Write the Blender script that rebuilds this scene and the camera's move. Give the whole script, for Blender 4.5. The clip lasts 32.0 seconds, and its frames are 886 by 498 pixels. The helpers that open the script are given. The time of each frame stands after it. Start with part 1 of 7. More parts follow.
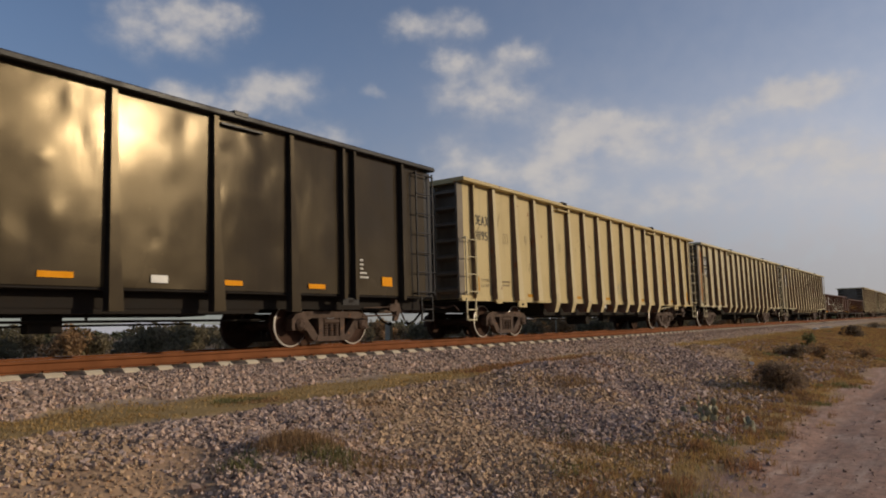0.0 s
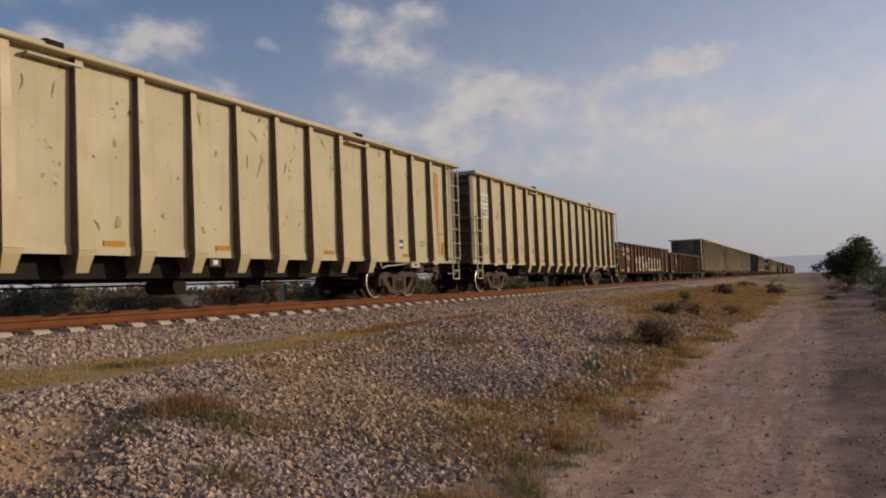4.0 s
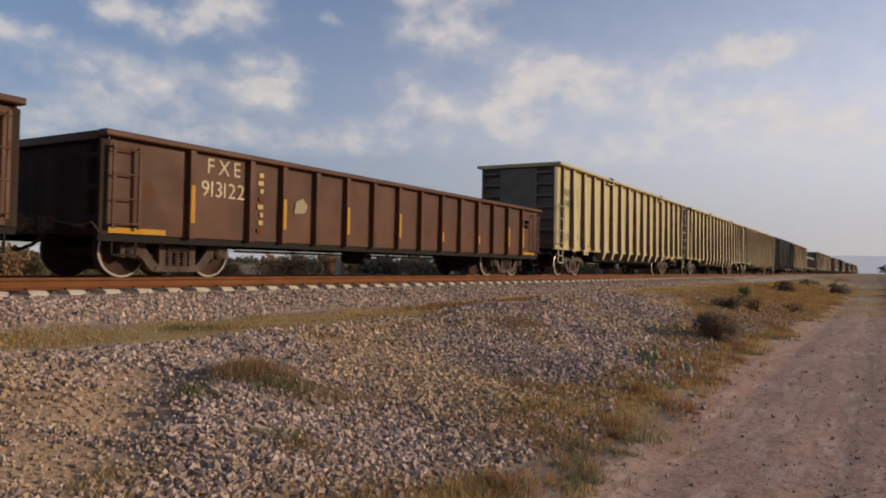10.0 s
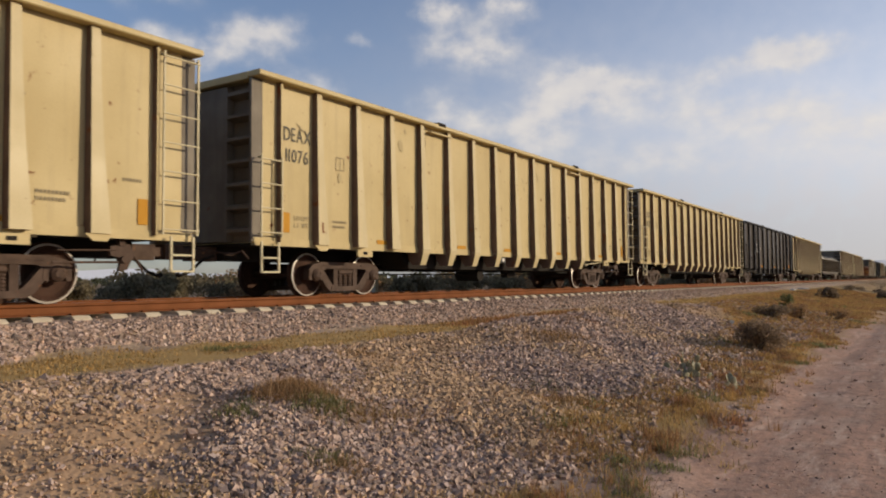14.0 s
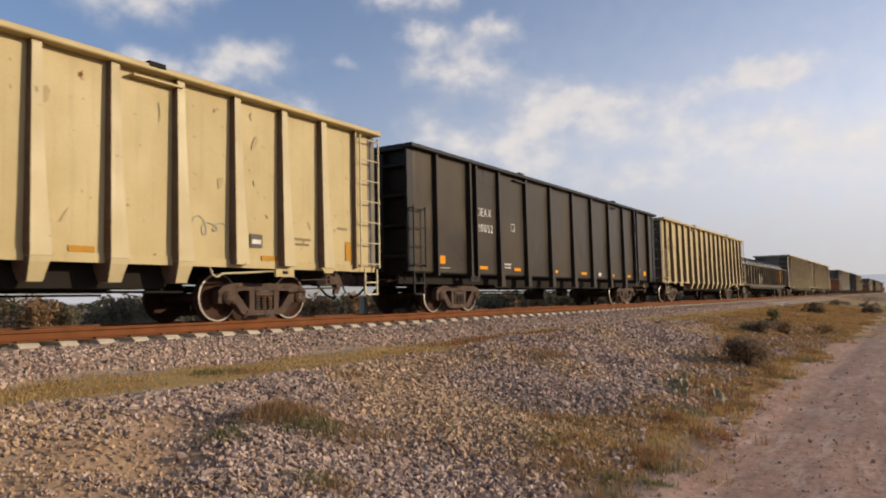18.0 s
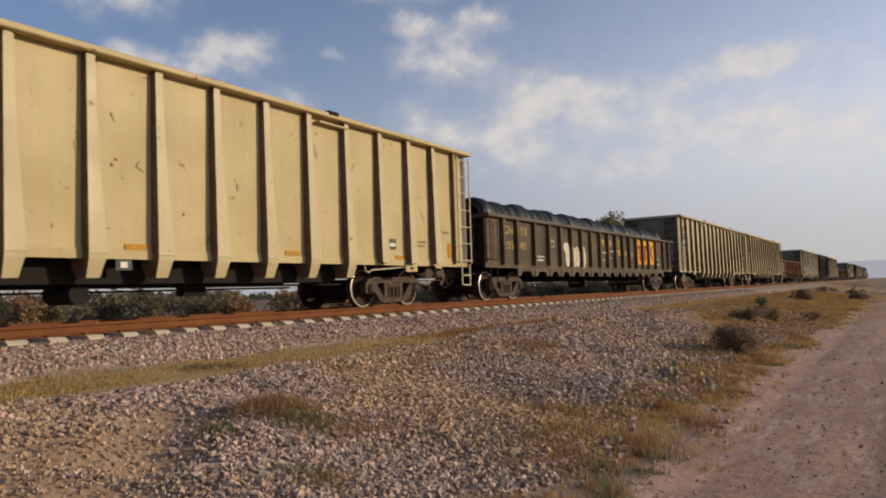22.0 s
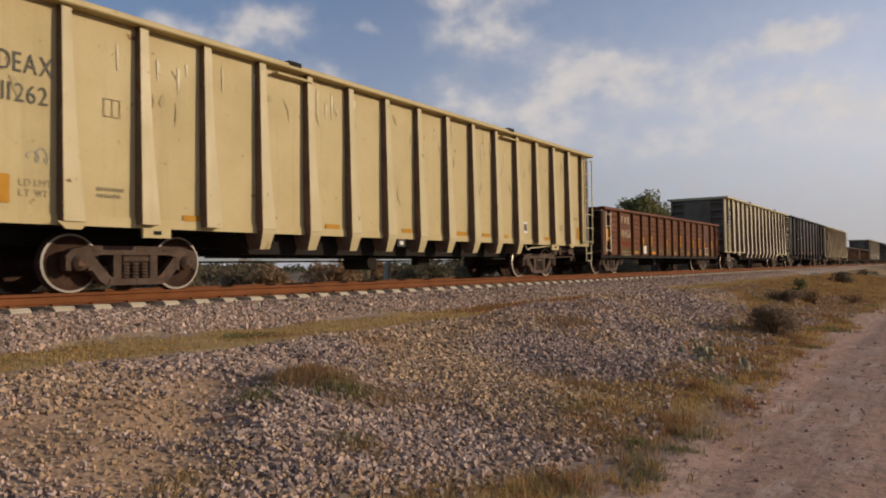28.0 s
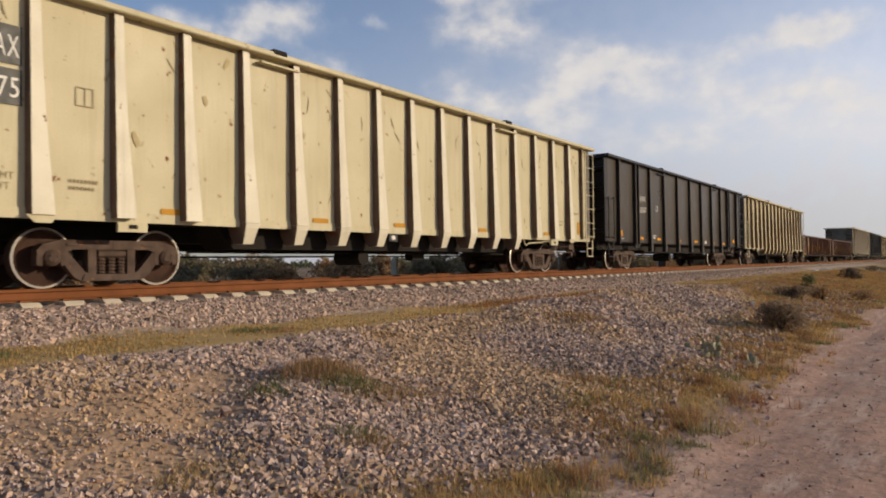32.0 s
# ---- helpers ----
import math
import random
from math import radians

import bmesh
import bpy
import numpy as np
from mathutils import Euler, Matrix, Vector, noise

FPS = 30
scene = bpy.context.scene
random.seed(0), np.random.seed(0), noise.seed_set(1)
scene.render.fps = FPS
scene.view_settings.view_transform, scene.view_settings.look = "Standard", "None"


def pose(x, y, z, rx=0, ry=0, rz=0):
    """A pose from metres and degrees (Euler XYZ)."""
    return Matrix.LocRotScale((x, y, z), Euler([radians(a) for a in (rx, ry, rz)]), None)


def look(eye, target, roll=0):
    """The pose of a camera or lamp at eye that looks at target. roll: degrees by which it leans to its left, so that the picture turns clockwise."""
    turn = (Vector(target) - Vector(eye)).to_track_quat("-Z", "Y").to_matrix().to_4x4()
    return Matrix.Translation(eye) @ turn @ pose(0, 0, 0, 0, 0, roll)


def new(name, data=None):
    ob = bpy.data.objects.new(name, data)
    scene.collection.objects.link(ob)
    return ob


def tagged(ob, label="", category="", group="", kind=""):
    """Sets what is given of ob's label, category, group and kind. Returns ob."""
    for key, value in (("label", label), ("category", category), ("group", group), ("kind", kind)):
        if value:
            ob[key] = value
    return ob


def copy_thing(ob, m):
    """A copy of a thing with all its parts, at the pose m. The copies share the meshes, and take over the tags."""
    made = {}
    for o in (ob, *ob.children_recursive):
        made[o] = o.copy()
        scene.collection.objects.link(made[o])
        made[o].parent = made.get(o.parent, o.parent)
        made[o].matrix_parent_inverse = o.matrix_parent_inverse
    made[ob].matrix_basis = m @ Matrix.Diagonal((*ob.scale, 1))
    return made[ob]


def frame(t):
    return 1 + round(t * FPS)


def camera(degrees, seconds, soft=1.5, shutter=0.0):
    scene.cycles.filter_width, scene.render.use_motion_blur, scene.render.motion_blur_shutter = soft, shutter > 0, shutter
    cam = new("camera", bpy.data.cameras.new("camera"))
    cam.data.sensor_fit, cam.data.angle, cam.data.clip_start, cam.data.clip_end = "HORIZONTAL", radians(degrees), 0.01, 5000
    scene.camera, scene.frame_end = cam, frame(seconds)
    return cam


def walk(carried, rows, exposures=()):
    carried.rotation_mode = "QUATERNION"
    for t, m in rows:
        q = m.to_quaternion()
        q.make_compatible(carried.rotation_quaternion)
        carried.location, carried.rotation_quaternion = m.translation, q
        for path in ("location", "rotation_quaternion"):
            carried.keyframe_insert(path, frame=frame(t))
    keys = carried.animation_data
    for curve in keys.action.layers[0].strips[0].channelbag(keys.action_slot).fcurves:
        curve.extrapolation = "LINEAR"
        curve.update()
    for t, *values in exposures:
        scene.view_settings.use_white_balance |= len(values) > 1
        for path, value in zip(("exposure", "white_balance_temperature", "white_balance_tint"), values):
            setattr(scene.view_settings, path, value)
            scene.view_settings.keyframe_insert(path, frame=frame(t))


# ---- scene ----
cam = camera(62.6, 32.0, soft=1.9, shutter=0.08)
PATH = [
    (0.0, pose(0.064, 0.100, 0.326, 96.09, 1.54, 35.06)),
    (0.5, pose(0.062, 0.085, 0.334, 96.37, 1.55, 35.41)),
    (1.0, pose(0.066, 0.090, 0.312, 96.58, 1.35, 33.24)),
    (1.5, pose(0.060, 0.090, 0.320, 95.79, 0.64, 30.69)),
    (2.0, pose(0.069, 0.100, 0.334, 94.79, 0.87, 28.42)),
    (2.5, pose(0.075, 0.090, 0.336, 94.23, 1.11, 27.59)),
    (3.0, pose(0.061, 0.090, 0.332, 93.40, 1.24, 27.08)),
    (3.5, pose(0.086, 0.084, 0.328, 92.96, 1.80, 26.95)),
    (5.5, pose(0.098, 0.056, 0.344, 92.52, 1.65, 26.86)),
    (6.0, pose(0.082, 0.064, 0.336, 92.61, 1.36, 26.48)),
    (6.5, pose(0.066, 0.069, 0.336, 92.30, 1.25, 25.69)),
    (7.0, pose(0.057, 0.082, 0.334, 91.82, 1.12, 24.22)),
    (7.5, pose(0.044, 0.091, 0.321, 91.17, 0.12, 22.75)),
    (8.0, pose(0.051, 0.078, 0.322, 90.62, 0.10, 22.61)),
    (8.5, pose(0.051, 0.063, 0.315, 90.38, 0.17, 25.38)),
    (9.0, pose(0.023, 0.037, 0.331, 90.73, 1.03, 28.93)),
    (9.5, pose(0.006, 0.024, 0.316, 91.21, 0.11, 30.27)),
    (10.0, pose(-0.021, 0.020, 0.322, 91.23, -1.17, 30.94)),
    (10.5, pose(-0.025, 0.012, 0.315, 91.37, -0.38, 30.88)),
    (11.0, pose(-0.020, 0.013, 0.321, 91.42, -0.01, 31.32)),
    (11.5, pose(-0.009, 0.013, 0.321, 91.09, 0.67, 34.11)),
    (12.0, pose(-0.014, 0.003, 0.313, 93.47, 0.81, 39.86)),
    (12.5, pose(-0.037, -0.002, 0.317, 94.32, 0.40, 42.46)),
    (13.0, pose(-0.055, 0.007, 0.322, 94.07, 0.00, 41.21)),
    (13.5, pose(-0.066, 0.022, 0.313, 93.37, 0.26, 38.02)),
    (14.0, pose(-0.053, 0.033, 0.321, 92.43, 0.31, 33.59)),
    (14.5, pose(-0.031, 0.024, 0.309, 91.82, 0.58, 31.00)),
    (16.5, pose(-0.013, -0.006, 0.319, 93.49, 0.82, 32.13)),
    (17.0, pose(-0.010, -0.009, 0.322, 93.72, 0.65, 32.55)),
    (17.5, pose(-0.006, -0.015, 0.329, 93.84, 1.02, 32.95)),
    (18.0, pose(-0.008, -0.016, 0.316, 94.02, 1.11, 32.73)),
    (18.5, pose(-0.018, -0.021, 0.314, 94.25, 0.46, 32.38)),
    (19.0, pose(-0.021, -0.019, 0.318, 94.45, 0.85, 31.92)),
    (19.5, pose(-0.009, -0.022, 0.337, 94.37, 0.89, 31.87)),
    (20.0, pose(-0.008, -0.022, 0.337, 94.19, 1.23, 32.00)),
    (20.5, pose(-0.010, -0.017, 0.329, 93.65, 1.31, 31.97)),
    (21.0, pose(-0.026, -0.019, 0.327, 93.52, 1.67, 31.98)),
    (21.5, pose(-0.018, -0.021, 0.325, 93.44, 1.80, 32.03)),
    (22.0, pose(-0.013, -0.017, 0.323, 93.31, 1.78, 31.97)),
    (22.5, pose(-0.011, -0.028, 0.315, 93.17, 1.08, 32.52)),
    (23.0, pose(-0.035, -0.015, 0.323, 93.08, 0.24, 33.94)),
    (23.5, pose(-0.038, -0.032, 0.312, 93.51, 1.10, 34.26)),
    (24.0, pose(-0.041, -0.057, 0.326, 93.95, -0.65, 34.60)),
    (24.5, pose(-0.052, -0.056, 0.332, 93.59, -0.90, 33.68)),
    (25.0, pose(-0.043, -0.062, 0.321, 92.87, -0.21, 33.82)),
    (25.5, pose(-0.039, -0.070, 0.325, 92.17, 0.26, 34.34)),
    (27.5, pose(-0.034, -0.080, 0.305, 91.66, 0.65, 34.50)),
    (28.0, pose(-0.043, -0.076, 0.313, 91.45, 0.71, 34.44)),
    (28.5, pose(-0.039, -0.086, 0.308, 91.16, 0.90, 34.63)),
    (29.0, pose(-0.053, -0.081, 0.320, 90.89, 0.51, 34.82)),
    (29.5, pose(-0.042, -0.085, 0.318, 90.79, 0.80, 35.06)),
    (30.0, pose(-0.038, -0.086, 0.315, 90.66, 1.00, 35.30)),
    (30.5, pose(-0.022, -0.099, 0.325, 90.60, 1.44, 35.67)),
    (31.0, pose(-0.026, -0.093, 0.315, 90.72, 1.48, 35.97)),
    (31.5, pose(-0.029, -0.103, 0.319, 91.02, 0.38, 35.51)),
    (32.0, pose(-0.030, -0.097, 0.308, 91.11, 0.64, 35.01)),
]
EXPOSURES = [(0.0, -0.54, 6500, 10), (1.0, -0.74, 6500, 10), (2.0, -0.74, 6500, 11), (3.0, -0.55, 6500, 11), (6.0, -0.50, 6500, 11), (7.0, -0.48, 6500, 11), (8.0, -0.34, 6500, 10), (9.0, -0.32, 6500, 11), (11.0, -0.12, 6500, 11), (12.0, -0.05, 6500, 10), (13.0, -0.09, 6500, 9), (17.0, 0.0, 6500, 10), (19.0, 0.04, 6500, 10), (21.0, -0.06, 6500, 10), (22.0, -0.17, 6500, 10), (23.0, -0.17, 6500, 10), (25.0, -0.18, 6500, 10), (28.0, -0.3, 6500, 11), (29.0, -0.26, 6500, 11), (30.0, -0.12, 6500, 11), (32.0, -0.02, 6500, 9)]
walk(cam, PATH, EXPOSURES)

# ---------------------------------------------------------------- light
SUN_AZ, SUN_EL = 59.0, 15.5          # degrees right of the track's direction, degrees above the horizon

# clouds of the evening sky: bearing left of the track, height, half width, half height (degrees), weight
CLOUDS = [
    (63.4, 14.9, 4.2, 1.0, 1.0), (66.3, 11.3, 2.2, 1.0, 1.0), (54.3, 12.6, 6.2, 1.9, 0.95), (44.6, 13.6, 2.9, 2.0, 1.1),
    (55.9, 17.4, 1.6, 0.9, 1.0), (51.9, 16.9, 3.2, 1.1, 1.0), (47.5, 18.5, 3.2, 1.4, 1.1), (40.2, 18.3, 0.9, 0.5, 0.42),
    (31.2, 17.8, 4.3, 1.8, 1.1), (22.8, 14.9, 3.0, 1.8, 0.95), (19.5, 14.2, 3.5, 1.8, 0.85), (8.3, 15.7, 3.4, 1.0, 1.7),
    (13.9, 12.1, 4.6, 1.2, 0.7), (33.3, 13.3, 2.8, 1.7, 0.7), (7.0, 11.5, 5.0, 1.8, 0.75), (56.5, 22.0, 4.0, 2.0, 1.05),
    (52.0, 23.3, 2.5, 1.2, 1.0), (36.7, 23.0, 2.2, 1.1, 1.0), (32.5, 23.2, 1.8, 1.0, 0.95), (28.2, 20.8, 2.2, 0.9, 1.05),
    (33.7, 20.6, 1.6, 0.9, 1.0), (28.0, 11.5, 6.0, 1.5, 0.55), (0.0, 9.5, 7.0, 2.0, 0.75), (47.0, 9.5, 7.0, 1.4, 0.65), (36.0, 9.8, 6.0, 1.6, 0.6), (18.0, 9.0, 8.0, 1.6, 0.7), (14.0, 14.6, 2.2, 1.2, 0.6), (60.0, 9.2, 6.0, 1.5, 0.7),
    (26.0, 13.0, 2.5, 2.6, 0.7), (-8.0, 12.5, 6.0, 1.6, 0.7), (75.0, 15.0, 4.0, 1.3, 1.0),
]


def make_world():
    world = bpy.data.worlds.new("sky")
    scene.world = world
    world.use_nodes = True
    nt = world.node_tree
    nt.nodes.clear()
    n, k = nt.nodes.new, nt.links.new
    sky = n("ShaderNodeTexSky")
    sky.sky_type, sky.sun_disc = "NISHITA", False
    sky.sun_elevation, sky.sun_rotation = radians(SUN_EL), radians(SUN_AZ)
    sky.altitude, sky.air_density, sky.dust_density, sky.ozone_density = 1900, 1.0, 1.6, 1.6
    geo = n("ShaderNodeTexCoord")
    sep = n("ShaderNodeSeparateXYZ")
    k(geo.outputs["Generated"], sep.inputs[0])

    def math1(op, a, b=None, c=None):
        m = n("ShaderNodeMath")
        m.operation = op
        for i, v in enumerate((a, b, c)):
            if v is None:
                continue
            if isinstance(v, (int, float)):
                m.inputs[i].default_value = v
            else:
                k(v, m.inputs[i])
        return m.outputs[0]

    west = math1("MULTIPLY", sep.outputs[0], -1.0)
    az = math1("MULTIPLY", math1("ARCTAN2", west, sep.outputs[1]), 180 / math.pi)
    el = math1("MULTIPLY", math1("ARCSINE", sep.outputs[2]), 180 / math.pi)
    place = n("ShaderNodeCombineXYZ")
    k(az, place.inputs[0])
    k(el, place.inputs[1])
    wob = n("ShaderNodeTexNoise")
    wob.inputs["Scale"].default_value, wob.inputs["Detail"].default_value = 0.55, 5.0
    k(place.outputs[0], wob.inputs["Vector"])
    shift = n("ShaderNodeVectorMath")
    shift.operation = "MULTIPLY_ADD"
    k(wob.outputs["Color"], shift.inputs[0])
    shift.inputs[1].default_value = (3.4, 1.7, 0)
    k(place.outputs[0], shift.inputs[2])
    total = None
    for a, e, w, h, s in CLOUDS:
        d = n("ShaderNodeVectorMath")
        d.operation = "SUBTRACT"
        k(shift.outputs[0], d.inputs[0])
        d.inputs[1].default_value = (a + 1.7, e + 0.85, 0)
        q = n("ShaderNodeVectorMath")
        q.operation = "MULTIPLY"
        k(d.outputs[0], q.inputs[0])
        q.inputs[1].default_value = (1 / w, 1 / h, 0)
        dot = n("ShaderNodeVectorMath")
        dot.operation = "DOT_PRODUCT"
        k(q.outputs[0], dot.inputs[0])
        k(q.outputs[0], dot.inputs[1])
        bell = math1("MULTIPLY", math1("EXPONENT", math1("MULTIPLY", dot.outputs["Value"], -0.9)), s)
        total = bell if total is None else math1("ADD", total, bell)
    fluff = n("ShaderNodeTexNoise")
    fluff.inputs["Scale"].default_value, fluff.inputs["Detail"].default_value = 0.42, 5.0
    fluff.inputs["Roughness"].default_value = 0.5
    stretch = n("ShaderNodeVectorMath")
    stretch.operation = "MULTIPLY"
    k(place.outputs[0], stretch.inputs[0])
    stretch.inputs[1].default_value = (0.9, 1.25, 1)
    k(stretch.outputs[0], fluff.inputs["Vector"])
    body = math1("MULTIPLY", total, math1("MULTIPLY_ADD", fluff.outputs["Fac"], 2.2, -0.12))
    ramp = n("ShaderNodeMapRange")
    ramp.interpolation_type = "SMOOTHSTEP"
    ramp.inputs["From Min"].default_value, ramp.inputs["From Max"].default_value = 0.12, 1.3
    k(body, ramp.inputs["Value"])
    tone = n("ShaderNodeMixRGB")
    k(fluff.outputs["Fac"], tone.inputs[0])
    tone.inputs[1].default_value = (0.53, 0.52, 0.56, 1)
    tone.inputs[2].default_value = (0.86, 0.78, 0.68, 1)
    # a veil of thin haze, thicker towards the horizon and the sun
    def span(v, a, b, c, d):
        r = n("ShaderNodeMapRange")
        r.interpolation_type = "SMOOTHSTEP"
        for i, x in enumerate((a, b, c, d)):
            r.inputs[i + 1].default_value = x
        k(v, r.inputs[0])
        return r.outputs[0]

    toward = n("ShaderNodeVectorMath")
    toward.operation = "DOT_PRODUCT"
    k(geo.outputs["Generated"], toward.inputs[0])
    toward.inputs[1].default_value = (math.sin(radians(SUN_AZ)), math.cos(radians(SUN_AZ)), 0.0)
    near_sun = span(toward.outputs["Value"], -0.75, 0.75, 0.0, 1.0)
    veil = math1("ADD", span(el, 0.0, 24.0, 0.62, 0.03), math1("MULTIPLY", near_sun, span(el, 0.0, 40.0, 0.42, 0.14)))
    veil = math1("MULTIPLY", veil, math1("MULTIPLY_ADD", wob.outputs["Fac"], 0.5, 0.75))
    clear = n("ShaderNodeBackground")
    lilac = n("ShaderNodeMixRGB")
    lilac.blend_type = "MULTIPLY"
    lilac.inputs[0].default_value = 1.0
    k(sky.outputs[0], lilac.inputs[1])
    lilac.inputs[2].default_value = (1.06, 1.0, 1.02, 1)
    k(lilac.outputs[0], clear.inputs[0])
    clear.inputs[1].default_value = SKY_STRENGTH
    hazy = n("ShaderNodeBackground")
    milk = n("ShaderNodeMixRGB")
    k(near_sun, milk.inputs[0])
    milk.inputs[1].default_value = (0.55, 0.56, 0.66, 1)
    milk.inputs[2].default_value = (0.61, 0.585, 0.595, 1)
    k(milk.outputs[0], hazy.inputs[0])
    k(math1("MULTIPLY", math1("MULTIPLY_ADD", near_sun, HAZE_STRENGTH * 1.0, HAZE_STRENGTH * 0.24), span(el, 0.0, 13.0, 0.66, 1.0)), hazy.inputs[1])
    low = n("ShaderNodeMixShader")
    k(math1("MINIMUM", veil, 0.93), low.inputs[0])
    k(clear.outputs[0], low.inputs[1])
    k(hazy.outputs[0], low.inputs[2])
    high = n("ShaderNodeBackground")
    k(tone.outputs[0], high.inputs[0])
    high.inputs[1].default_value = CLOUD_STRENGTH
    mix = n("ShaderNodeMixShader")
    k(math1("MULTIPLY", ramp.outputs[0], 0.8), mix.inputs[0])
    k(low.outputs[0], mix.inputs[1])
    k(high.outputs[0], mix.inputs[2])
    out = n("ShaderNodeOutputWorld")
    k(mix.outputs[0], out.inputs[0])


SKY_STRENGTH, HAZE_STRENGTH, CLOUD_STRENGTH = 0.158, 1.22, 1.12
make_world()
sun_data = bpy.data.lights.new("sun", "SUN")
sun_data.energy, sun_data.angle, sun_data.color = 3.7, radians(0.6), (1.0, 0.82, 0.585)
sun = new("sun", sun_data)
_a, _e = radians(SUN_AZ), radians(SUN_EL)
SUN_DIR = Vector((math.sin(_a) * math.cos(_e), math.cos(_a) * math.cos(_e), math.sin(_e)))
sun.matrix_world = look(SUN_DIR * 60, (0, 0, 0))
tagged(sun, kind="structure")


# ---------------------------------------------------------------- materials
def surface(name, base, second=None, rough=0.7, metal=0.0, scale=6.0, mix=0.6, bump=0.15, fine=60.0, stretch=(1, 1, 1), rust=0.0,
            rust_scale=2.5, rust_color=(0.16, 0.055, 0.02), world=False, island=0.0, spec=0.4, dent=0.0, streak=0.0,
            streak_color=(0.10, 0.075, 0.05), wander=0.0, thin=0.0, sheen=(1, 1, 1)):
    """A node material: two tones in noise, fine grain, rust patches, streaks that run down, relief."""
    m = bpy.data.materials.new(name)
    m.use_nodes = True
    nt = m.node_tree
    n, k = nt.nodes.new, nt.links.new
    bsdf = nt.nodes["Principled BSDF"]
    bsdf.inputs["Metallic"].default_value = metal
    bsdf.inputs["Specular IOR Level"].default_value = spec
    bsdf.inputs["Specular Tint"].default_value = (*sheen, 1)
    if world:
        src = n("ShaderNodeNewGeometry").outputs["Position"]
    else:
        tc, info = n("ShaderNodeTexCoord"), n("ShaderNodeObjectInfo")
        add = n("ShaderNodeVectorMath")
        add.operation = "MULTIPLY_ADD"
        k(info.outputs["Random"], add.inputs[0])
        add.inputs[1].default_value = (41.0, 67.0, 23.0)
        k(tc.outputs["Object"], add.inputs[2])
        src = add.outputs[0]
    st = n("ShaderNodeVectorMath")
    st.operation = "MULTIPLY"
    k(src, st.inputs[0])
    st.inputs[1].default_value = stretch

    def noise_of(vec, s, detail=4.0, r=0.55):
        t = n("ShaderNodeTexNoise")
        t.inputs["Scale"].default_value, t.inputs["Detail"].default_value, t.inputs["Roughness"].default_value = s, detail, r
        k(vec, t.inputs["Vector"])
        return t.outputs["Fac"]

    def ranged(v, a, b, c=0.0, d=1.0):
        r = n("ShaderNodeMapRange")
        for i, x in enumerate((a, b, c, d)):
            r.inputs[i + 1].default_value = x
        k(v, r.inputs[0])
        return r.outputs[0]

    def blend(f, a, b, mode="MIX"):
        x = n("ShaderNodeMixRGB")
        x.blend_type = mode
        for i, v in enumerate((f, a, b)):
            if isinstance(v, (int, float)):
                x.inputs[i].default_value = v
            elif isinstance(v, tuple):
                x.inputs[i].default_value = (*v, 1)
            else:
                k(v, x.inputs[i])
        return x.outputs[0]

    big = noise_of(st.outputs[0], scale)
    grain = noise_of(src, fine, 3.0, 0.7)
    second = second or tuple(c * 0.7 for c in base)
    col = blend(ranged(big, 0.36, 0.66, 0.0, mix), base, second)
    col = blend(ranged(grain, 0.3, 0.75, 0.0, 0.28), col, tuple(c * 0.55 for c in base))
    if streak:
        down = n("ShaderNodeVectorMath")
        down.operation = "MULTIPLY"
        k(src, down.inputs[0])
        down.inputs[1].default_value = (5.0, 5.0, 0.32)
        s = noise_of(down.outputs[0], 1.3, 5.0, 0.6)
        col = blend(ranged(s, 0.52, 0.78, 0.0, streak), col, streak_color)
    rmask = None
    if rust:
        r = noise_of(st.outputs[0], rust_scale, 8.0, 0.65)
        rmask = ranged(r, 0.68 - 0.3 * rust, 0.74 - 0.28 * rust)
        col = blend(rmask, col, rust_color)
    if island:
        g = n("ShaderNodeNewGeometry")
        ramp = n("ShaderNodeMapRange")
        ramp.inputs[3].default_value, ramp.inputs[4].default_value = 1 - island, 1 + island
        k(g.outputs["Random Per Island"], ramp.inputs[0])
        mul = n("ShaderNodeVectorMath")
        mul.operation = "SCALE"
        k(col, mul.inputs[0])
        k(ramp.outputs[0], mul.inputs["Scale"])
        col = mul.outputs[0]
        if wander:
            tint = n("ShaderNodeValToRGB")
            tint.color_ramp.elements[0].color = (0.90, 0.90, 0.98, 1)
            tint.color_ramp.elements[1].color = (1.0, 0.8, 0.62, 1)
            mul2 = n("ShaderNodeMath")
            mul2.operation = "FRACT"
            mul3 = n("ShaderNodeMath")
            mul3.operation = "MULTIPLY"
            mul3.inputs[1].default_value = 17.3
            k(g.outputs["Random Per Island"], mul3.inputs[0])
            k(mul3.outputs[0], mul2.inputs[0])
            k(mul2.outputs[0], tint.inputs[0])
            col = blend(wander, col, tint.outputs[0], "MULTIPLY")
    k(col, bsdf.inputs["Base Color"])
    rr = ranged(big, 0.3, 0.7, max(0.02, rough - 0.08), min(1, rough + 0.1))
    if rmask:
        rr = blend(rmask, rr, (0.85, 0.85, 0.85))
    k(rr, bsdf.inputs["Roughness"])
    height = grain
    if dent:
        d = noise_of(st.outputs[0], 1.1, 2.0, 0.5)
        mm = n("ShaderNodeMath")
        mm.operation = "MULTIPLY_ADD"
        k(d, mm.inputs[0])
        mm.inputs[1].default_value = dent
        k(grain, mm.inputs[2])
        height = mm.outputs[0]
    b = n("ShaderNodeBump")
    b.inputs["Strength"].default_value, b.inputs["Distance"].default_value = bump, 0.01
    k(height, b.inputs["Height"])
    k(b.outputs[0], bsdf.inputs["Normal"])
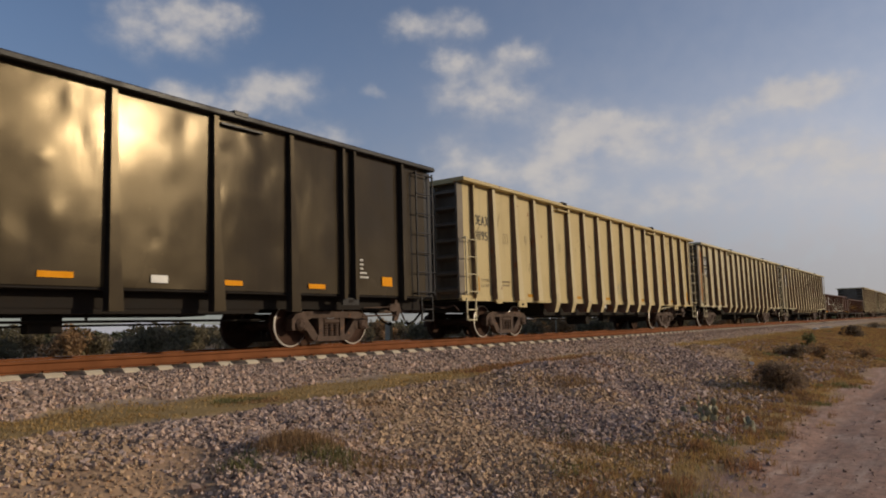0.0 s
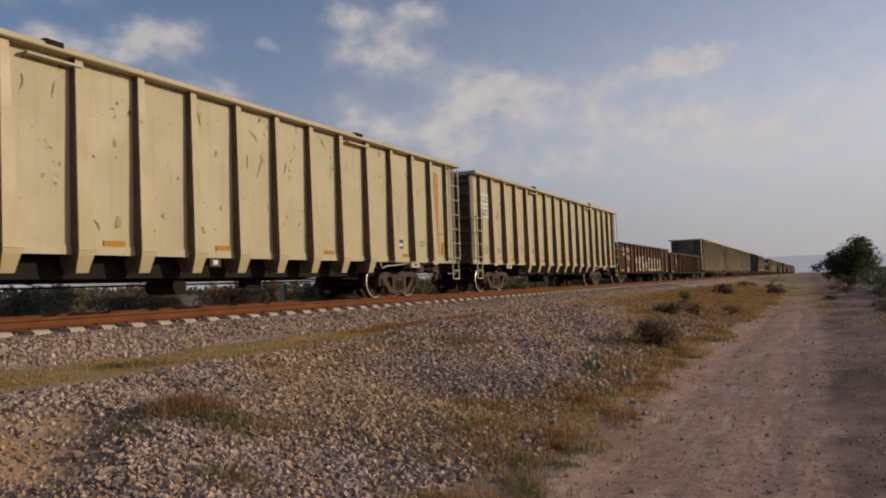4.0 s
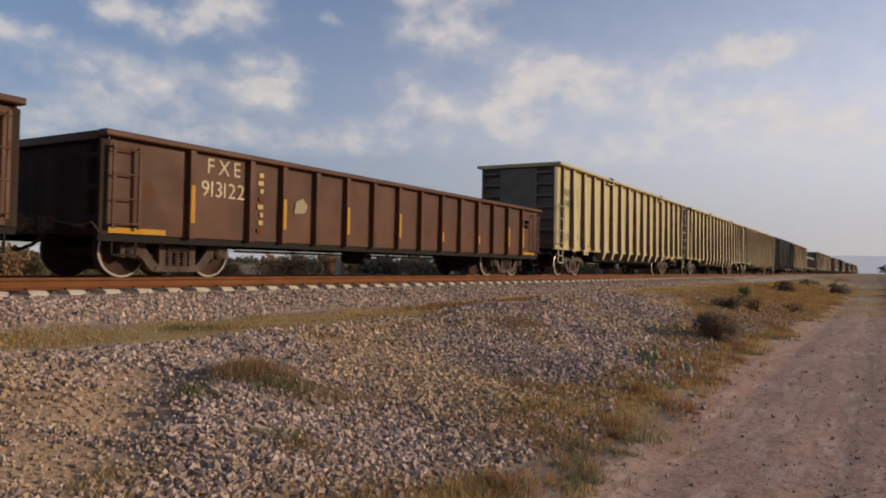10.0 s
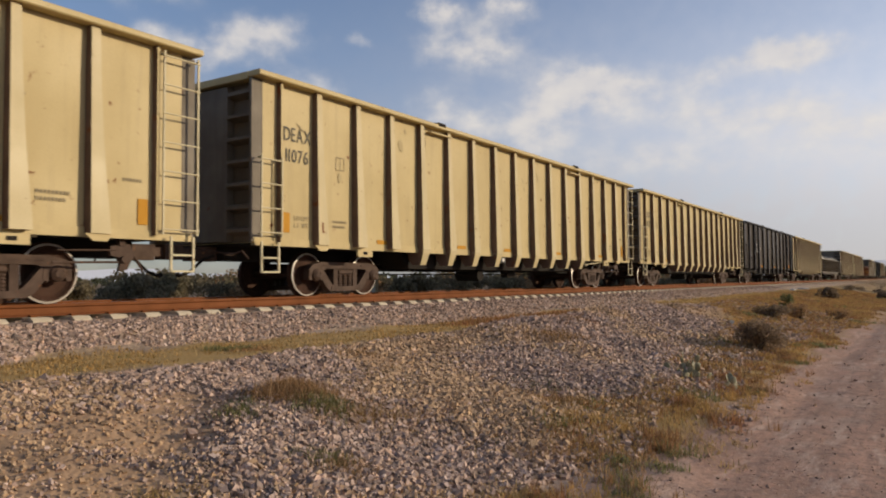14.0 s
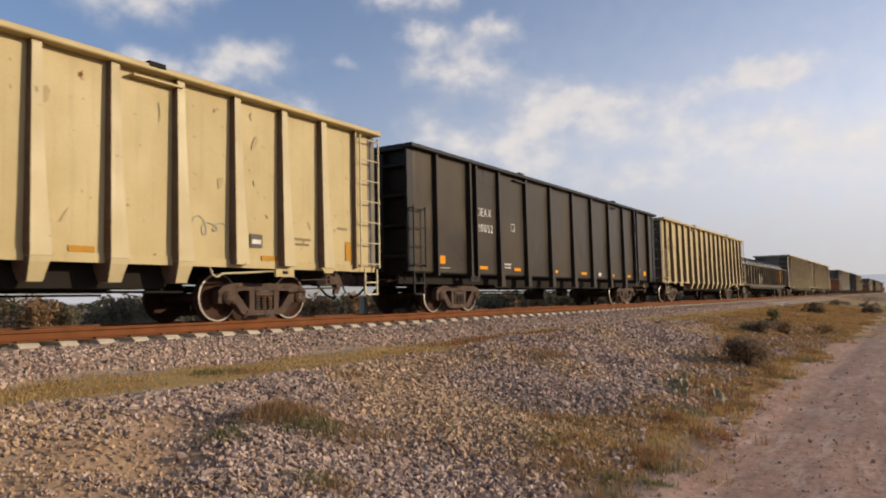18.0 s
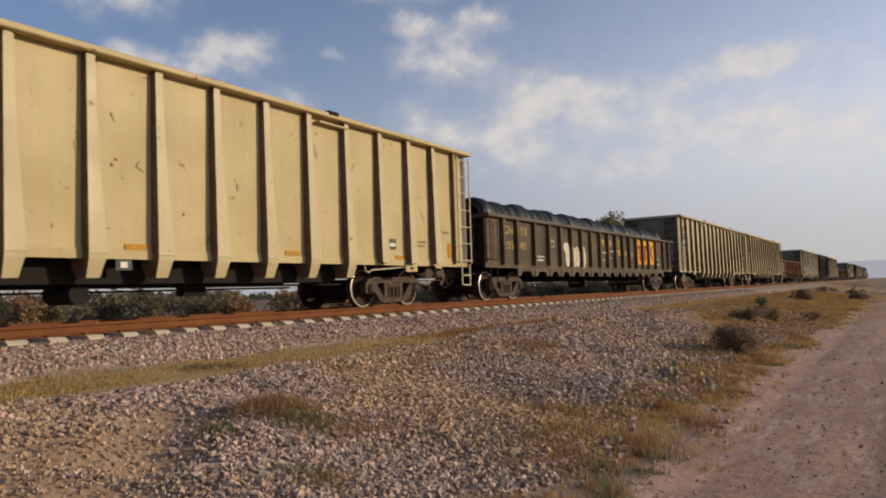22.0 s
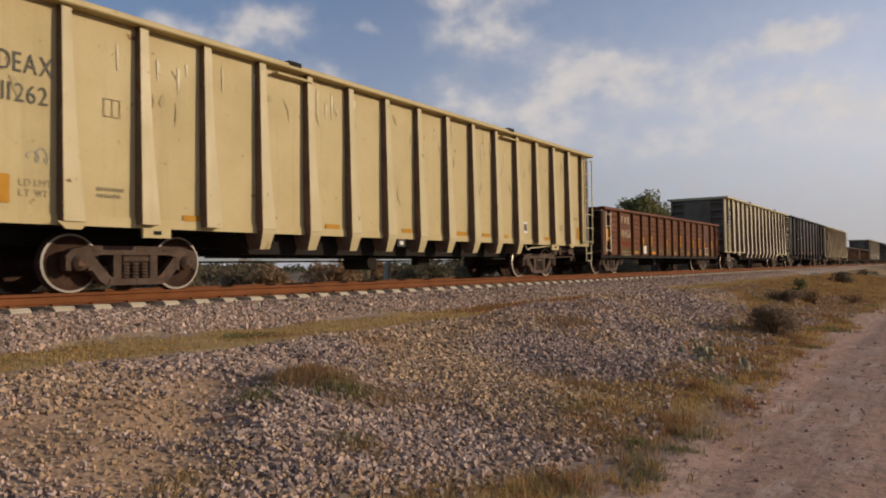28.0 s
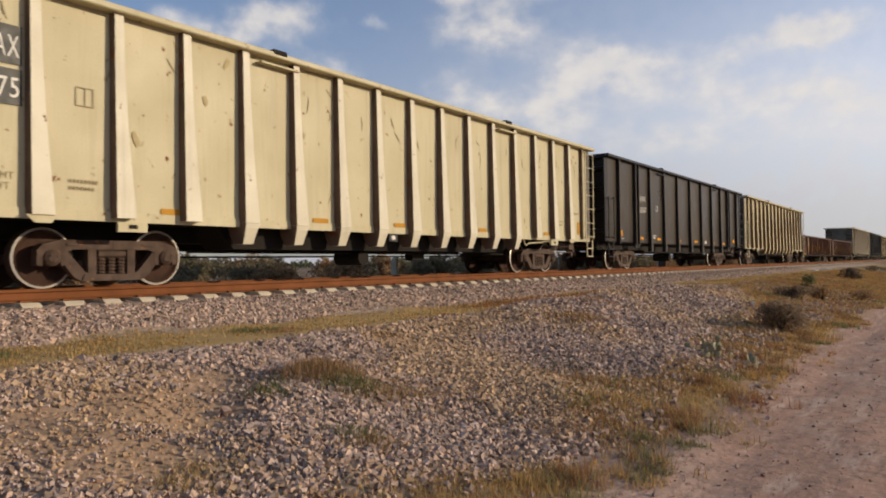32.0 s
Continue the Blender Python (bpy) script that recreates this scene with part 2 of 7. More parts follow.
    if thin:
        glow = n("ShaderNodeBsdfTranslucent")
        k(col, glow.inputs[0])
        both = n("ShaderNodeMixShader")
        both.inputs[0].default_value = thin
        k(bsdf.outputs[0], both.inputs[1])
        k(glow.outputs[0], both.inputs[2])
        k(both.outputs[0], nt.nodes["Material Output"].inputs[0])
    return m


CREAM = [surface("cream_paint", (0.52, 0.41, 0.20), (0.45, 0.35, 0.17), 0.55, spec=0.25, scale=0.9, mix=0.7, streak=0.14, rust=0.12, rust_scale=5, dent=3, bump=0.1, fine=45),
         surface("pale_paint", (0.55, 0.48, 0.305), (0.475, 0.41, 0.255), 0.55, spec=0.25, scale=0.9, mix=0.7, streak=0.2, rust=0.16, rust_scale=5, dent=3, bump=0.1, fine=45),
         surface("worn_paint", (0.50, 0.425, 0.27), (0.42, 0.35, 0.215), 0.6, spec=0.25, scale=0.8, mix=0.8, streak=0.3, rust=0.2, rust_scale=4, dent=3, bump=0.1, fine=45)]
PALE_RIB = surface("pale_post_paint", (0.66, 0.60, 0.46), (0.56, 0.50, 0.37), 0.5, scale=1.2, mix=0.7, streak=0.2, rust=0.12, rust_scale=5, bump=0.1, spec=0.3)
WASH = surface("thin_grey_paint", (0.23, 0.165, 0.10), (0.12, 0.075, 0.045), 0.6, scale=5, mix=0.95, streak=0.6, streak_color=(0.08, 0.045, 0.03), rust=0.45, rust_scale=5, rust_color=(0.10, 0.045, 0.022), spec=0.2)
RIB_PAINT = surface("post_paint", (0.54, 0.445, 0.25), (0.475, 0.385, 0.205), 0.5, scale=1.2, mix=0.7, streak=0.15, rust=0.12, rust_scale=5, bump=0.1, spec=0.3)
CREAM_RUST = surface("stained_paint", (0.50, 0.27, 0.10), (0.40, 0.16, 0.05), 0.7, scale=0.9, mix=0.9, streak=0.5, rust=0.4, rust_scale=3, rust_color=(0.34, 0.12, 0.03))
BLACK = surface("black_paint", (0.040, 0.031, 0.023), (0.060, 0.045, 0.030), 0.35, scale=0.6, mix=0.7, streak=0.4, streak_color=(0.06, 0.045, 0.027), dent=3, bump=0.06, spec=0.24, sheen=(1.0, 0.82, 0.58))
GLOSS_BLACK = surface("glossy_black_paint", (0.040, 0.031, 0.022), (0.062, 0.047, 0.028), 0.19, scale=0.6, mix=0.7, streak=0.4, streak_color=(0.055, 0.042, 0.025), dent=4, bump=0.07, spec=0.15, sheen=(1.0, 0.80, 0.50))
DULL_BLACK = surface("dull_black", (0.014, 0.012, 0.011), (0.026, 0.021, 0.018), 0.42, scale=2.0, streak=0.3, streak_color=(0.04, 0.03, 0.022), spec=0.22)
SOOT = surface("sooty_paint", (0.064, 0.048, 0.029), (0.145, 0.107, 0.060), 0.45, scale=0.9, mix=0.95, streak=0.5, streak_color=(0.17, 0.12, 0.06), rust=0.2, rust_scale=3, dent=5, bump=0.12, spec=0.15)
OXIDE = surface("oxide_paint", (0.116, 0.041, 0.017), (0.070, 0.031, 0.017), 0.52, spec=0.18, scale=1.0, mix=0.9, streak=0.55, streak_color=(0.055, 0.030, 0.020), rust=0.22, rust_scale=1.8, rust_color=(0.115, 0.043, 0.020), dent=6)
OXIDE_BRIGHT = surface("bright_oxide", (0.165, 0.056, 0.019), (0.10, 0.040, 0.019), 0.62, spec=0.2, scale=1.0, mix=0.8, streak=0.5, streak_color=(0.07, 0.04, 0.025), rust=0.3, rust_scale=1.8, rust_color=(0.185, 0.068, 0.026), dent=4)
# Near black: grime plus the shade under the wagons, in one colour.
UNDER = surface("underframe_grime_and_shade", (0.016, 0.013, 0.011), (0.028, 0.022, 0.017), 0.85, scale=3, spec=0.2)
# Cream wagons' ends: grime, and the shade lying on them, both darken this paint.
GRIMY_SHADED = surface("grimy_shaded_end_paint", (0.18, 0.148, 0.105), (0.115, 0.093, 0.068), 0.65, scale=1.3, mix=0.8, streak=0.6, rust=0.1)
# Post sides: their shade is painted in as a dark, rust-spotted brown.
SHADED_WEB = surface("shaded_post_web", (0.18, 0.115, 0.078), (0.11, 0.072, 0.050), 0.85, scale=2.2, mix=0.8, streak=0.5, rust=0.25, spec=0.2)
CAST = surface("cast_steel_rust", (0.082, 0.046, 0.029), (0.045, 0.027, 0.018), 0.75, scale=5, mix=0.8, rust=0.2, rust_scale=6, rust_color=(0.2, 0.085, 0.035), bump=0.3)
WHEEL = surface("wheel_rust", (0.065, 0.031, 0.019), (0.038, 0.021, 0.015), 0.8, scale=4, spec=0.2, mix=0.8, bump=0.2)
# Pale and barely metallic: the steel's gleam is put into its colour.
RIM = surface("polished_rim", (0.62, 0.57, 0.50), (0.46, 0.41, 0.35), 0.42, metal=0.35, scale=8, mix=0.4, bump=0.05)
WHITE = surface("white_lettering", (0.74, 0.72, 0.66), (0.55, 0.52, 0.46), 0.6, scale=8, rust=0.08, rust_scale=9)
PALE_MARK = surface("faded_pale_lettering", (0.62, 0.50, 0.32), (0.42, 0.32, 0.19), 0.65, scale=5, mix=0.9, rust=0.12, rust_scale=8)
TAN_MARK = surface("faded_yellow_lettering", (0.55, 0.36, 0.12), (0.4, 0.25, 0.09), 0.65, scale=7)
DARK_MARK = surface("dark_lettering", (0.075, 0.068, 0.05), (0.13, 0.115, 0.08), 0.65, scale=9)
GREY_MARK = surface("faded_stencil", (0.27, 0.21, 0.11), (0.38, 0.31, 0.17), 0.65, scale=12)
ORANGE = surface("orange_reflector", (0.78, 0.31, 0.004), (0.66, 0.25, 0.006), 0.6, scale=9, rust=0.05, spec=0.1)
EMBLEM = surface("scuffed_orange_field", (0.78, 0.39, 0.025), (0.60, 0.29, 0.03), 0.6, scale=2.2, mix=0.8, streak=0.35, rust=0.28, rust_scale=3, rust_color=(0.22, 0.12, 0.04), spec=0.15)
FADED_YELLOW = surface("faded_yellow_paint", (0.62, 0.36, 0.07), (0.46, 0.25, 0.05), 0.65, scale=5, mix=0.9, streak=0.3, rust=0.15, rust_scale=6, rust_color=(0.12, 0.08, 0.045), spec=0.15)
OCHRE = surface("ochre_reflector", (0.50, 0.25, 0.025), (0.42, 0.19, 0.025), 0.65, scale=7, spec=0.15)
SCRAWL = surface("faded_blue_spray", (0.30, 0.31, 0.26), (0.40, 0.37, 0.24), 0.7, scale=5, mix=0.9)
PALE_SCRAPE = surface("pale_scrape", (0.66, 0.57, 0.38), (0.56, 0.46, 0.27), 0.55, scale=6, mix=0.8)
SMEAR = surface("dusty_smear", (0.39, 0.305, 0.15), (0.44, 0.355, 0.18), 0.7, scale=6, mix=0.9)
RED = surface("red_paint", (0.36, 0.055, 0.018), (0.26, 0.05, 0.02), 0.75, scale=5, mix=0.9, rust=0.2, spec=0.1)
PRIMER = surface("red_primer", (0.19, 0.042, 0.016), (0.13, 0.042, 0.02), 0.8, scale=4, mix=0.9, spec=0.1)
DUSTY = surface("dusty_oxide", (0.15, 0.105, 0.055), (0.12, 0.062, 0.03), 0.85, scale=2.5, mix=0.9, streak=0.5, rust=0.3, rust_scale=3, rust_color=(0.13, 0.05, 0.022), spec=0.1)
# Low wagons' ends: shade is painted into this near-black brown, along with grime.
SHADED_END = surface("shaded_grimy_brown_end", (0.045, 0.027, 0.019), (0.028, 0.018, 0.014), 0.85, scale=1.4, mix=0.8, streak=0.4, spec=0.15)
SPRAY = surface("white_spray_paint", (0.72, 0.66, 0.51), (0.52, 0.44, 0.30), 0.6, scale=3, mix=0.8, streak=0.4, streak_color=(0.20, 0.13, 0.08), rust=0.26, rust_scale=6, rust_color=(0.13, 0.07, 0.04))
PLATE = surface("black_number_panel", (0.02, 0.02, 0.018), (0.04, 0.035, 0.03), 0.5, scale=6)
RAIL = surface("rusty_rail", (0.20, 0.070, 0.024), (0.13, 0.050, 0.020), 0.8, spec=0.15, scale=2.5, mix=0.8, world=True, bump=0.25, fine=25)
RAIL_TOP = surface("worn_rail_head", (0.42, 0.33, 0.27), (0.3, 0.2, 0.15), 0.35, metal=0.8, scale=2, world=True)
CONCRETE = surface("pale_concrete", (0.62, 0.525, 0.39), (0.48, 0.40, 0.29), 0.85, scale=3.0, mix=0.7, bump=0.3, fine=40)
STONE = surface("crushed_stone", (0.44, 0.335, 0.268), (0.33, 0.252, 0.204), 0.85, scale=9, world=True, island=0.58, wander=0.6, bump=0.3)
STONE_TAN = surface("dusty_stone", (0.46, 0.325, 0.20), (0.36, 0.255, 0.16), 0.88, scale=9, world=True, island=0.4, wander=0.4, bump=0.3)
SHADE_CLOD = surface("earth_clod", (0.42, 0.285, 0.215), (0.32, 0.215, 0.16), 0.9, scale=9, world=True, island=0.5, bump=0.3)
DRY = surface("dry_grass", (0.52, 0.365, 0.165), (0.40, 0.275, 0.115), 0.8, scale=1.4, mix=0.9, world=True, island=0.35, fine=12, thin=0.45)
GOLD = surface("golden_grass", (0.55, 0.352, 0.128), (0.43, 0.272, 0.10), 0.8, scale=1.2, mix=0.9, world=True, island=0.3, fine=12, thin=0.45)
GREEN = surface("green_weed", (0.21, 0.215, 0.09), (0.29, 0.235, 0.095), 0.75, scale=3, world=True, island=0.35, fine=12, thin=0.45)
REDDISH = surface("russet_grass", (0.36, 0.17, 0.08), (0.30, 0.19, 0.085), 0.8, scale=2, mix=0.9, world=True, island=0.35, fine=12, thin=0.45)
SHRUB = surface("brown_shrub", (0.20, 0.145, 0.098), (0.26, 0.195, 0.115), 0.85, scale=4, world=True, island=0.4, fine=12, thin=0.45)
BRUSH = surface("dead_brush", (0.40, 0.25, 0.125), (0.30, 0.19, 0.10), 0.85, scale=4, world=True, island=0.45, fine=12, thin=0.5)
TWIGGY = surface("twiggy_bush", (0.30, 0.215, 0.14), (0.23, 0.165, 0.11), 0.85, scale=4, world=True, island=0.4, fine=12, thin=0.5)
SCRUB = surface("dusty_scrub", (0.235, 0.185, 0.11), (0.165, 0.145, 0.08), 0.85, scale=0.8, mix=0.9, world=True, island=0.4, fine=12, thin=0.5)
LEAF = surface("dusty_leaf", (0.10, 0.105, 0.055), (0.07, 0.078, 0.04), 0.7, scale=2, world=True, island=0.45, fine=12, thin=0.45)
NOPAL = surface("nopal_skin", (0.27, 0.245, 0.145), (0.19, 0.175, 0.10), 0.55, scale=8, island=0.2)
BARK = surface("bark", (0.09, 0.065, 0.045), (0.05, 0.036, 0.026), 0.9, scale=7, stretch=(1, 1, 0.3), bump=0.5)
WIRE = surface("dark_steel_wire", (0.042, 0.044, 0.05), (0.075, 0.07, 0.065), 0.42, metal=0.5, scale=7, mix=0.7, bump=0.3, spec=0.5)
POSTMAT = surface("weathered_white_post", (0.6, 0.52, 0.38), (0.42, 0.34, 0.24), 0.8, scale=6)
FAR_HILL = surface("glowing_distant_hill", (0.20, 0.21, 0.24), (0.17, 0.175, 0.2), 0.95, scale=0.004, world=True, fine=0.05, bump=0.0)
# Emission lifts the hills towards the sky's tone: haze painted as a glow.
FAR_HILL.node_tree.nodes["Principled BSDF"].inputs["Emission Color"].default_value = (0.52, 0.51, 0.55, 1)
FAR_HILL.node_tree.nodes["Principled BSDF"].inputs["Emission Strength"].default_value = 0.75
PLASTIC = surface("pale_litter", (0.6, 0.58, 0.54), (0.45, 0.43, 0.4), 0.6, scale=6)


GLYPHS = {}


def glyph(char, size, mat):
    """One letter as a thin mesh with its left foot at the origin, facing +x."""
    key = (char, size, mat.name)
    if key not in GLYPHS:
        cu = bpy.data.curves.new("letter", "FONT")
        cu.body, cu.size, cu.extrude, cu.resolution_u = char, size * 1.38, 0.002, 3
        tmp = bpy.data.objects.new("letter", cu)
        scene.collection.objects.link(tmp)
        me = bpy.data.meshes.new_from_object(tmp.evaluated_get(bpy.context.evaluated_depsgraph_get()))
        bpy.data.objects.remove(tmp)
        bpy.data.curves.remove(cu)
        left, right = min(v.co.x for v in me.vertices), max(v.co.x for v in me.vertices)
        me.transform(Matrix(((0, 0, 1, 0), (1, 0, 0, -left), (0, 1, 0, 0), (0, 0, 0, 1))))
        me.materials.clear()
        me.materials.append(mat)
        GLYPHS[key] = (me, right - left)
    return GLYPHS[key]


for _size, _mat, _text in ((0.30, WHITE, "DEAX"), (0.28, WHITE, "1234567890"), (0.26, PLATE, "CIGX"), (0.24, PLATE, "802713"), (0.28, DARK_MARK, "DEAX"), (0.26, DARK_MARK, "0123456789"),
                           (0.24, WHITE, "DEAX"), (0.23, WHITE, "012345679"), (0.27, TAN_MARK, "GNTX"), (0.26, TAN_MARK, "29541"), (0.17, WHITE, "FXE912426"), (0.17, TAN_MARK, "FXE913122"),
                           (0.24, TAN_MARK, "911453")):
    for _char in _text:
        glyph(_char, _size, _mat)


# ---------------------------------------------------------------- mesh helpers
class Shape:
    """Gathers vertices and faces, then becomes one mesh."""

    def __init__(self):
        self.v, self.f, self.m = [], [], []

    def add(self, verts, faces, slot=0):
        o = len(self.v)
        self.v.extend(verts)
        self.f.extend([tuple(i + o for i in f) for f in faces])
        self.m.extend([slot] * len(faces))
        return self

    def box(self, x0, x1, y0, y1, z0, z1, slot=0, c=0.0):
        if not c:
            v = [(x, y, z) for x in (x0, x1) for y in (y0, y1) for z in (z0, z1)]
            return self.add(v, [(0, 1, 3, 2), (4, 6, 7, 5), (0, 4, 5, 1), (2, 3, 7, 6), (0, 2, 6, 4), (1, 5, 7, 3)], slot)
        return self.prism([(x0 + c, z0), (x1 - c, z0), (x1, z0 + c), (x1, z1 - c), (x1 - c, z1), (x0 + c, z1), (x0, z1 - c), (x0, z0 + c)], y0, y1, "y", slot)

    def prism(self, outline, a, b, axis="y", slot=0, end=None):
        """An outline drawn out along an axis from a to b. end: the outline at b, where it differs."""
        put = {"y": lambda p, s: (p[0], s, p[1]), "x": lambda p, s: (s, p[0], p[1]), "z": lambda p, s: (p[0], p[1], s)}[axis]
        n = len(outline)
        v = [put(p, a) for p in outline] + [put(p, b) for p in (end or outline)]
        f = [(i, (i + 1) % n, n + (i + 1) % n, n + i) for i in range(n)]
        return self.add(v, f + [tuple(range(n))[::-1], tuple(range(n, 2 * n))], slot)

    def bar(self, p, q, w, h, slot=0, up=(1, 0, 0)):
        p, q, up = Vector(p), Vector(q), Vector(up)
        d = (q - p).normalized()
        s = d.cross(up).normalized()
        u = s.cross(d)
        v = [tuple(e + s * (w / 2 * a) + u * (h / 2 * b)) for e in (p, q) for a, b in ((-1, -1), (1, -1), (1, 1), (-1, 1))]
        return self.add(v, [(0, 1, 2, 3), (7, 6, 5, 4), (0, 4, 5, 1), (1, 5, 6, 2), (2, 6, 7, 3), (3, 7, 4, 0)], slot)

    def rod(self, p, q, r, n=8, slot=0, r2=None):
        p, q = Vector(p), Vector(q)
        d = (q - p).normalized()
        s = d.orthogonal().normalized()
        u = d.cross(s)
        r2 = r if r2 is None else r2
        v = [tuple(e + (s * math.cos(t) + u * math.sin(t)) * rr) for e, rr in ((p, r), (q, r2)) for t in (2 * math.pi * i / n for i in range(n))]
        f = [(i, (i + 1) % n, n + (i + 1) % n, n + i) for i in range(n)]
        return self.add(v, f + [tuple(range(n))[::-1], tuple(range(n, 2 * n))], slot)

    def lathe(self, profile, n=28, slots=None):
        """Turns (distance along x, radius) points about the x axis."""
        o, k = [], len(profile)
        for i in range(n):
            t = 2 * math.pi * i / n
            o.extend((x, r * math.cos(t), r * math.sin(t)) for x, r in profile)
        base = len(self.v)
        self.v.extend(o)
        for i in range(n):
            for j in range(k - 1):
                a, b = i * k + j, ((i + 1) % n) * k + j
                self.f.append(tuple(base + q for q in (a, b, b + 1, a + 1)))
                self.m.append(slots[j] if slots else 0)
        return self

    def mesh(self, name, *mats, smooth=False):
        me = bpy.data.meshes.new(name)
        me.from_pydata([tuple(p) for p in self.v], [], self.f)
        for m in mats:
            me.materials.append(m)
        if len(mats) > 1:
            me.polygons.foreach_set("material_index", self.m)
        if smooth:
            me.polygons.foreach_set("use_smooth", [True] * len(self.f))
        bm = bmesh.new()
        bm.from_mesh(me)
        bmesh.ops.recalc_face_normals(bm, faces=bm.faces)
        bm.to_mesh(me)
        bm.free()
        return me


def part(name, me, parent, label="", at=None):
    ob = new(name, me)
    ob.parent = parent
    if at is not None:
        ob.matrix_basis = at
    if label:
        tagged(ob, label)
    return ob


def thing(name, label, category, group="", kind="", at=None, me=None):
    ob = new(name, me)
    if at is not None:
        ob.matrix_basis = at
    return tagged(ob, label, category, group, kind)


def lattice(x, y, scale, seed):
    """Smooth value noise in -1..1 on arrays."""
    rng = np.random.RandomState(seed)
    grid = rng.uniform(-1, 1, (256, 256))
    u, v = np.asarray(x) / scale + 1000.0, np.asarray(y) / scale + 1000.0
    i, j = np.floor(u).astype(int), np.floor(v).astype(int)
    a, b = u - i, v - j
    a, b = a * a * (3 - 2 * a), b * b * (3 - 2 * b)
    g = lambda p, q: grid[p % 256, q % 256]
    return (g(i, j) * (1 - a) + g(i + 1, j) * a) * (1 - b) + (g(i, j + 1) * (1 - a) + g(i + 1, j + 1) * a) * b


def cloud_mesh(name, verts, faces, mat):
    """A mesh out of arrays: verts (n, 3), faces (m, 3 or 4)."""
    me = bpy.data.meshes.new(name)
    k = faces.shape[1]
    me.vertices.add(len(verts))
    me.vertices.foreach_set("co", verts.astype(np.float32).ravel())
    me.loops.add(faces.size)
    me.loops.foreach_set("vertex_index", faces.astype(np.int32).ravel())
    me.polygons.add(len(faces))
    me.polygons.foreach_set("loop_start", np.arange(0, faces.size, k, dtype=np.int32))
    me.polygons.foreach_set("use_smooth", np.zeros(len(faces), dtype=bool))
    me.materials.append(mat)
    me.update(calc_edges=True)
    return me


# ---------------------------------------------------------------- the ground
TRACK_X, GAUGE = -11.67, 1.435
PROFILE_X = [-4000, -60, -30, -18, -15.2, -14.2, -13.6, -10.86, -10.72, -10.45, -9.8, -9.4, -8.85, -7.9, -7.1, -6.2, -4.2, -2.6, -2.1, -1.5, -0.5, 0.2, 1.0, 4000]
PROFILE_Z = [-1.0, -1.0, -0.9, -0.75, -0.62, -0.58, -0.30, -0.30, -0.225, -0.26, -0.31, -0.36, -0.585, -0.6, -0.585, -0.66, -0.99, -1.23, -1.29, -1.335, -1.325, -1.31, -1.27, -1.3]


def ground_height(x, y):
    x, y = np.asarray(x, float), np.asarray(y, float)
    z = np.interp(x, PROFILE_X, PROFILE_Z)
    heap = np.clip((x + 7.15) / 1.1, 0, 1) * np.clip((-2.4 - x) / 1.6, 0, 1)
    fade = np.clip((60 - y) / 30, 0.35, 1)
    z = z + heap * fade * (0.085 * lattice(x, y, 1.7, 3) + 0.065 * lattice(x, y, 0.7, 4) + 0.08 * lattice(x, y, 4.5, 8))
    z = z - np.clip((x + 7.4) / 0.8, 0, 1) * np.clip((-2.0 - x) / 1.0, 0, 1) * np.clip((y - 26) / 16, 0, 1) * 0.12
    mound = np.exp(-((x + 6.2) / 0.8) ** 2) * (1 / (1 + np.exp(-(y - 11.5) / 0.7))) * (1 / (1 + np.exp((y - 23.0) / 1.2)))
    z = z + mound * (0.23 + 0.07 * lattice(x, y, 1.3, 14) + 0.05 * lattice(x, y, 0.6, 15))
    shoulder = np.clip((x + 9.7) / 0.4, 0, 1) * np.clip((-8.4 - x) / 0.4, 0, 1)
    z = z + shoulder * 0.05 * lattice(x, y, 1.1, 5)
    side = np.clip((x - 0.1) / 0.8, 0, 1) * np.clip((60 - np.abs(x)) / 50, 0, 1)
    z = z + side * (0.05 * lattice(x, y, 1.6, 6) + 0.05 * lattice(x, y, 6.0, 7))
    road = np.clip((x + 2.1) / 0.3, 0, 1) * np.clip((0.2 - x) / 0.3, 0, 1)
    z = z + road * (0.012 * lattice(x, y, 0.45, 9) + 0.018 * lattice(x * 2.5, y, 2.2, 10) - 0.02 * np.exp(-((x + 1.55) / 0.2) ** 2) - 0.02 * np.exp(-((x + 0.3) / 0.2) ** 2))
    return z


# bare earth on the heap: place, spread along x and y (metres), weight
BARE = [(-5.05, 2.5, 0.55, 0.5, 0.9), (-5.2, 3.35, 0.5, 0.5, 1.0), (-5.5, 4.1, 0.5, 0.4, 0.8), (-4.35, 2.5, 0.4, 0.5, 0.8), (-5.6, 1.7, 0.7, 0.5, 0.9), (-4.7, 1.3, 0.5, 0.5, 0.8), (-6.1, 7.6, 0.35, 0.5, 0.6), (-5.3, 24.0, 0.7, 2.4, 0.9)]


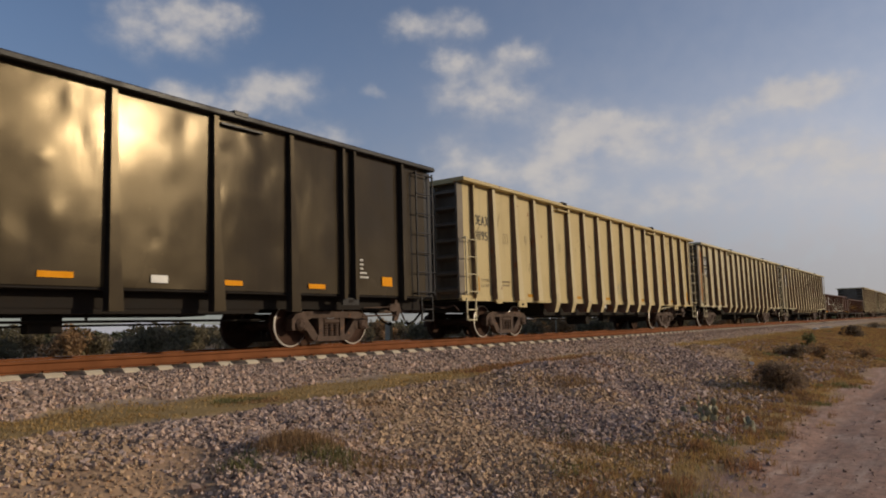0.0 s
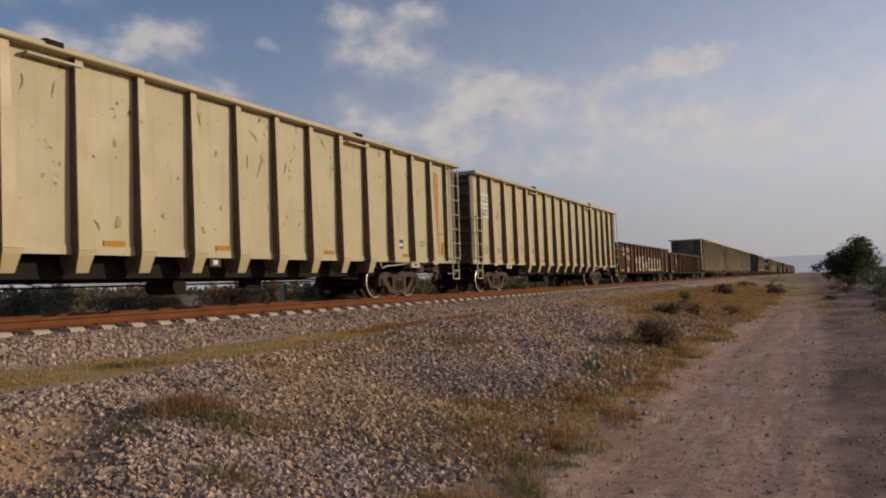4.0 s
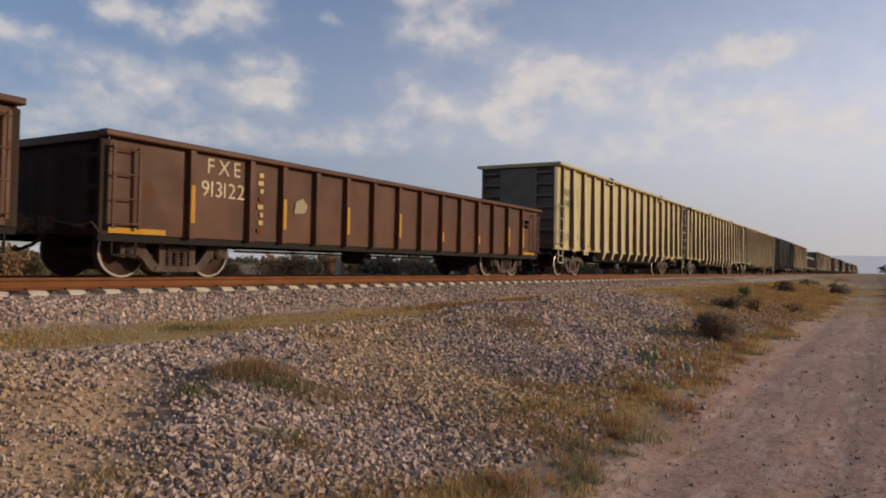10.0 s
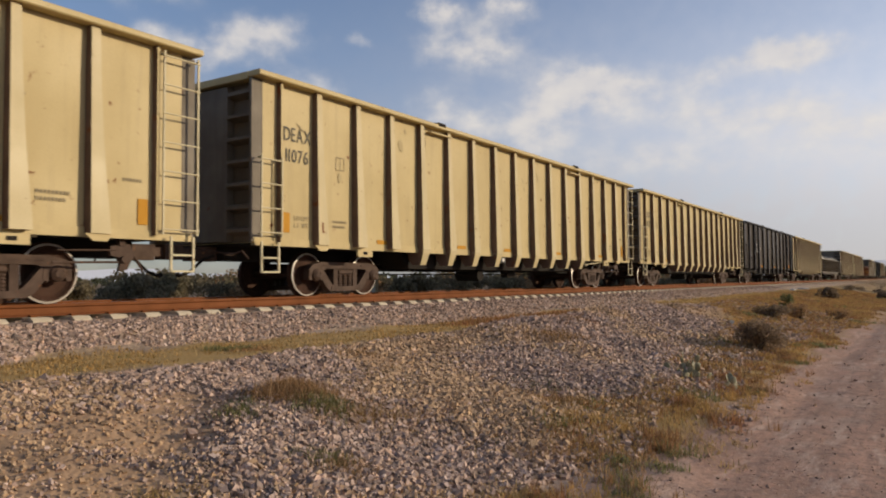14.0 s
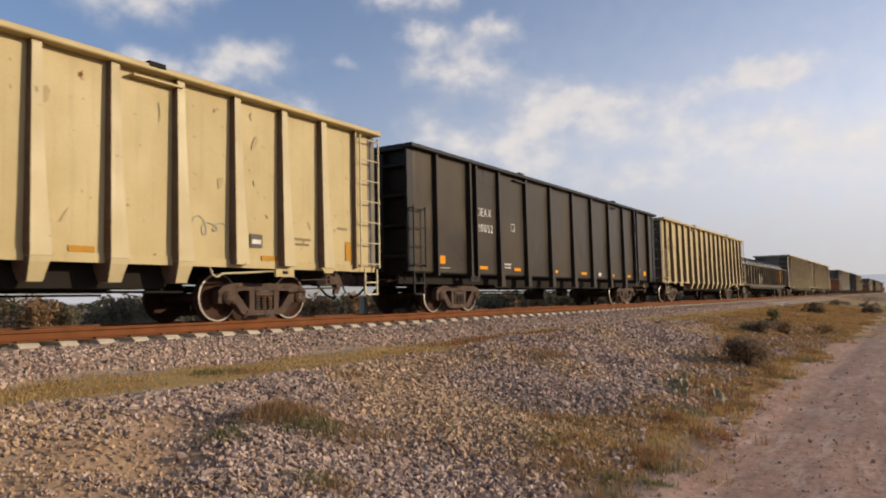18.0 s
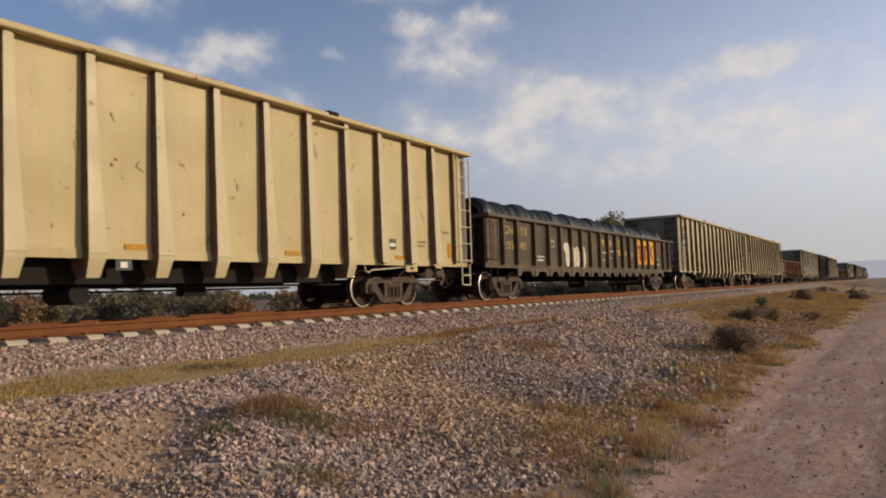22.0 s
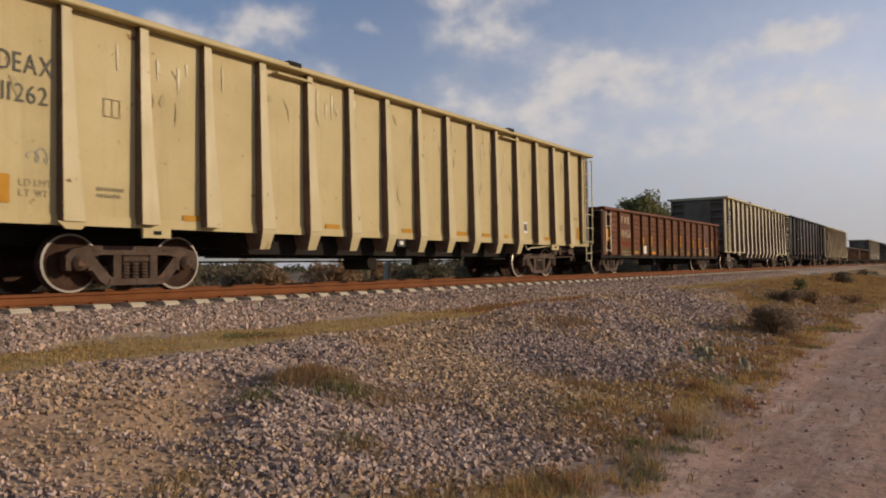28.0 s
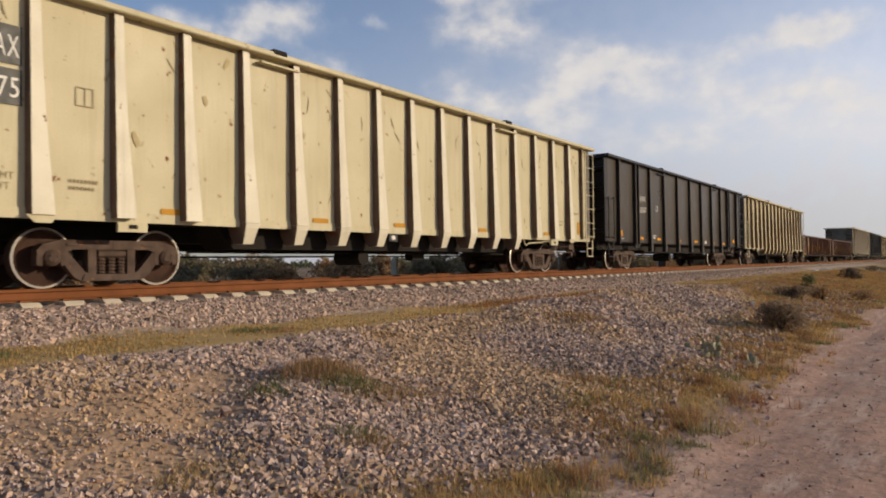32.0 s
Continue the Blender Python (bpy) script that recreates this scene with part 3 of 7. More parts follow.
def ground_material():
    m = bpy.data.materials.new("trackside_ground")
    m.use_nodes = True
    nt = m.node_tree
    n, k = nt.nodes.new, nt.links.new
    bsdf = nt.nodes["Principled BSDF"]
    bsdf.inputs["Roughness"].default_value = 0.92
    bsdf.inputs["Specular IOR Level"].default_value = 0.2
    pos = n("ShaderNodeNewGeometry").outputs["Position"]
    sep = n("ShaderNodeSeparateXYZ")
    k(pos, sep.inputs[0])

    def noise_of(s, detail=4.0, r=0.55, stretch=None):
        t = n("ShaderNodeTexNoise")
        t.inputs["Scale"].default_value, t.inputs["Detail"].default_value, t.inputs["Roughness"].default_value = s, detail, r
        if stretch:
            v = n("ShaderNodeVectorMath")
            v.operation = "MULTIPLY"
            v.inputs[1].default_value = stretch
            k(pos, v.inputs[0])
            k(v.outputs[0], t.inputs["Vector"])
        else:
            k(pos, t.inputs["Vector"])
        return t.outputs["Fac"]

    def ranged(v, a, b, c=0.0, d=1.0):
        r = n("ShaderNodeMapRange")
        for i, x in enumerate((a, b, c, d)):
            r.inputs[i + 1].default_value = x
        k(v, r.inputs[0])
        return r.outputs[0]

    def blend(f, a, b):
        x = n("ShaderNodeMixRGB")
        for i, v in enumerate((f, a, b)):
            if isinstance(v, (int, float)):
                x.inputs[i].default_value = v
            elif isinstance(v, tuple):
                x.inputs[i].default_value = (*v, 1)
            else:
                k(v, x.inputs[i])
        return x.outputs[0]

    def times(a, b):
        x = n("ShaderNodeMath")
        x.operation = "MULTIPLY"
        k(a, x.inputs[0])
        k(b, x.inputs[1])
        return x.outputs[0]

    # the border lines wander
    wav = n("ShaderNodeMath")
    wav.operation = "MULTIPLY_ADD"
    k(noise_of(0.9, 5.0), wav.inputs[0])
    wav.inputs[1].default_value = 1.3
    k(sep.outputs[0], wav.inputs[2])
    x = wav.outputs[0]          # about 0.65 m beyond the true place
    cells = n("ShaderNodeTexVoronoi")
    cells.inputs["Scale"].default_value = 21.0
    k(pos, cells.inputs["Vector"])
    gravel = blend(ranged(noise_of(0.7), 0.4, 0.62), (0.37, 0.285, 0.23), (0.44, 0.325, 0.215))
    value = n("ShaderNodeSeparateColor")
    k(cells.outputs["Color"], value.inputs[0])
    gravel = blend(ranged(value.outputs[0], 0.0, 1.0, 0.0, 0.75), gravel, (0.16, 0.13, 0.12))
    soil = blend(ranged(noise_of(1.6, 6.0), 0.35, 0.65), (0.49, 0.332, 0.138), (0.395, 0.268, 0.108))
    soil = blend(ranged(noise_of(22.0, 3.0, 0.7), 0.4, 0.7, 0, 0.6), soil, (0.20, 0.145, 0.075))
    road = blend(ranged(noise_of(0.8, 5.0, 0.6, (1.6, 0.35, 1)), 0.36, 0.66), (0.55, 0.328, 0.228), (0.42, 0.248, 0.170))
    road = blend(ranged(noise_of(5.0, 6.0, 0.75), 0.46, 0.68, 0, 0.75), road, (0.25, 0.165, 0.125))
    road = blend(ranged(noise_of(1.3, 4.0, 0.6, (1.0, 0.6, 1)), 0.52, 0.66, 0, 0.6), road, (0.50, 0.365, 0.28))
    road = blend(ranged(noise_of(26.0, 3.0, 0.7), 0.58, 0.72, 0, 0.8), road, (0.13, 0.09, 0.072))
    road = blend(ranged(noise_of(1.0, 5.0, 0.65, (5.0, 0.22, 1)), 0.48, 0.62, 0, 0.5), road, (0.24, 0.16, 0.122))
    road = blend(ranged(noise_of(9.0, 5.0, 0.75, (1.0, 0.6, 1)), 0.5, 0.62, 0, 0.6), road, (0.25, 0.165, 0.125))
    road = blend(ranged(noise_of(2.4, 5.0, 0.7, (2.0, 0.4, 1)), 0.54, 0.66, 0, 0.7), road, (0.58, 0.42, 0.32))
    road = blend(ranged(noise_of(11.0, 4.0, 0.8, (1.0, 0.7, 1)), 0.56, 0.64, 0, 0.75), road, (0.20, 0.125, 0.092))
    road = blend(ranged(noise_of(15.0, 4.0, 0.8), 0.56, 0.66, 0, 0.6), road, (0.60, 0.43, 0.32))
    waste = blend(ranged(noise_of(1.1, 6.0, 0.7, (1.0, 0.5, 1)), 0.42, 0.58), (0.33, 0.200, 0.158), (0.155, 0.095, 0.080))
    waste = blend(ranged(noise_of(5.0, 5.0, 0.7), 0.48, 0.66, 0, 0.7), waste, (0.17, 0.115, 0.09))
    waste = blend(ranged(noise_of(1.9, 5.0, 0.7, (1.0, 0.45, 1)), 0.52, 0.62, 0, 0.75), waste, (0.20, 0.125, 0.08))
    far = blend(ranged(noise_of(0.05, 5.0, 0.6), 0.4, 0.6), (0.25, 0.172, 0.11), (0.165, 0.122, 0.075))
    bare = None
    for bx, by, sx, sy, wt in BARE:
        d = n("ShaderNodeVectorMath")
        d.operation = "MULTIPLY_ADD"
        k(pos, d.inputs[0])
        d.inputs[1].default_value, d.inputs[2].default_value = (1 / sx, 1 / sy, 0), (-bx / sx, -by / sy, 0)
        q = n("ShaderNodeVectorMath")
        q.operation = "LENGTH"
        k(d.outputs[0], q.inputs[0])
        w = ranged(q.outputs["Value"], 0.0, 2.0, wt, 0.0)
        if bare is None:
            bare = w
        else:
            mx = n("ShaderNodeMath")
            mx.operation = "MAXIMUM"
            k(bare, mx.inputs[0])
            k(w, mx.inputs[1])
            bare = mx.outputs[0]
    rough_edge = n("ShaderNodeMath")
    rough_edge.operation = "ADD"
    k(bare, rough_edge.inputs[0])
    k(noise_of(3.0, 6.0, 0.65), rough_edge.inputs[1])
    earth = blend(ranged(noise_of(4.0, 5.0), 0.35, 0.65), (0.46, 0.30, 0.18), (0.36, 0.235, 0.14))
    gravel = blend(ranged(rough_edge.outputs[0], 0.72, 0.95), gravel, earth)
    # strips across the line: ballast, grass, heap, verge, road, waste land
    col = gravel
    col = blend(times(ranged(x, -8.25, -7.95), ranged(x, -6.15, -6.45)), col, soil)
    col = blend(times(ranged(noise_of(0.5, 5.0), 0.5, 0.58), ranged(x, -3.4, -2.6)), col, soil)
    col = blend(times(ranged(x, -3.9, -3.3), ranged(sep.outputs[1], 6.0, 8.0)), col, soil)
    far_verge = times(ranged(x, -4.9, -4.1), ranged(sep.outputs[1], 17.0, 23.0))
    col = blend(far_verge, col, soil)
    col = blend(times(ranged(x, -7.4, -6.8), ranged(sep.outputs[1], 25.0, 31.0)), col, soil)
    patchy = blend(ranged(noise_of(0.9, 6.0, 0.7, (1.0, 0.55, 1)), 0.46, 0.58), (0.30, 0.175, 0.085), (0.21, 0.165, 0.07))
    col = blend(times(times(ranged(noise_of(0.55, 6.0, 0.7, (1.0, 0.5, 1)), 0.44, 0.56, 0, 0.85), ranged(x, -7.4, -6.8)), ranged(sep.outputs[1], 18.0, 26.0)), col, patchy)
    road = blend(times(ranged(noise_of(0.6, 6.0, 0.7, (1.2, 0.3, 1)), 0.46, 0.54, 0, 0.9), ranged(sep.outputs[1], 26.0, 48.0)), road, (0.36, 0.255, 0.11))
    col = blend(ranged(x, -1.75, -1.3), col, road)
    col = blend(ranged(x, 0.65, 0.95), col, waste)
    col = blend(ranged(sep.outputs[0], -13.9, -14.6), col, far)
    col = blend(ranged(sep.outputs[1], 80.0, 150.0), col, far)
    k(col, bsdf.inputs["Base Color"])
    b = n("ShaderNodeBump")
    b.inputs["Strength"].default_value, b.inputs["Distance"].default_value = 0.6, 0.03
    bm2 = n("ShaderNodeMath")
    bm2.operation = "MULTIPLY_ADD"
    k(cells.outputs["Distance"], bm2.inputs[0])
    k(ranged(x, -1.75, -1.3, -0.6, -0.06), bm2.inputs[1])
    k(noise_of(14.0, 5.0, 0.7), bm2.inputs[2])
    k(bm2.outputs[0], b.inputs["Height"])
    k(b.outputs[0], bsdf.inputs["Normal"])
    return m


def make_ground():
    xs = np.concatenate([[-4000, -2000, -1000, -500, -250, -120, -60, -40, -30, -24], np.arange(-20, -13.7, 0.6), np.arange(-13.6, 4.0, 0.14),
                         np.arange(4, 14, 0.7), [15, 18, 22, 28, 36, 50, 80, 140, 260, 500, 1000, 2000, 4000]])
    ys = np.concatenate([[-2000, -1000, -500, -250, -120, -60, -40, -30, -22], np.arange(-16, 0, 0.6), np.arange(0, 30, 0.16), np.arange(30, 70, 0.5),
                         np.arange(70, 130, 2), [140, 160, 190, 230, 300, 400, 600, 900, 1400, 2400, 4500]])
    gx, gy = np.meshgrid(xs, ys, indexing="ij")
    gz = ground_height(gx, gy)
    verts = np.stack([gx.ravel(), gy.ravel(), gz.ravel()], 1)
    i, j = np.meshgrid(np.arange(len(xs) - 1), np.arange(len(ys) - 1), indexing="ij")
    a = (i * len(ys) + j).ravel()
    faces = np.stack([a, a + len(ys), a + len(ys) + 1, a + 1], 1)
    me = cloud_mesh("ground", verts, faces, ground_material())
    me.polygons.foreach_set("use_smooth", [True] * len(faces))
    ob = new("ground", me)
    tagged(ob, "dusty trackside ground with gravel heap, dry grass and dirt road", "ground", kind="structure")


make_ground()


def scatter(name, label, category, mat, places, sizes, seed, sink=0.42):
    """Crushed stones: angular six-sided lumps on the ground, in one mesh."""
    rng = np.random.RandomState(seed)
    n = len(places)
    unit = np.array([(a, b, c) for a in (-1, 1) for b in (-1, 1) for c in (-1, 1)], float) * 0.62
    quad = np.array([(0, 1, 3, 2), (4, 6, 7, 5), (0, 4, 5, 1), (2, 3, 7, 6), (0, 2, 6, 4), (1, 5, 7, 3)])
    v = unit[None] * rng.uniform(0.55, 1.25, (n, 1, 3)) * rng.uniform(0.7, 1.12, (n, 8, 1)) + rng.uniform(-0.26, 0.26, (n, 8, 3))
    q = rng.normal(size=(n, 4))
    q /= np.linalg.norm(q, axis=1)[:, None]
    w, x, y, z = q.T
    rot = np.array([[1 - 2 * (y * y + z * z), 2 * (x * y - z * w), 2 * (x * z + y * w)], [2 * (x * y + z * w), 1 - 2 * (x * x + z * z), 2 * (y * z - x * w)],
                    [2 * (x * z - y * w), 2 * (y * z + x * w), 1 - 2 * (x * x + y * y)]]).transpose(2, 0, 1)
    v = np.einsum("nij,nkj->nki", rot, v) * sizes[:, None, None]
    ground = ground_height(places[:, 0], places[:, 1])
    v += np.stack([places[:, 0], places[:, 1], ground + sizes * sink], 1)[:, None, :]
    faces = (quad[None] + 8 * np.arange(n)[:, None, None]).reshape(-1, 4)
    ob = new(name, cloud_mesh(name, v.reshape(-1, 3), faces, mat))
    return tagged(ob, label, category, kind="stuff")


def sow(n, x0, x1, y0, y1, seed, reach=9.0):
    """n random places in a strip, thinning out with the distance along it."""
    rng = np.random.RandomState(seed)
    out = []
    while sum(map(len, out)) < n:
        p = np.stack([rng.uniform(x0, x1, n), rng.uniform(y0, y1, n)], 1)
        d = np.hypot(p[:, 0], p[:, 1])
        out.append(p[rng.uniform(size=n) < 1 / (1 + (d / reach) ** 2)])
    return np.concatenate(out)[:n]


# where the stones give way to the grassy verge: metres along the track, metres across
VERGE = ([2, 3, 4, 4.5, 5, 5.5, 6, 6.6, 8.2, 9.3, 11, 13.7, 18, 23, 27, 40], [-2.9, -3.0, -2.9, -2.7, -2.25, -2.2, -2.6, -3.2, -4.2, -3.15, -3.4, -3.95, -4.3, -4.9, -6.8, -7.5])


def bareness(x, y):
    out = np.zeros_like(x)
    for bx, by, sx, sy, wt in BARE:
        out = np.maximum(out, wt * np.clip(1 - np.hypot((x - bx) / sx, (y - by) / sy) / 2, 0, 1))
    return out + 0.14 * lattice(x, y, 0.3, 26)


def make_stones():
    rng = np.random.RandomState(5)
    p = sow(112000, -7.25, -2.2, 0.6, 34, 11, 13.0)
    edge = -2.5 + 0.35 * lattice(p[:, 0] * 0, p[:, 1], 2.2, 21)
    keep = (p[:, 0] < edge) | (rng.uniform(size=len(p)) < 0.06)
    keep &= p[:, 0] > -6.92 + 0.16 * lattice(p[:, 0] * 0, p[:, 1], 0.9, 27)
    bare = bareness(p[:, 0], p[:, 1])
    keep &= rng.uniform(size=len(p)) > np.clip((bare - 0.15) * 2.2, 0, 0.74)
    grassy = (p[:, 0] > np.interp(p[:, 1], *VERGE) + 0.25 * lattice(p[:, 0], p[:, 1], 0.8, 25)) & (rng.uniform(size=len(p)) < 0.72)
    p, bare = p[keep & ~grassy], bare[keep & ~grassy]
    size = np.clip(rng.lognormal(math.log(0.0245), 0.27, len(p)), 0.012, 0.042) * np.interp(bare, [0.2, 0.6], [1.0, 0.68]) * np.interp(np.hypot(p[:, 0], p[:, 1]), [4, 7, 11, 16], [0.88, 0.98, 1.15, 1.35])
    tan = (lattice(p[:, 0], p[:, 1], 1.6, 24) + 0.9 * bare + rng.normal(0, 0.25, len(p))) > 0.5
    scatter("heap_gravel", "grey crushed stone heaped beside the track", "gravel", STONE, p[~tan], size[~tan], 1)
    scatter("dusty_gravel", "tan dust-covered stones on the gravel heap", "gravel", STONE_TAN, p[tan], size[tan], 2)
    p = np.stack([rng.uniform(-7.0, -2.4, 9000), rng.uniform(-16, 0.75, 9000)], 1)
    scatter("heap_gravel", "grey crushed stone heaped beside the track", "gravel", STONE, p, np.clip(rng.lognormal(math.log(0.03), 0.3, len(p)), 0.012, 0.06), 8)
    p = sow(37000, -10.34, -8.6, 0, 60, 12, 16.0)
    p = p[p[:, 0] < -8.85 + 0.14 * lattice(p[:, 0] * 0, p[:, 1], 0.8, 28)]
    q = sow(6000, -13.6, -10.6, 0, 50, 13, 20.0)
    p = np.concatenate([p, q])
    scatter("track_ballast", "grey stone ballast along the sleepers", "gravel", STONE, p, np.clip(rng.lognormal(math.log(0.027), 0.3, len(p)), 0.012, 0.05), 3, 0.1)
    p = sow(6500, -2.5, 4.0, 2.0, 40, 14, 9.0)
    scatter("road_pebbles", "small stones strewn on the dirt road", "pebbles", SHADE_CLOD, p, np.clip(rng.lognormal(math.log(0.0065), 0.6, len(p)), 0.003, 0.03), 4)
    p = np.stack([rng.normal(-2.0, 0.16, 170), rng.normal(9.5, 1.1, 170)], 1)
    scatter("spilled_gravel", "grey stones spilled at the edge of the dirt road", "gravel", STONE, p, np.clip(rng.lognormal(math.log(0.016), 0.45, len(p)), 0.006, 0.04), 6)
    for i, (x, y, r) in enumerate([(-4.93, 3.78, 0.05), (-4.5, 20.8, 0.1)]):
        c = np.array([[x, y]])
        ob = scatter("stone", "", "", (SHADE_CLOD, PLASTIC)[i], c, np.array([r]), 70 + i, 0.4)
        tagged(ob, ("brown weathered stone lying on the gravel heap", "white stone lying on the gravel heap")[i], "stone", kind="thing")


make_stones()


# ---------------------------------------------------------------- the track
SLEEPER_STEP, SLEEPER_FROM = 0.60, -5.87


def rail_mesh(name, y0, y1):
    head, web, foot = 0.037, 0.009, 0.075
    out = [(-foot, -0.18), (foot, -0.18), (foot, -0.168), (web * 1.6, -0.145), (web, -0.06), (head, -0.042), (head, -0.006), (head - 0.008, 0.0),
           (-head + 0.008, 0.0), (-head, -0.006), (-head, -0.042), (-web, -0.06), (-web * 1.6, -0.145), (-foot, -0.168)]
    s = Shape()
    n = len(out)
    v = [(p[0], y, p[1]) for y in (y0, y1) for p in out]
    s.add(v, [(i, (i + 1) % n, n + (i + 1) % n, n + i) for i in range(n)] + [tuple(range(n))[::-1], tuple(range(n, 2 * n))])
    s.m[7] = 1
    return s.mesh(name, RAIL, RAIL_TOP)


def sleeper_mesh():
    s = Shape()
    st = [(-1.15, -0.235), (-1.07, -0.185), (1.07, -0.185), (1.15, -0.235)]
    v = [p for x, z in st for p in ((x, -0.155, -0.42), (x, 0.155, -0.42), (x, 0.135, z), (x, -0.135, z))]
    s.add(v, [(i * 4 + j, i * 4 + (j + 1) % 4, (i + 1) * 4 + (j + 1) % 4, (i + 1) * 4 + j) for i in range(3) for j in range(4)] + [(3, 2, 1, 0), (12, 13, 14, 15)])
    for side in (-1, 1):
        for d in (-0.105, 0.105):
            s.box(side * 0.7525 + d - 0.03, side * 0.7525 + d + 0.03, -0.04, 0.04, -0.19, -0.155, 1)
    return s.mesh("sleeper", CONCRETE, RAIL)


def make_track():
    track = thing("railway_track", "rusty steel rails on pale concrete sleepers", "railway track", kind="structure", at=pose(TRACK_X, 0, 0))
    for side in (-1, 1):
        part("rail", rail_mesh("rail", -400, 1400), track, "rust-brown steel rail", at=pose(side * (GAUGE / 2 + 0.035), 0, 0))
    me = sleeper_mesh()
    for i in range(300):
        part("sleeper", me, track, at=pose(0, SLEEPER_FROM + i * SLEEPER_STEP, 0))
    rest = Shape()
    for i in list(range(-60, 0)) + list(range(300, 800)):
        y = SLEEPER_FROM + i * SLEEPER_STEP
        rest.prism([(y - 0.15, -0.36), (y + 0.15, -0.36), (y + 0.135, -0.19), (y - 0.135, -0.19)], -1.15, 1.15, "x")
    part("far_sleepers", rest.mesh("far_sleepers", CONCRETE), track)["kind"] = "stuff"


make_track()


# ---------------------------------------------------------------- plants
def blades(name, label, mat, places, height, seed, per=6, spread=0.07, lean=0.6, width=0.006, category="grass"):
    rng = np.random.RandomState(seed)
    n = len(places) * per
    root = np.repeat(places, per, 0) + rng.normal(0, spread, (n, 2))
    z = ground_height(root[:, 0], root[:, 1]) - 0.01
    h = np.repeat(height, per) * rng.uniform(0.5, 1.2, n)
    a = rng.uniform(0, 2 * math.pi, n)
    tilt = np.abs(rng.normal(0, lean, n)).clip(0, 1.3)
    d = np.stack([np.cos(a) * np.sin(tilt), np.sin(a) * np.sin(tilt), np.cos(tilt)], 1)
    s = np.stack([-np.sin(a), np.cos(a), np.zeros(n)], 1) * (width * (0.6 + 0.8 * rng.uniform(size=n)))[:, None] * (1 + np.hypot(root[:, 0], root[:, 1]) / 14)[:, None]
    base = np.concatenate([root, z[:, None]], 1)
    mid = base + d * (h * 0.55)[:, None]
    tip = base + d * h[:, None] + np.stack([d[:, 0], d[:, 1], -0.6 * np.hypot(d[:, 0], d[:, 1])], 1) * (h * 0.35)[:, None]
    v = np.stack([base - s, base + s, mid + s * 0.8, mid - s * 0.8, tip], 1).reshape(-1, 3)
    o = 5 * np.arange(n)[:, None]
    f = np.concatenate([o + np.array([[0, 1, 2]]), o + np.array([[0, 2, 3]]), o + np.array([[3, 2, 4]])])
    return tagged(new(name, cloud_mesh(name, v, f, mat)), label, category, kind="stuff")


def leaves(rng, centre, radius, n, size, flat=0.75):
    """Leaf blades (quads) in a fuzzy ball."""
    d = rng.normal(size=(n, 3))
    d /= np.linalg.norm(d, axis=1)[:, None]
    p = np.asarray(centre) + d * (radius * rng.uniform(0.25, 1.0, n) ** 0.6)[:, None] * np.array([1, 1, flat])
    a, b = rng.normal(size=(n, 3)), rng.normal(size=(n, 3))
    a /= np.linalg.norm(a, axis=1)[:, None]
    b -= a * (a * b).sum(1)[:, None]
    b /= np.linalg.norm(b, axis=1)[:, None]
    s = size * rng.uniform(0.6, 1.4, n)[:, None]
    return np.stack([p - a * s, p + b * s * 0.42, p + a * s, p - b * s * 0.42], 1)


def leaf_mesh(name, quads, mat):
    q = np.concatenate(quads)
    return cloud_mesh(name, q.reshape(-1, 3), np.arange(len(q) * 4).reshape(-1, 4), mat)


def twigs(rng, n, radius, height, thick=0.006):
    s = Shape()
    for _ in range(n):
        a, r = rng.uniform(0, 2 * math.pi), radius * rng.uniform(0.3, 1.0)
        tip = (math.cos(a) * r, math.sin(a) * r, height * rng.uniform(0.5, 1.0))
        mid = (tip[0] * 0.35, tip[1] * 0.35, tip[2] * 0.6)
        s.rod((0, 0, -0.03), mid, thick, 4, r2=thick * 0.7)
        s.rod(mid, tip, thick * 0.7, 4, r2=thick * 0.3)
    return s


def make_bush(name, label, at, radius, height, n, size, mat, seed, clumps=14, category="bush", group=""):
    rng = np.random.RandomState(seed)
    ob = thing(name, label, category, group, at=at)
    part("stem", twigs(rng, 26, radius * 0.85, height * 0.9).mesh("stem", BARK), ob)
    quads = []
    for _ in range(clumps):
        a, r = rng.uniform(0, 2 * math.pi), radius * rng.uniform(0.0, 0.75) ** 0.8
        z = height * rng.uniform(0.25, 0.85) * (1 - 0.35 * (r / radius) ** 2)
        quads.append(leaves(rng, (r * math.cos(a), r * math.sin(a), z), radius * rng.uniform(0.25, 0.42), n // clumps, size, 0.8 * height / radius if height < radius else 0.9))
    part("foliage", leaf_mesh("foliage", quads, mat), ob)
    return ob


def on_ground(x, y, rz=0.0, dz=0.0):
    return pose(x, y, float(ground_height(x, y)) + dz, 0, 0, rz)


def pad_mesh(name, seed):
    """One prickly pear pad: a thick oval blade standing on its narrow end."""
    rng = np.random.RandomState(seed)
    s = Shape()
    ring, n = [], 12
    for side, w in ((-1, 0.35), (-0.6, 0.85), (0, 1.0), (0.6, 0.85), (1, 0.35)):
        for i in range(n):
            t = 2 * math.pi * i / n
            z = 0.5 + 0.5 * math.cos(t) * w
            x = 0.37 * math.sin(t) * w * (0.62 + 0.55 * z)
            ring.append((x, side * 0.05 * (1 + 0.2 * rng.uniform()), z))
    f = [(r * n + i, r * n + (i + 1) % n, (r + 1) * n + (i + 1) % n, (r + 1) * n + i) for r in range(4) for i in range(n)]
    s.add(ring, f + [tuple(range(n))[::-1], tuple(range(4 * n, 5 * n))])
    return s.mesh(name, NOPAL, smooth=True)


PADS = [pad_mesh("pad", i) for i in range(3)]


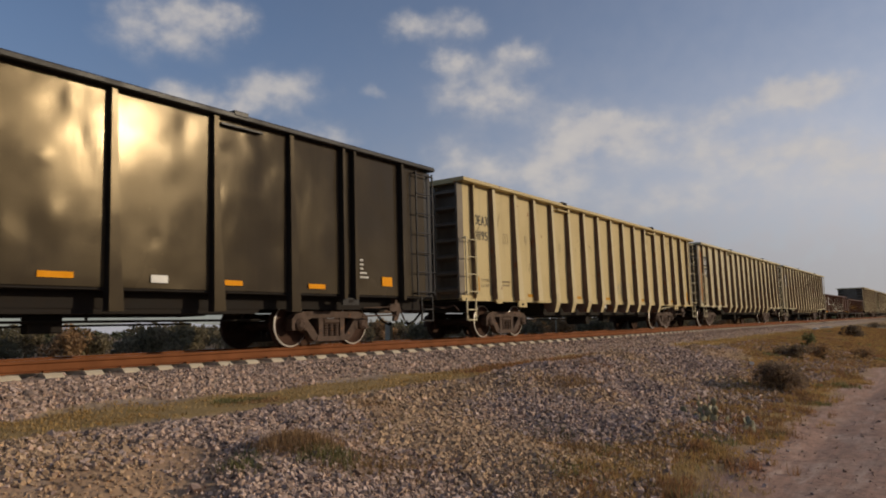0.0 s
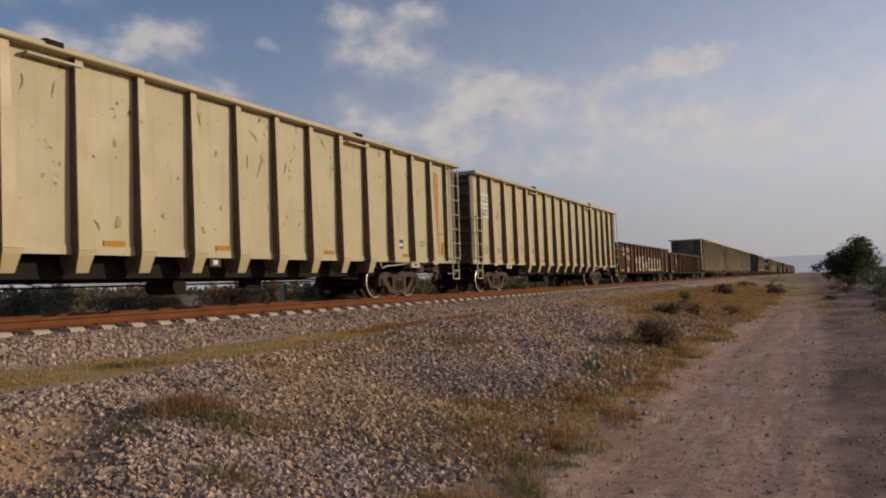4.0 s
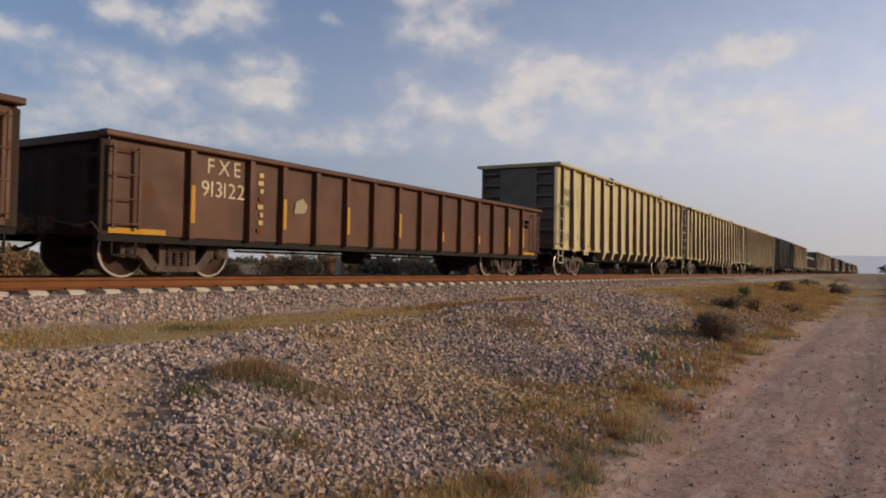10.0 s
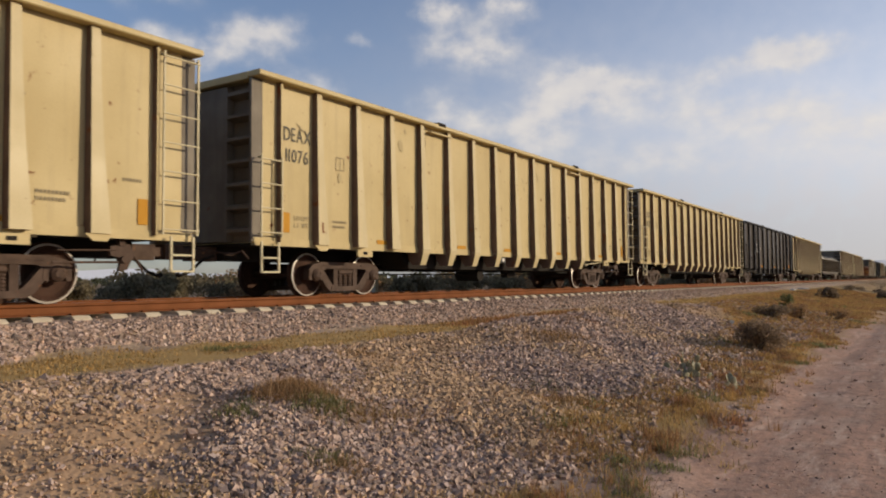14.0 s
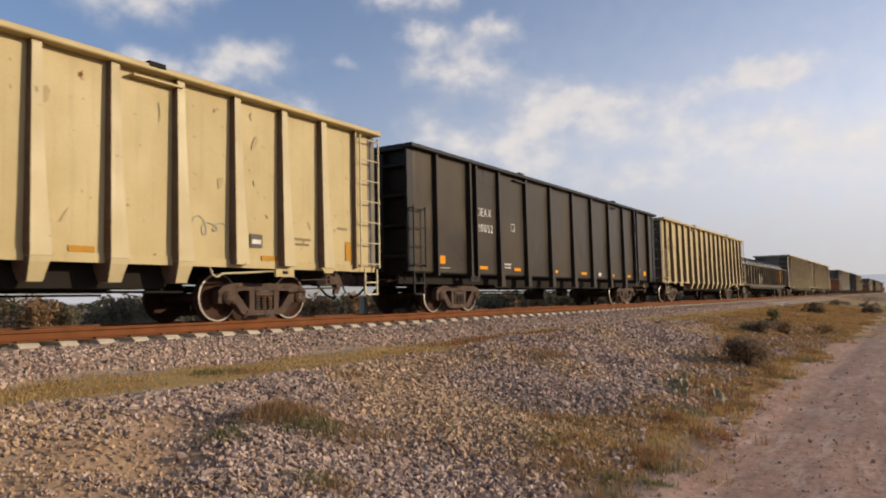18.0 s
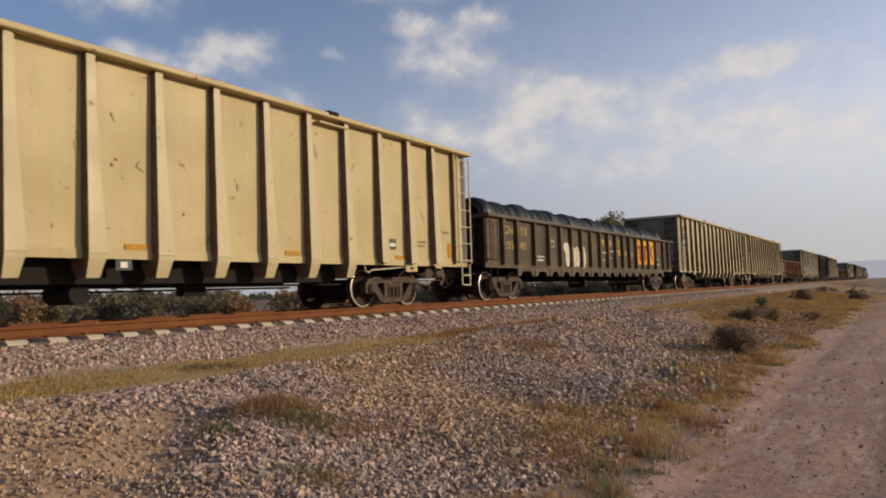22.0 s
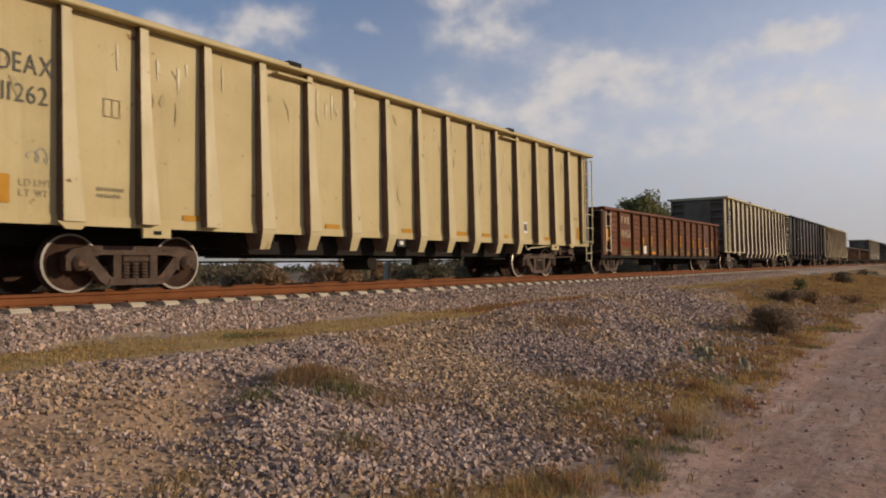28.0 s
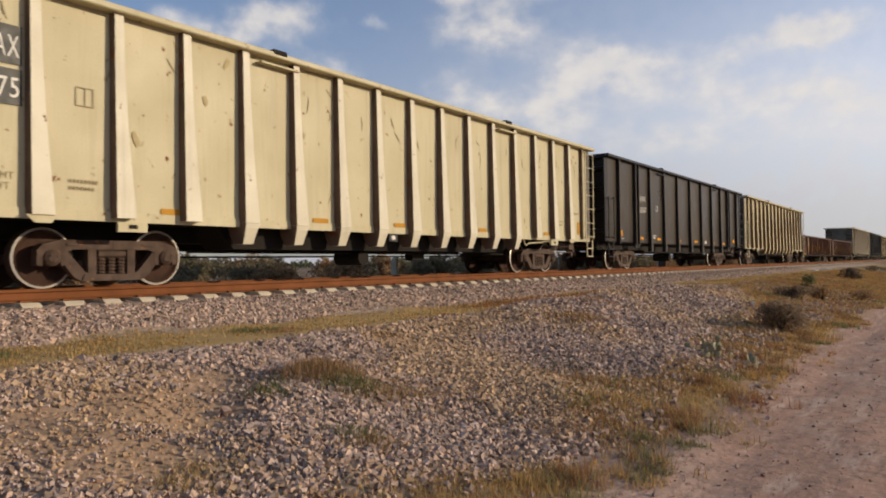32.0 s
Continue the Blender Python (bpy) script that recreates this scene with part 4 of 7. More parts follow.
def make_nopal(label, at, height, pads, seed, group=""):
    rng = np.random.RandomState(seed)
    ob = thing("prickly_pear", label, "cactus", group, at=at)
    grown = []
    size0 = height / 3.9
    for i in range(pads):
        if i < max(3, pads // 3):
            base, s = Vector((rng.normal(0, (0.22 if height > 1 else 0.36) * height), rng.normal(0, 0.22 * height), -0.03)), size0 * rng.uniform(0.9, 1.25)
            turn = Euler((rng.normal(0, 0.3), rng.normal(0, 0.3), rng.uniform(0, 6.28)))
        else:
            tip, turn0, s0 = grown[rng.randint(0, len(grown))] if height < 1 else grown[rng.randint(max(0, len(grown) - 9), len(grown))]
            base, s = tip - Vector((0, 0, 0.06 * s0)), s0 * rng.uniform(0.7, 0.95)
            turn = Euler((turn0.x * 0.5 + rng.normal(0, 0.4), turn0.y * 0.5 + rng.normal(0, 0.4), turn0.z + rng.normal(0, 0.9)))
        m = Matrix.LocRotScale(base, turn, (s, s, s))
        grown.append((m @ Vector((0, 0, 0.97)), turn, s))
        part("pad", PADS[i % 3], ob, at=m)
    return ob


def make_tree(label, at, height, width, seed, size=0.16, n=5200, mat=None, trunks=1, low=0.3):
    rng = np.random.RandomState(seed)
    ob = thing("tree", label, "tree", at=at)
    s, tips = Shape(), []
    for t in range(trunks):
        a = 2 * math.pi * t / max(1, trunks) + 0.5
        lean = 0.12 if trunks == 1 else 0.5
        foot = Vector((0.12 * math.cos(a), 0.12 * math.sin(a), -0.1))
        fork = Vector((lean * math.cos(a), lean * math.sin(a), height * low))
        s.rod(foot, fork, 0.045 * height, 8, r2=0.03 * height)
        for b in range(6):
            ang = a + b * 1.05 + rng.uniform(-0.3, 0.3)
            r, z = width * rng.uniform(0.2, 0.42), height * rng.uniform(low + 0.2, 0.86)
            tip = Vector((r * math.cos(ang), r * math.sin(ang), z))
            knee = fork.lerp(tip, 0.5) + Vector((0, 0, 0.05 * height))
            s.rod(fork, knee, 0.024 * height, 6, r2=0.016 * height)
            s.rod(knee, tip, 0.016 * height, 5, r2=0.006 * height)
            tips += [tip, knee.lerp(tip, 0.5)]
    part("trunk", s.mesh("trunk", BARK), ob, "dark rough trunk with spreading limbs")
    quads = []
    for tip in tips:
        for _ in range(4):
            c = np.array(tip) + rng.normal(0, 0.085 * width, 3) * (1, 1, 0.8)
            quads.append(leaves(rng, c, width * rng.uniform(0.09, 0.16), max(20, n // (4 * len(tips))), size, 0.8))
    part("crown", leaf_mesh("crown", quads, mat or LEAF), ob)
    return ob


def make_plants():
    rng = np.random.RandomState(77)
    # the grass strip between ballast and heap
    p = np.stack([rng.uniform(-8.9, -6.85, 9000), rng.uniform(0, 60, 9000)], 1)
    p = p[rng.uniform(size=len(p)) < np.clip(0.55 + 0.6 * lattice(p[:, 0], p[:, 1], 1.1, 31), 0.1, 1)]
    blades("dry_grass_strip", "low dry yellow grass between ballast and gravel", DRY, p, np.full(len(p), 0.05), 1, per=12, spread=0.08, lean=1.2, width=0.0045)
    g = p[(lattice(p[:, 0], p[:, 1], 2.1, 34) > -0.1) & (p[:, 0] < -7.1)]
    blades("golden_grass_strip", "golden dry grass between ballast and gravel", GOLD, g, np.full(len(g), 0.055), 16, per=8, spread=0.08, lean=1.1, width=0.0045)
    g = p[rng.uniform(size=len(p)) < 0.07]
    g = g[lattice(g[:, 0], g[:, 1], 1.5, 33) > 0.05]
    blades("green_grass_strip", "green weeds growing through the dry grass", GREEN, g, np.full(len(g), 0.07), 2, per=10, spread=0.08, lean=0.8, width=0.004)
    r = np.stack([rng.uniform(-8.4, -7.0, 500), rng.normal(16.2, 1.9, 500)], 1)
    blades("russet_grass_strip", "russet dry grass beside the gravel heap", REDDISH, r, np.full(len(r), 0.13), 3, per=9, spread=0.1, lean=0.6, width=0.004)
    # verge along the road
    v = np.stack([rng.uniform(-7.6, -2.0, 46000), 2.5 + 72.5 * rng.uniform(0, 1, 46000) ** 1.25], 1)
    band = -2.15 + 0.2 * lattice(v[:, 0] * 0, v[:, 1], 3.0, 35)
    inner = np.interp(v[:, 1], *VERGE) + 0.35 * lattice(v[:, 0], v[:, 1], 1.1, 36)
    v = v[(v[:, 0] < band) & (v[:, 0] > inner)]
    v = v[rng.uniform(size=len(v)) < np.clip(0.6 + 0.5 * lattice(v[:, 0], v[:, 1], 0.7, 38), 0.15, 1)]
    blades("verge_grass", "dry golden grass along the dirt road", GOLD, v, np.full(len(v), 0.07), 4, per=16, spread=0.08, lean=1.1, width=0.003)
    w = v[rng.uniform(size=len(v)) < 0.16]
    blades("verge_green", "olive weeds in the dry grass along the road", GREEN, w, np.full(len(w), 0.07), 15, per=9, spread=0.1, lean=0.9, width=0.003)
    w = v[rng.uniform(size=len(v)) < 0.34]
    blades("verge_weeds", "reddish dry weeds along the dirt road", REDDISH, w, np.full(len(w), 0.09), 5, per=9, spread=0.1, lean=0.7, width=0.0035)
    # loose tufts, thickest along the road's edge
    for i, (mat, count, tall, lab) in enumerate(((GOLD, 90, 0.12, "golden tufts of dry grass on the verge"), (BRUSH, 60, 0.14, "brown dead tufts on the verge"),
                                                 (GREEN, 44, 0.12, "olive tufts on the verge"), (REDDISH, 40, 0.14, "russet tufts on the verge"))):
        y = 4.0 + 66 * rng.uniform(0, 1, count) ** 1.35
        left = np.interp(y, *VERGE)
        c = np.stack([left + (-1.95 - left) * rng.uniform(0, 1, count) ** 0.7, y], 1)
        near = np.repeat(c, 14, 0) + rng.normal(0, 1, (count * 14, 2)) * np.repeat(rng.uniform(0.05, 0.16, count) * (1 + y / 40), 14)[:, None]
        blades("verge_tufts", lab, mat, near, np.repeat(tall * rng.uniform(0.5, 1.2, count), 14), 260 + i, per=16, spread=0.035, lean=0.85, width=0.0026)
    # grass grown over the far end of the road
    c = np.stack([rng.uniform(-2.2, 0.6, 1500), rng.uniform(30, 90, 1500)], 1)
    c = c[lattice(c[:, 0], c[:, 1] * 0.4, 0.8, 39) > 0.08]
    blades("road_grass", "low golden grass grown over the far road", GOLD, c, np.full(len(c), 0.07), 270, per=12, spread=0.12, lean=1.1, width=0.003)
    # waste land beyond the road
    q = np.stack([rng.uniform(0.3, 12, 9000), 3 + 77 * rng.uniform(0, 1, 9000) ** 1.6], 1)
    q = q[lattice(q[:, 0], q[:, 1], 1.3, 37) > 0.0]
    blades("waste_grass", "brown withered herbs beside the dirt road", SHRUB, q, np.full(len(q), 0.045), 6, per=10, spread=0.14, lean=0.95, width=0.004)
    q = q[rng.uniform(size=len(q)) < 0.06] + 0.4
    blades("waste_straw", "straw-coloured grass beside the dirt road", DRY, q, np.full(len(q), 0.09), 7, per=7, spread=0.12, lean=0.8)
    # flat brown scrub on the waste land
    for i, (x, y, r) in enumerate([(0.8, 12.8, 0.35), (2.9, 21.0, 0.9), (2.3, 31.4, 1.0), (1.0, 38.7, 0.7), (3.6, 17.0, 0.6), (1.3, 9.2, 0.25), (2.4, 26.0, 0.6), (4.8, 24.0, 0.8), (2.2, 14.5, 0.4)]):
        c = np.stack([rng.normal(x, r * 0.9, int(110 * r) + 30), rng.normal(y, r * 1.6, int(110 * r) + 30)], 1)
        blades("scrub_patch", "flat withered brown scrub on the waste land", SHRUB, c, np.full(len(c), 0.07), 240 + i, per=10, spread=0.16, lean=1.1, category="scrub", width=0.004)
    # sprouts on the heap
    sprouts = [(-5.05, 5.0, 120, 0.18, 0.20, BRUSH, "brown dead weeds on the gravel heap"), (-4.65, 5.02, 60, 0.13, 0.15, GREEN, "green weed tuft on the gravel heap"),
               (-4.52, 5.18, 60, 0.11, 0.26, BRUSH, "withered weeds among the stones"), (-4.28, 5.35, 55, 0.09, 0.22, DRY, "dry grass tuft on the gravel heap"),
               (-4.2, 5.5, 30, 0.08, 0.2, REDDISH, "russet grass tuft on the gravel heap"), (-4.95, 4.3, 22, 0.1, 0.09, GREEN, "small green weed on the gravel heap"),
               (-3.78, 4.02, 20, 0.11, 0.09, GREEN, "small dark weed on the gravel heap"), (-3.55, 4.05, 26, 0.1, 0.13, BRUSH, "brown dead weed on the gravel heap"),
               (-3.84, 2.74, 30, 0.1, 0.14, DRY, "dry weed on the gravel heap"), (-5.4, 11.7, 60, 0.16, 0.3, BRUSH, "brown weed on the heap's crest"),
               (-5.9, 13.6, 50, 0.14, 0.35, REDDISH, "russet weed on the heap's crest"), (-4.4, 8.8, 30, 0.09, 0.3, GREEN, "green weeds at the heap's foot"),
               (-4.1, 8.3, 70, 0.1, 0.3, BRUSH, "brown weeds at the heap's foot"), (-3.6, 8.2, 26, 0.08, 0.35, GREEN, "low green weeds at the heap's foot"),
               (-5.5, 7.0, 40, 0.08, 0.25, DRY, "dry grass on the gravel heap"), (-8.0, 3.3, 24, 0.12, 0.12, GREEN, "green weed on the grass strip"),
               (-7.9, 6.6, 26, 0.1, 0.2, GREEN, "green weed among dry grass"), (-7.6, 6.8, 30, 0.07, 0.2, BRUSH, "dark dead weed among dry grass"),
               (-6.6, 7.5, 30, 0.1, 0.25, BRUSH, "brown weed on the heap's edge"), (-2.45, 4.6, 40, 0.1, 0.2, DRY, "dry ochre grass tuft beside the road"),
               (-2.7, 3.75, 40, 0.1, 0.18, DRY, "dry ochre grass tuft at the gravel's foot"), (-2.7, 5.9, 60, 0.1, 0.3, BRUSH, "brown grass at the gravel's foot"), (-2.45, 7.4, 90, 0.1, 0.5, DRY, "golden dry grass beside the road")]
    for i, (x, y, n, h, r, mat, lab) in enumerate(sprouts):
        c = np.stack([rng.normal(x, r * 0.75, n), rng.normal(y, r, n)], 1)
        blades("weed", lab, mat, c, np.full(n, h * 0.8), 40 + i, per=34, spread=0.07, lean=0.95, category="weed", width=0.0024)
    # shrubs and cactus along the verge
    make_bush("bush", "dark brown round bush on the dry verge", on_ground(-2.98, 16.4), 0.56, 0.64, 4600, 0.028, TWIGGY, 1, clumps=34)
    make_bush("bush", "grey-brown bush on the dry verge", on_ground(-3.75, 27.9), 0.6, 0.6, 1500, 0.04, BRUSH, 2, group="bushes on the verge")
    make_bush("bush", "low olive bush on the dry verge", on_ground(-4.3, 26.3), 0.7, 0.45, 1400, 0.04, SHRUB, 3, group="bushes on the verge")
    make_bush("bush", "thin tall bush on the dry verge", on_ground(-4.6, 31.0), 0.35, 0.95, 800, 0.04, GREEN, 4, group="bushes on the verge")
    make_bush("bush", "small dark bush on the dry verge", on_ground(-2.75, 30.3), 0.5, 0.45, 1000, 0.04, BRUSH, 5, group="bushes on the verge")
    make_bush("bush", "dark bush on the dry verge by the track", on_ground(-5.2, 52.0), 0.9, 0.7, 1200, 0.07, SHRUB, 6, group="bushes on the verge")
    make_bush("bush", "olive bush beside the dirt road far off", on_ground(-2.6, 64.0), 0.9, 0.7, 1200, 0.07, SHRUB, 7, group="bushes on the verge")
    make_nopal("small dusty green prickly pear on the verge", on_ground(-3.15, 11.5), 0.50, 34, 4)
    make_nopal("small prickly pear at the gravel's edge", on_ground(-2.42, 10.9), 0.55, 10, 5)
    # trees and the cactus hedge beyond the road
    make_tree("dark round tree with several trunks beside the road", on_ground(3.6, 88), 5.1, 5.9, 3, 0.14, 15000, trunks=3, low=0.2)
    make_tree("green tree behind the railway line", pose(-19.2, 57.5, -1.0), 8.1, 6.0, 5, 0.15, 7000, mat=GREEN, low=0.35)
    make_tree("small round tree behind the cactus hedge", on_ground(9.5, 68), 4.0, 4.4, 6, 0.14, 3000, low=0.25)
    spots = [(4.2, 52.0, 1.7), (5.3, 49.0, 2.0), (6.4, 47.2, 2.2), (7.4, 45.0, 2.3), (8.8, 43.6, 2.2), (10.1, 42.0, 2.3), (11.5, 40.3, 2.2), (6.0, 53.0, 2.2), (8.6, 50.0, 2.4), (4.4, 58.0, 1.6)]
    for i, (x, y, h) in enumerate(spots):
        make_nopal("tall prickly pear in a dark hedge beside the road", on_ground(x, y), h * 0.95, 44, 20 + i, "cactus hedge")
    for i, (x, y, r, h) in enumerate([(5.0, 51.5, 1.2, 1.5), (6.6, 49.5, 1.3, 1.6), (8.2, 47.2, 1.3, 1.7), (9.8, 45.2, 1.3, 1.7), (11.6, 43.0, 1.4, 1.8), (4.6, 55.0, 1.0, 1.2),
                                        (5.6, 62.0, 1.5, 1.6), (7.4, 57.0, 1.6, 1.8), (9.6, 60.0, 1.7, 2.0), (4.9, 76.0, 1.6, 1.7), (6.6, 70.0, 1.7, 1.9), (3.4, 85.5, 1.7, 1.4), (5.4, 86.0, 1.8, 1.6), (12.5, 52.0, 1.8, 2.2)]):
        make_bush("bush", "dark leafy bush in the cactus hedge", on_ground(x, y), r, h, 1600, 0.07, LEAF, 160 + i, group="hedge bushes")
    for i, (x, y, r, h) in enumerate([(2.2, 62, 0.9, 0.9), (1.4, 72, 0.8, 0.7), (3.1, 39, 0.7, 0.5), (0.9, 47, 0.5, 0.4), (5.8, 62, 1.3, 1.5), (1.9, 118, 1.9, 2.2), (-4.6, 100, 1.5, 1.6), (3.0, 104, 1.6, 1.6), (-3.6, 81, 0.8, 0.8), (-5.6, 73, 0.9, 0.8), (3.6, 50, 0.8, 0.7), (2.8, 33.5, 0.6, 0.5)]):
        make_bush("bush", "low brown scrub bush on the waste land", on_ground(x, y), r * 1.25, h * 0.75, 900, 0.045, SHRUB, 60 + i, group="scrub on the waste land")
    # scrub behind the line, seen under the wagons
    kinds = []
    for i in range(4):
        kinds.append(make_bush("bush", "grey-green scrub bush behind the railway line", pose(-30.5 - 1.2 * i, 4 + 5.1 * i, -0.92), 1.5, 1.75, 1150, 0.12, (SCRUB, BRUSH, SCRUB, SCRUB)[i], 80 + i, group="scrub behind the line"))
    for i in range(130):
        y = -2 + i * 1.15 + rng.uniform(-1.2, 1.2)
        near = i % 5 < 2
        copy_thing(kinds[i % 4], pose(-21.5 - rng.uniform(0, 5) if near else -29.0 - rng.uniform(0, 9), y, -0.92 - (0.15 if near else 0.0) + rng.uniform(-0.2, 0.3), 0, 0, rng.uniform(0, 360)))
    p = np.stack([rng.uniform(-22, -14.2, 3500), rng.uniform(-2, 90, 3500)], 1)
    blades("scrub_grass", "dry yellow grass behind the railway line", DRY, p, np.full(len(p), 0.16), 8, per=8, spread=0.15, lean=0.6, width=0.01)
    # far woods and hills
    quads = []
    for _ in range(1150):
        a = rng.uniform(-0.35, 1.75)
        d = rng.uniform(170, 900)
        x, y = -d * math.sin(a), d * math.cos(a)
        if -26 < x < 26 and y > 0:
            x += 40 if x > -2 else -40
        quads.append(leaves(rng, (x, y, rng.uniform(0, 1.1)), rng.uniform(1.2, 3.4), 36, 0.9, 0.7))
    tagged(new("far_scrub", leaf_mesh("far_scrub", quads, LEAF)), "distant dark scrub along the plain", "scrub", kind="stuff")
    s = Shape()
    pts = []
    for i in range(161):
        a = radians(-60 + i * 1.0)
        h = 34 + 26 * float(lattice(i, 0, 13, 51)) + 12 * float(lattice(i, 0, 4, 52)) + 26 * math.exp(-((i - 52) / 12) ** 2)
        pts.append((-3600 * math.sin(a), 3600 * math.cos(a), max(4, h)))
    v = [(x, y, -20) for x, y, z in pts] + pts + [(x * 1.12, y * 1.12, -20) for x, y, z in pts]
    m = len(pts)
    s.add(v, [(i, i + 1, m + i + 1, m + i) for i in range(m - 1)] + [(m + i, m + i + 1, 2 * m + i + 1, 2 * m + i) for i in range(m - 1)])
    tagged(new("backdrop", s.mesh("backdrop", FAR_HILL)), "low blue hills on the horizon, haze painted as glow", "hills", kind="structure")


make_plants()


def make_posts():
    s = Shape()
    s.prism([(-0.11, -0.09), (0.11, -0.09), (0.11, 0.09), (-0.11, 0.09)], -0.12, 1.05, "z", end=[(-0.085, -0.07), (0.085, -0.07), (0.085, 0.07), (-0.085, 0.07)])
    s.prism([(-0.085, -0.07), (0.085, -0.07), (0.085, 0.07), (-0.085, 0.07)], 1.05, 1.11, "z", end=[(-0.03, -0.02), (0.03, -0.02), (0.03, 0.02), (-0.03, 0.02)])
    thing("marker_post", "squat weathered white marker post beside the track", "post", me=s.mesh("marker_post", POSTMAT), at=on_ground(-14.5, 17.9))
    for i, (y, h) in enumerate([(6.3, 1.25), (18.9, 1.1), (31.0, 1.2), (45.0, 1.2)]):
        s = Shape()
        s.rod((0, 0, -0.1), (0, 0, h), 0.035, 8, r2=0.03)
        s.rod((0, 0, h), (0, 0, h + 0.02), 0.03, 8, r2=0.012)
        thing("fence_post", "thin pale fence post behind the railway line", "post", "fence posts", me=s.mesh("fence_post", POSTMAT), at=on_ground(-15.2, y))
    for i, (x, y, w, d, h) in enumerate([(-8.2, 58.0, 0.5, 0.35, 0.16), (-8.6, 66.0, 1.4, 0.4, 0.12)]):
        rng = np.random.RandomState(90 + i)
        s = Shape()
        n = 9
        rings = [[(w * 0.5 * k * math.cos(t) * rng.uniform(0.7, 1.1), d * 0.5 * k * math.sin(t) * rng.uniform(0.7, 1.1), z * h) for t in (2 * math.pi * q / n for q in range(n))] for k, z in ((1, 0), (0.85, 0.45), (0.4, 1.0))]
        s.add([p for r in rings for p in r], [(r * n + q, r * n + (q + 1) % n, (r + 1) * n + (q + 1) % n, (r + 1) * n + q) for r in range(2) for q in range(n)] + [tuple(range(2 * n, 3 * n))])
        thing(("plastic_litter", "litter_sheet")[i], ("crumpled pale plastic litter beside the track", "flat pale litter sheet beside the track")[i], "litter", me=s.mesh("lump", PLASTIC), at=on_ground(x, y, dz=-0.01))


make_posts()


# ---------------------------------------------------------------- the train
# wagons stand with their leading end at y = 0, +x towards the road, z = 0 on the rail
WHEEL_R, WHEELBASE = 0.447, 1.84


def wheelset_mesh():
    half = [(0.70, 0.085), (0.70, 0.15), (0.735, 0.17), (0.735, 0.35), (0.70, 0.385), (0.692, 0.472), (0.712, 0.474), (0.728, 0.452), (0.815, 0.447), (0.826, 0.416),
            (0.824, 0.385), (0.795, 0.37), (0.765, 0.33), (0.765, 0.18), (0.84, 0.15), (0.84, 0.09), (0.86, 0.08), (1.0, 0.08), (1.0, 0.001)]
    # The worn tread takes the dark rust colour too, as painted shade.
    slots = [0, 0, 0, 0, 0, 0, 0, 0, 1, 0, 0, 0, 0, 0, 0, 0, 0, 0]
    profile = [(-x, r) for x, r in half[::-1]] + [(0.0, 0.085)] + half
    s = Shape().lathe(profile, 26, slots[::-1] + [0, 0] + slots)
    for side in (-1, 1):
        for i in range(3):
            t = 2 * math.pi * i / 3
            s.rod((side * 0.835, 0.12 * math.cos(t), 0.12 * math.sin(t)), (side * 0.855, 0.12 * math.cos(t), 0.12 * math.sin(t)), 0.018, 6)
    return s.mesh("wheelset", WHEEL, RIM)


def frame_mesh():
    """A cast side frame seen from the side: deep top beam, ears over the axles, sloping struts round two windows."""
    s = Shape()
    for e in (-1, 1):
        def piece(pts, x):
            p = [(e * y, z) for y, z in pts]
            s.prism(p if e > 0 else p[::-1], -x, x, "x")
        piece([(0.002, 0.57), (0.60, 0.57), (0.80, 0.50), (1.10, 0.46), (1.14, 0.55), (1.04, 0.65), (0.78, 0.71), (0.002, 0.71)], 0.085)
        piece([(0.72, 0.55), (0.70, 0.36), (0.78, 0.32), (0.81, 0.47), (1.03, 0.47), (1.05, 0.33), (1.13, 0.34), (1.13, 0.55)], 0.079)
        piece([(0.86, 0.50), (0.73, 0.585), (0.43, 0.24), (0.34, 0.20), (0.34, 0.105), (0.50, 0.105), (0.60, 0.17)], 0.074)
        piece([(0.25, 0.11), (0.38, 0.11), (0.38, 0.60), (0.25, 0.60)], 0.069)
        piece([(0.002, 0.10), (0.48, 0.10), (0.44, 0.20), (0.002, 0.20)], 0.09)
        s.box(0.086, 0.10, e * 0.60 - 0.12, e * 0.60 + 0.12, 0.63, 0.66)
    return s.mesh("side_frame", CAST)


def spring_mesh():
    """One coil spring: a ridged round stack, standing."""
    s = Shape()
    prof = [(0.20, 0.002)]
    for i in range(5):
        z = 0.20 + 0.05 * i
        prof += [(z, 0.05), (z + 0.012, 0.068), (z + 0.036, 0.068), (z + 0.048, 0.05)]
    return s.lathe(prof + [(0.452, 0.002)], 8, [0] * (len(prof))).mesh("spring", CAST)


def cap_mesh():
    s = Shape()
    s.rod((0, 0, 0), (0.11, 0, 0), 0.125, 14, r2=0.12)
    s.rod((0.11, 0, 0), (0.15, 0, 0), 0.12, 14, r2=0.07)
    for i in range(3):
        t = 2 * math.pi * i / 3 + 0.5
        s.rod((0.13, 0.055 * math.cos(t), 0.055 * math.sin(t)), (0.165, 0.055 * math.cos(t), 0.055 * math.sin(t)), 0.016, 6)
    return s.mesh("bearing_cap", CAST)


def bolster_mesh():
    s = Shape()
    s.box(-1.08, 1.08, -0.22, 0.22, 0.45, 0.56, c=0.03)
    s.box(-0.75, 0.75, -0.18, 0.18, 0.36, 0.62)
    s.rod((0, 0, 0.56), (0, 0, 0.72), 0.2, 14)
    for e in (-1, 1):
        s.box(-0.9, 0.9, e * 0.40 - 0.04, e * 0.40 + 0.04, 0.33, 0.41)                # brake beam
        s.bar((0, e * 0.4, 0.37), (0, e * 0.05, 0.40), 0.05, 0.05, up=(0, 0, 1))
    return s.mesh("bogie", CAST)


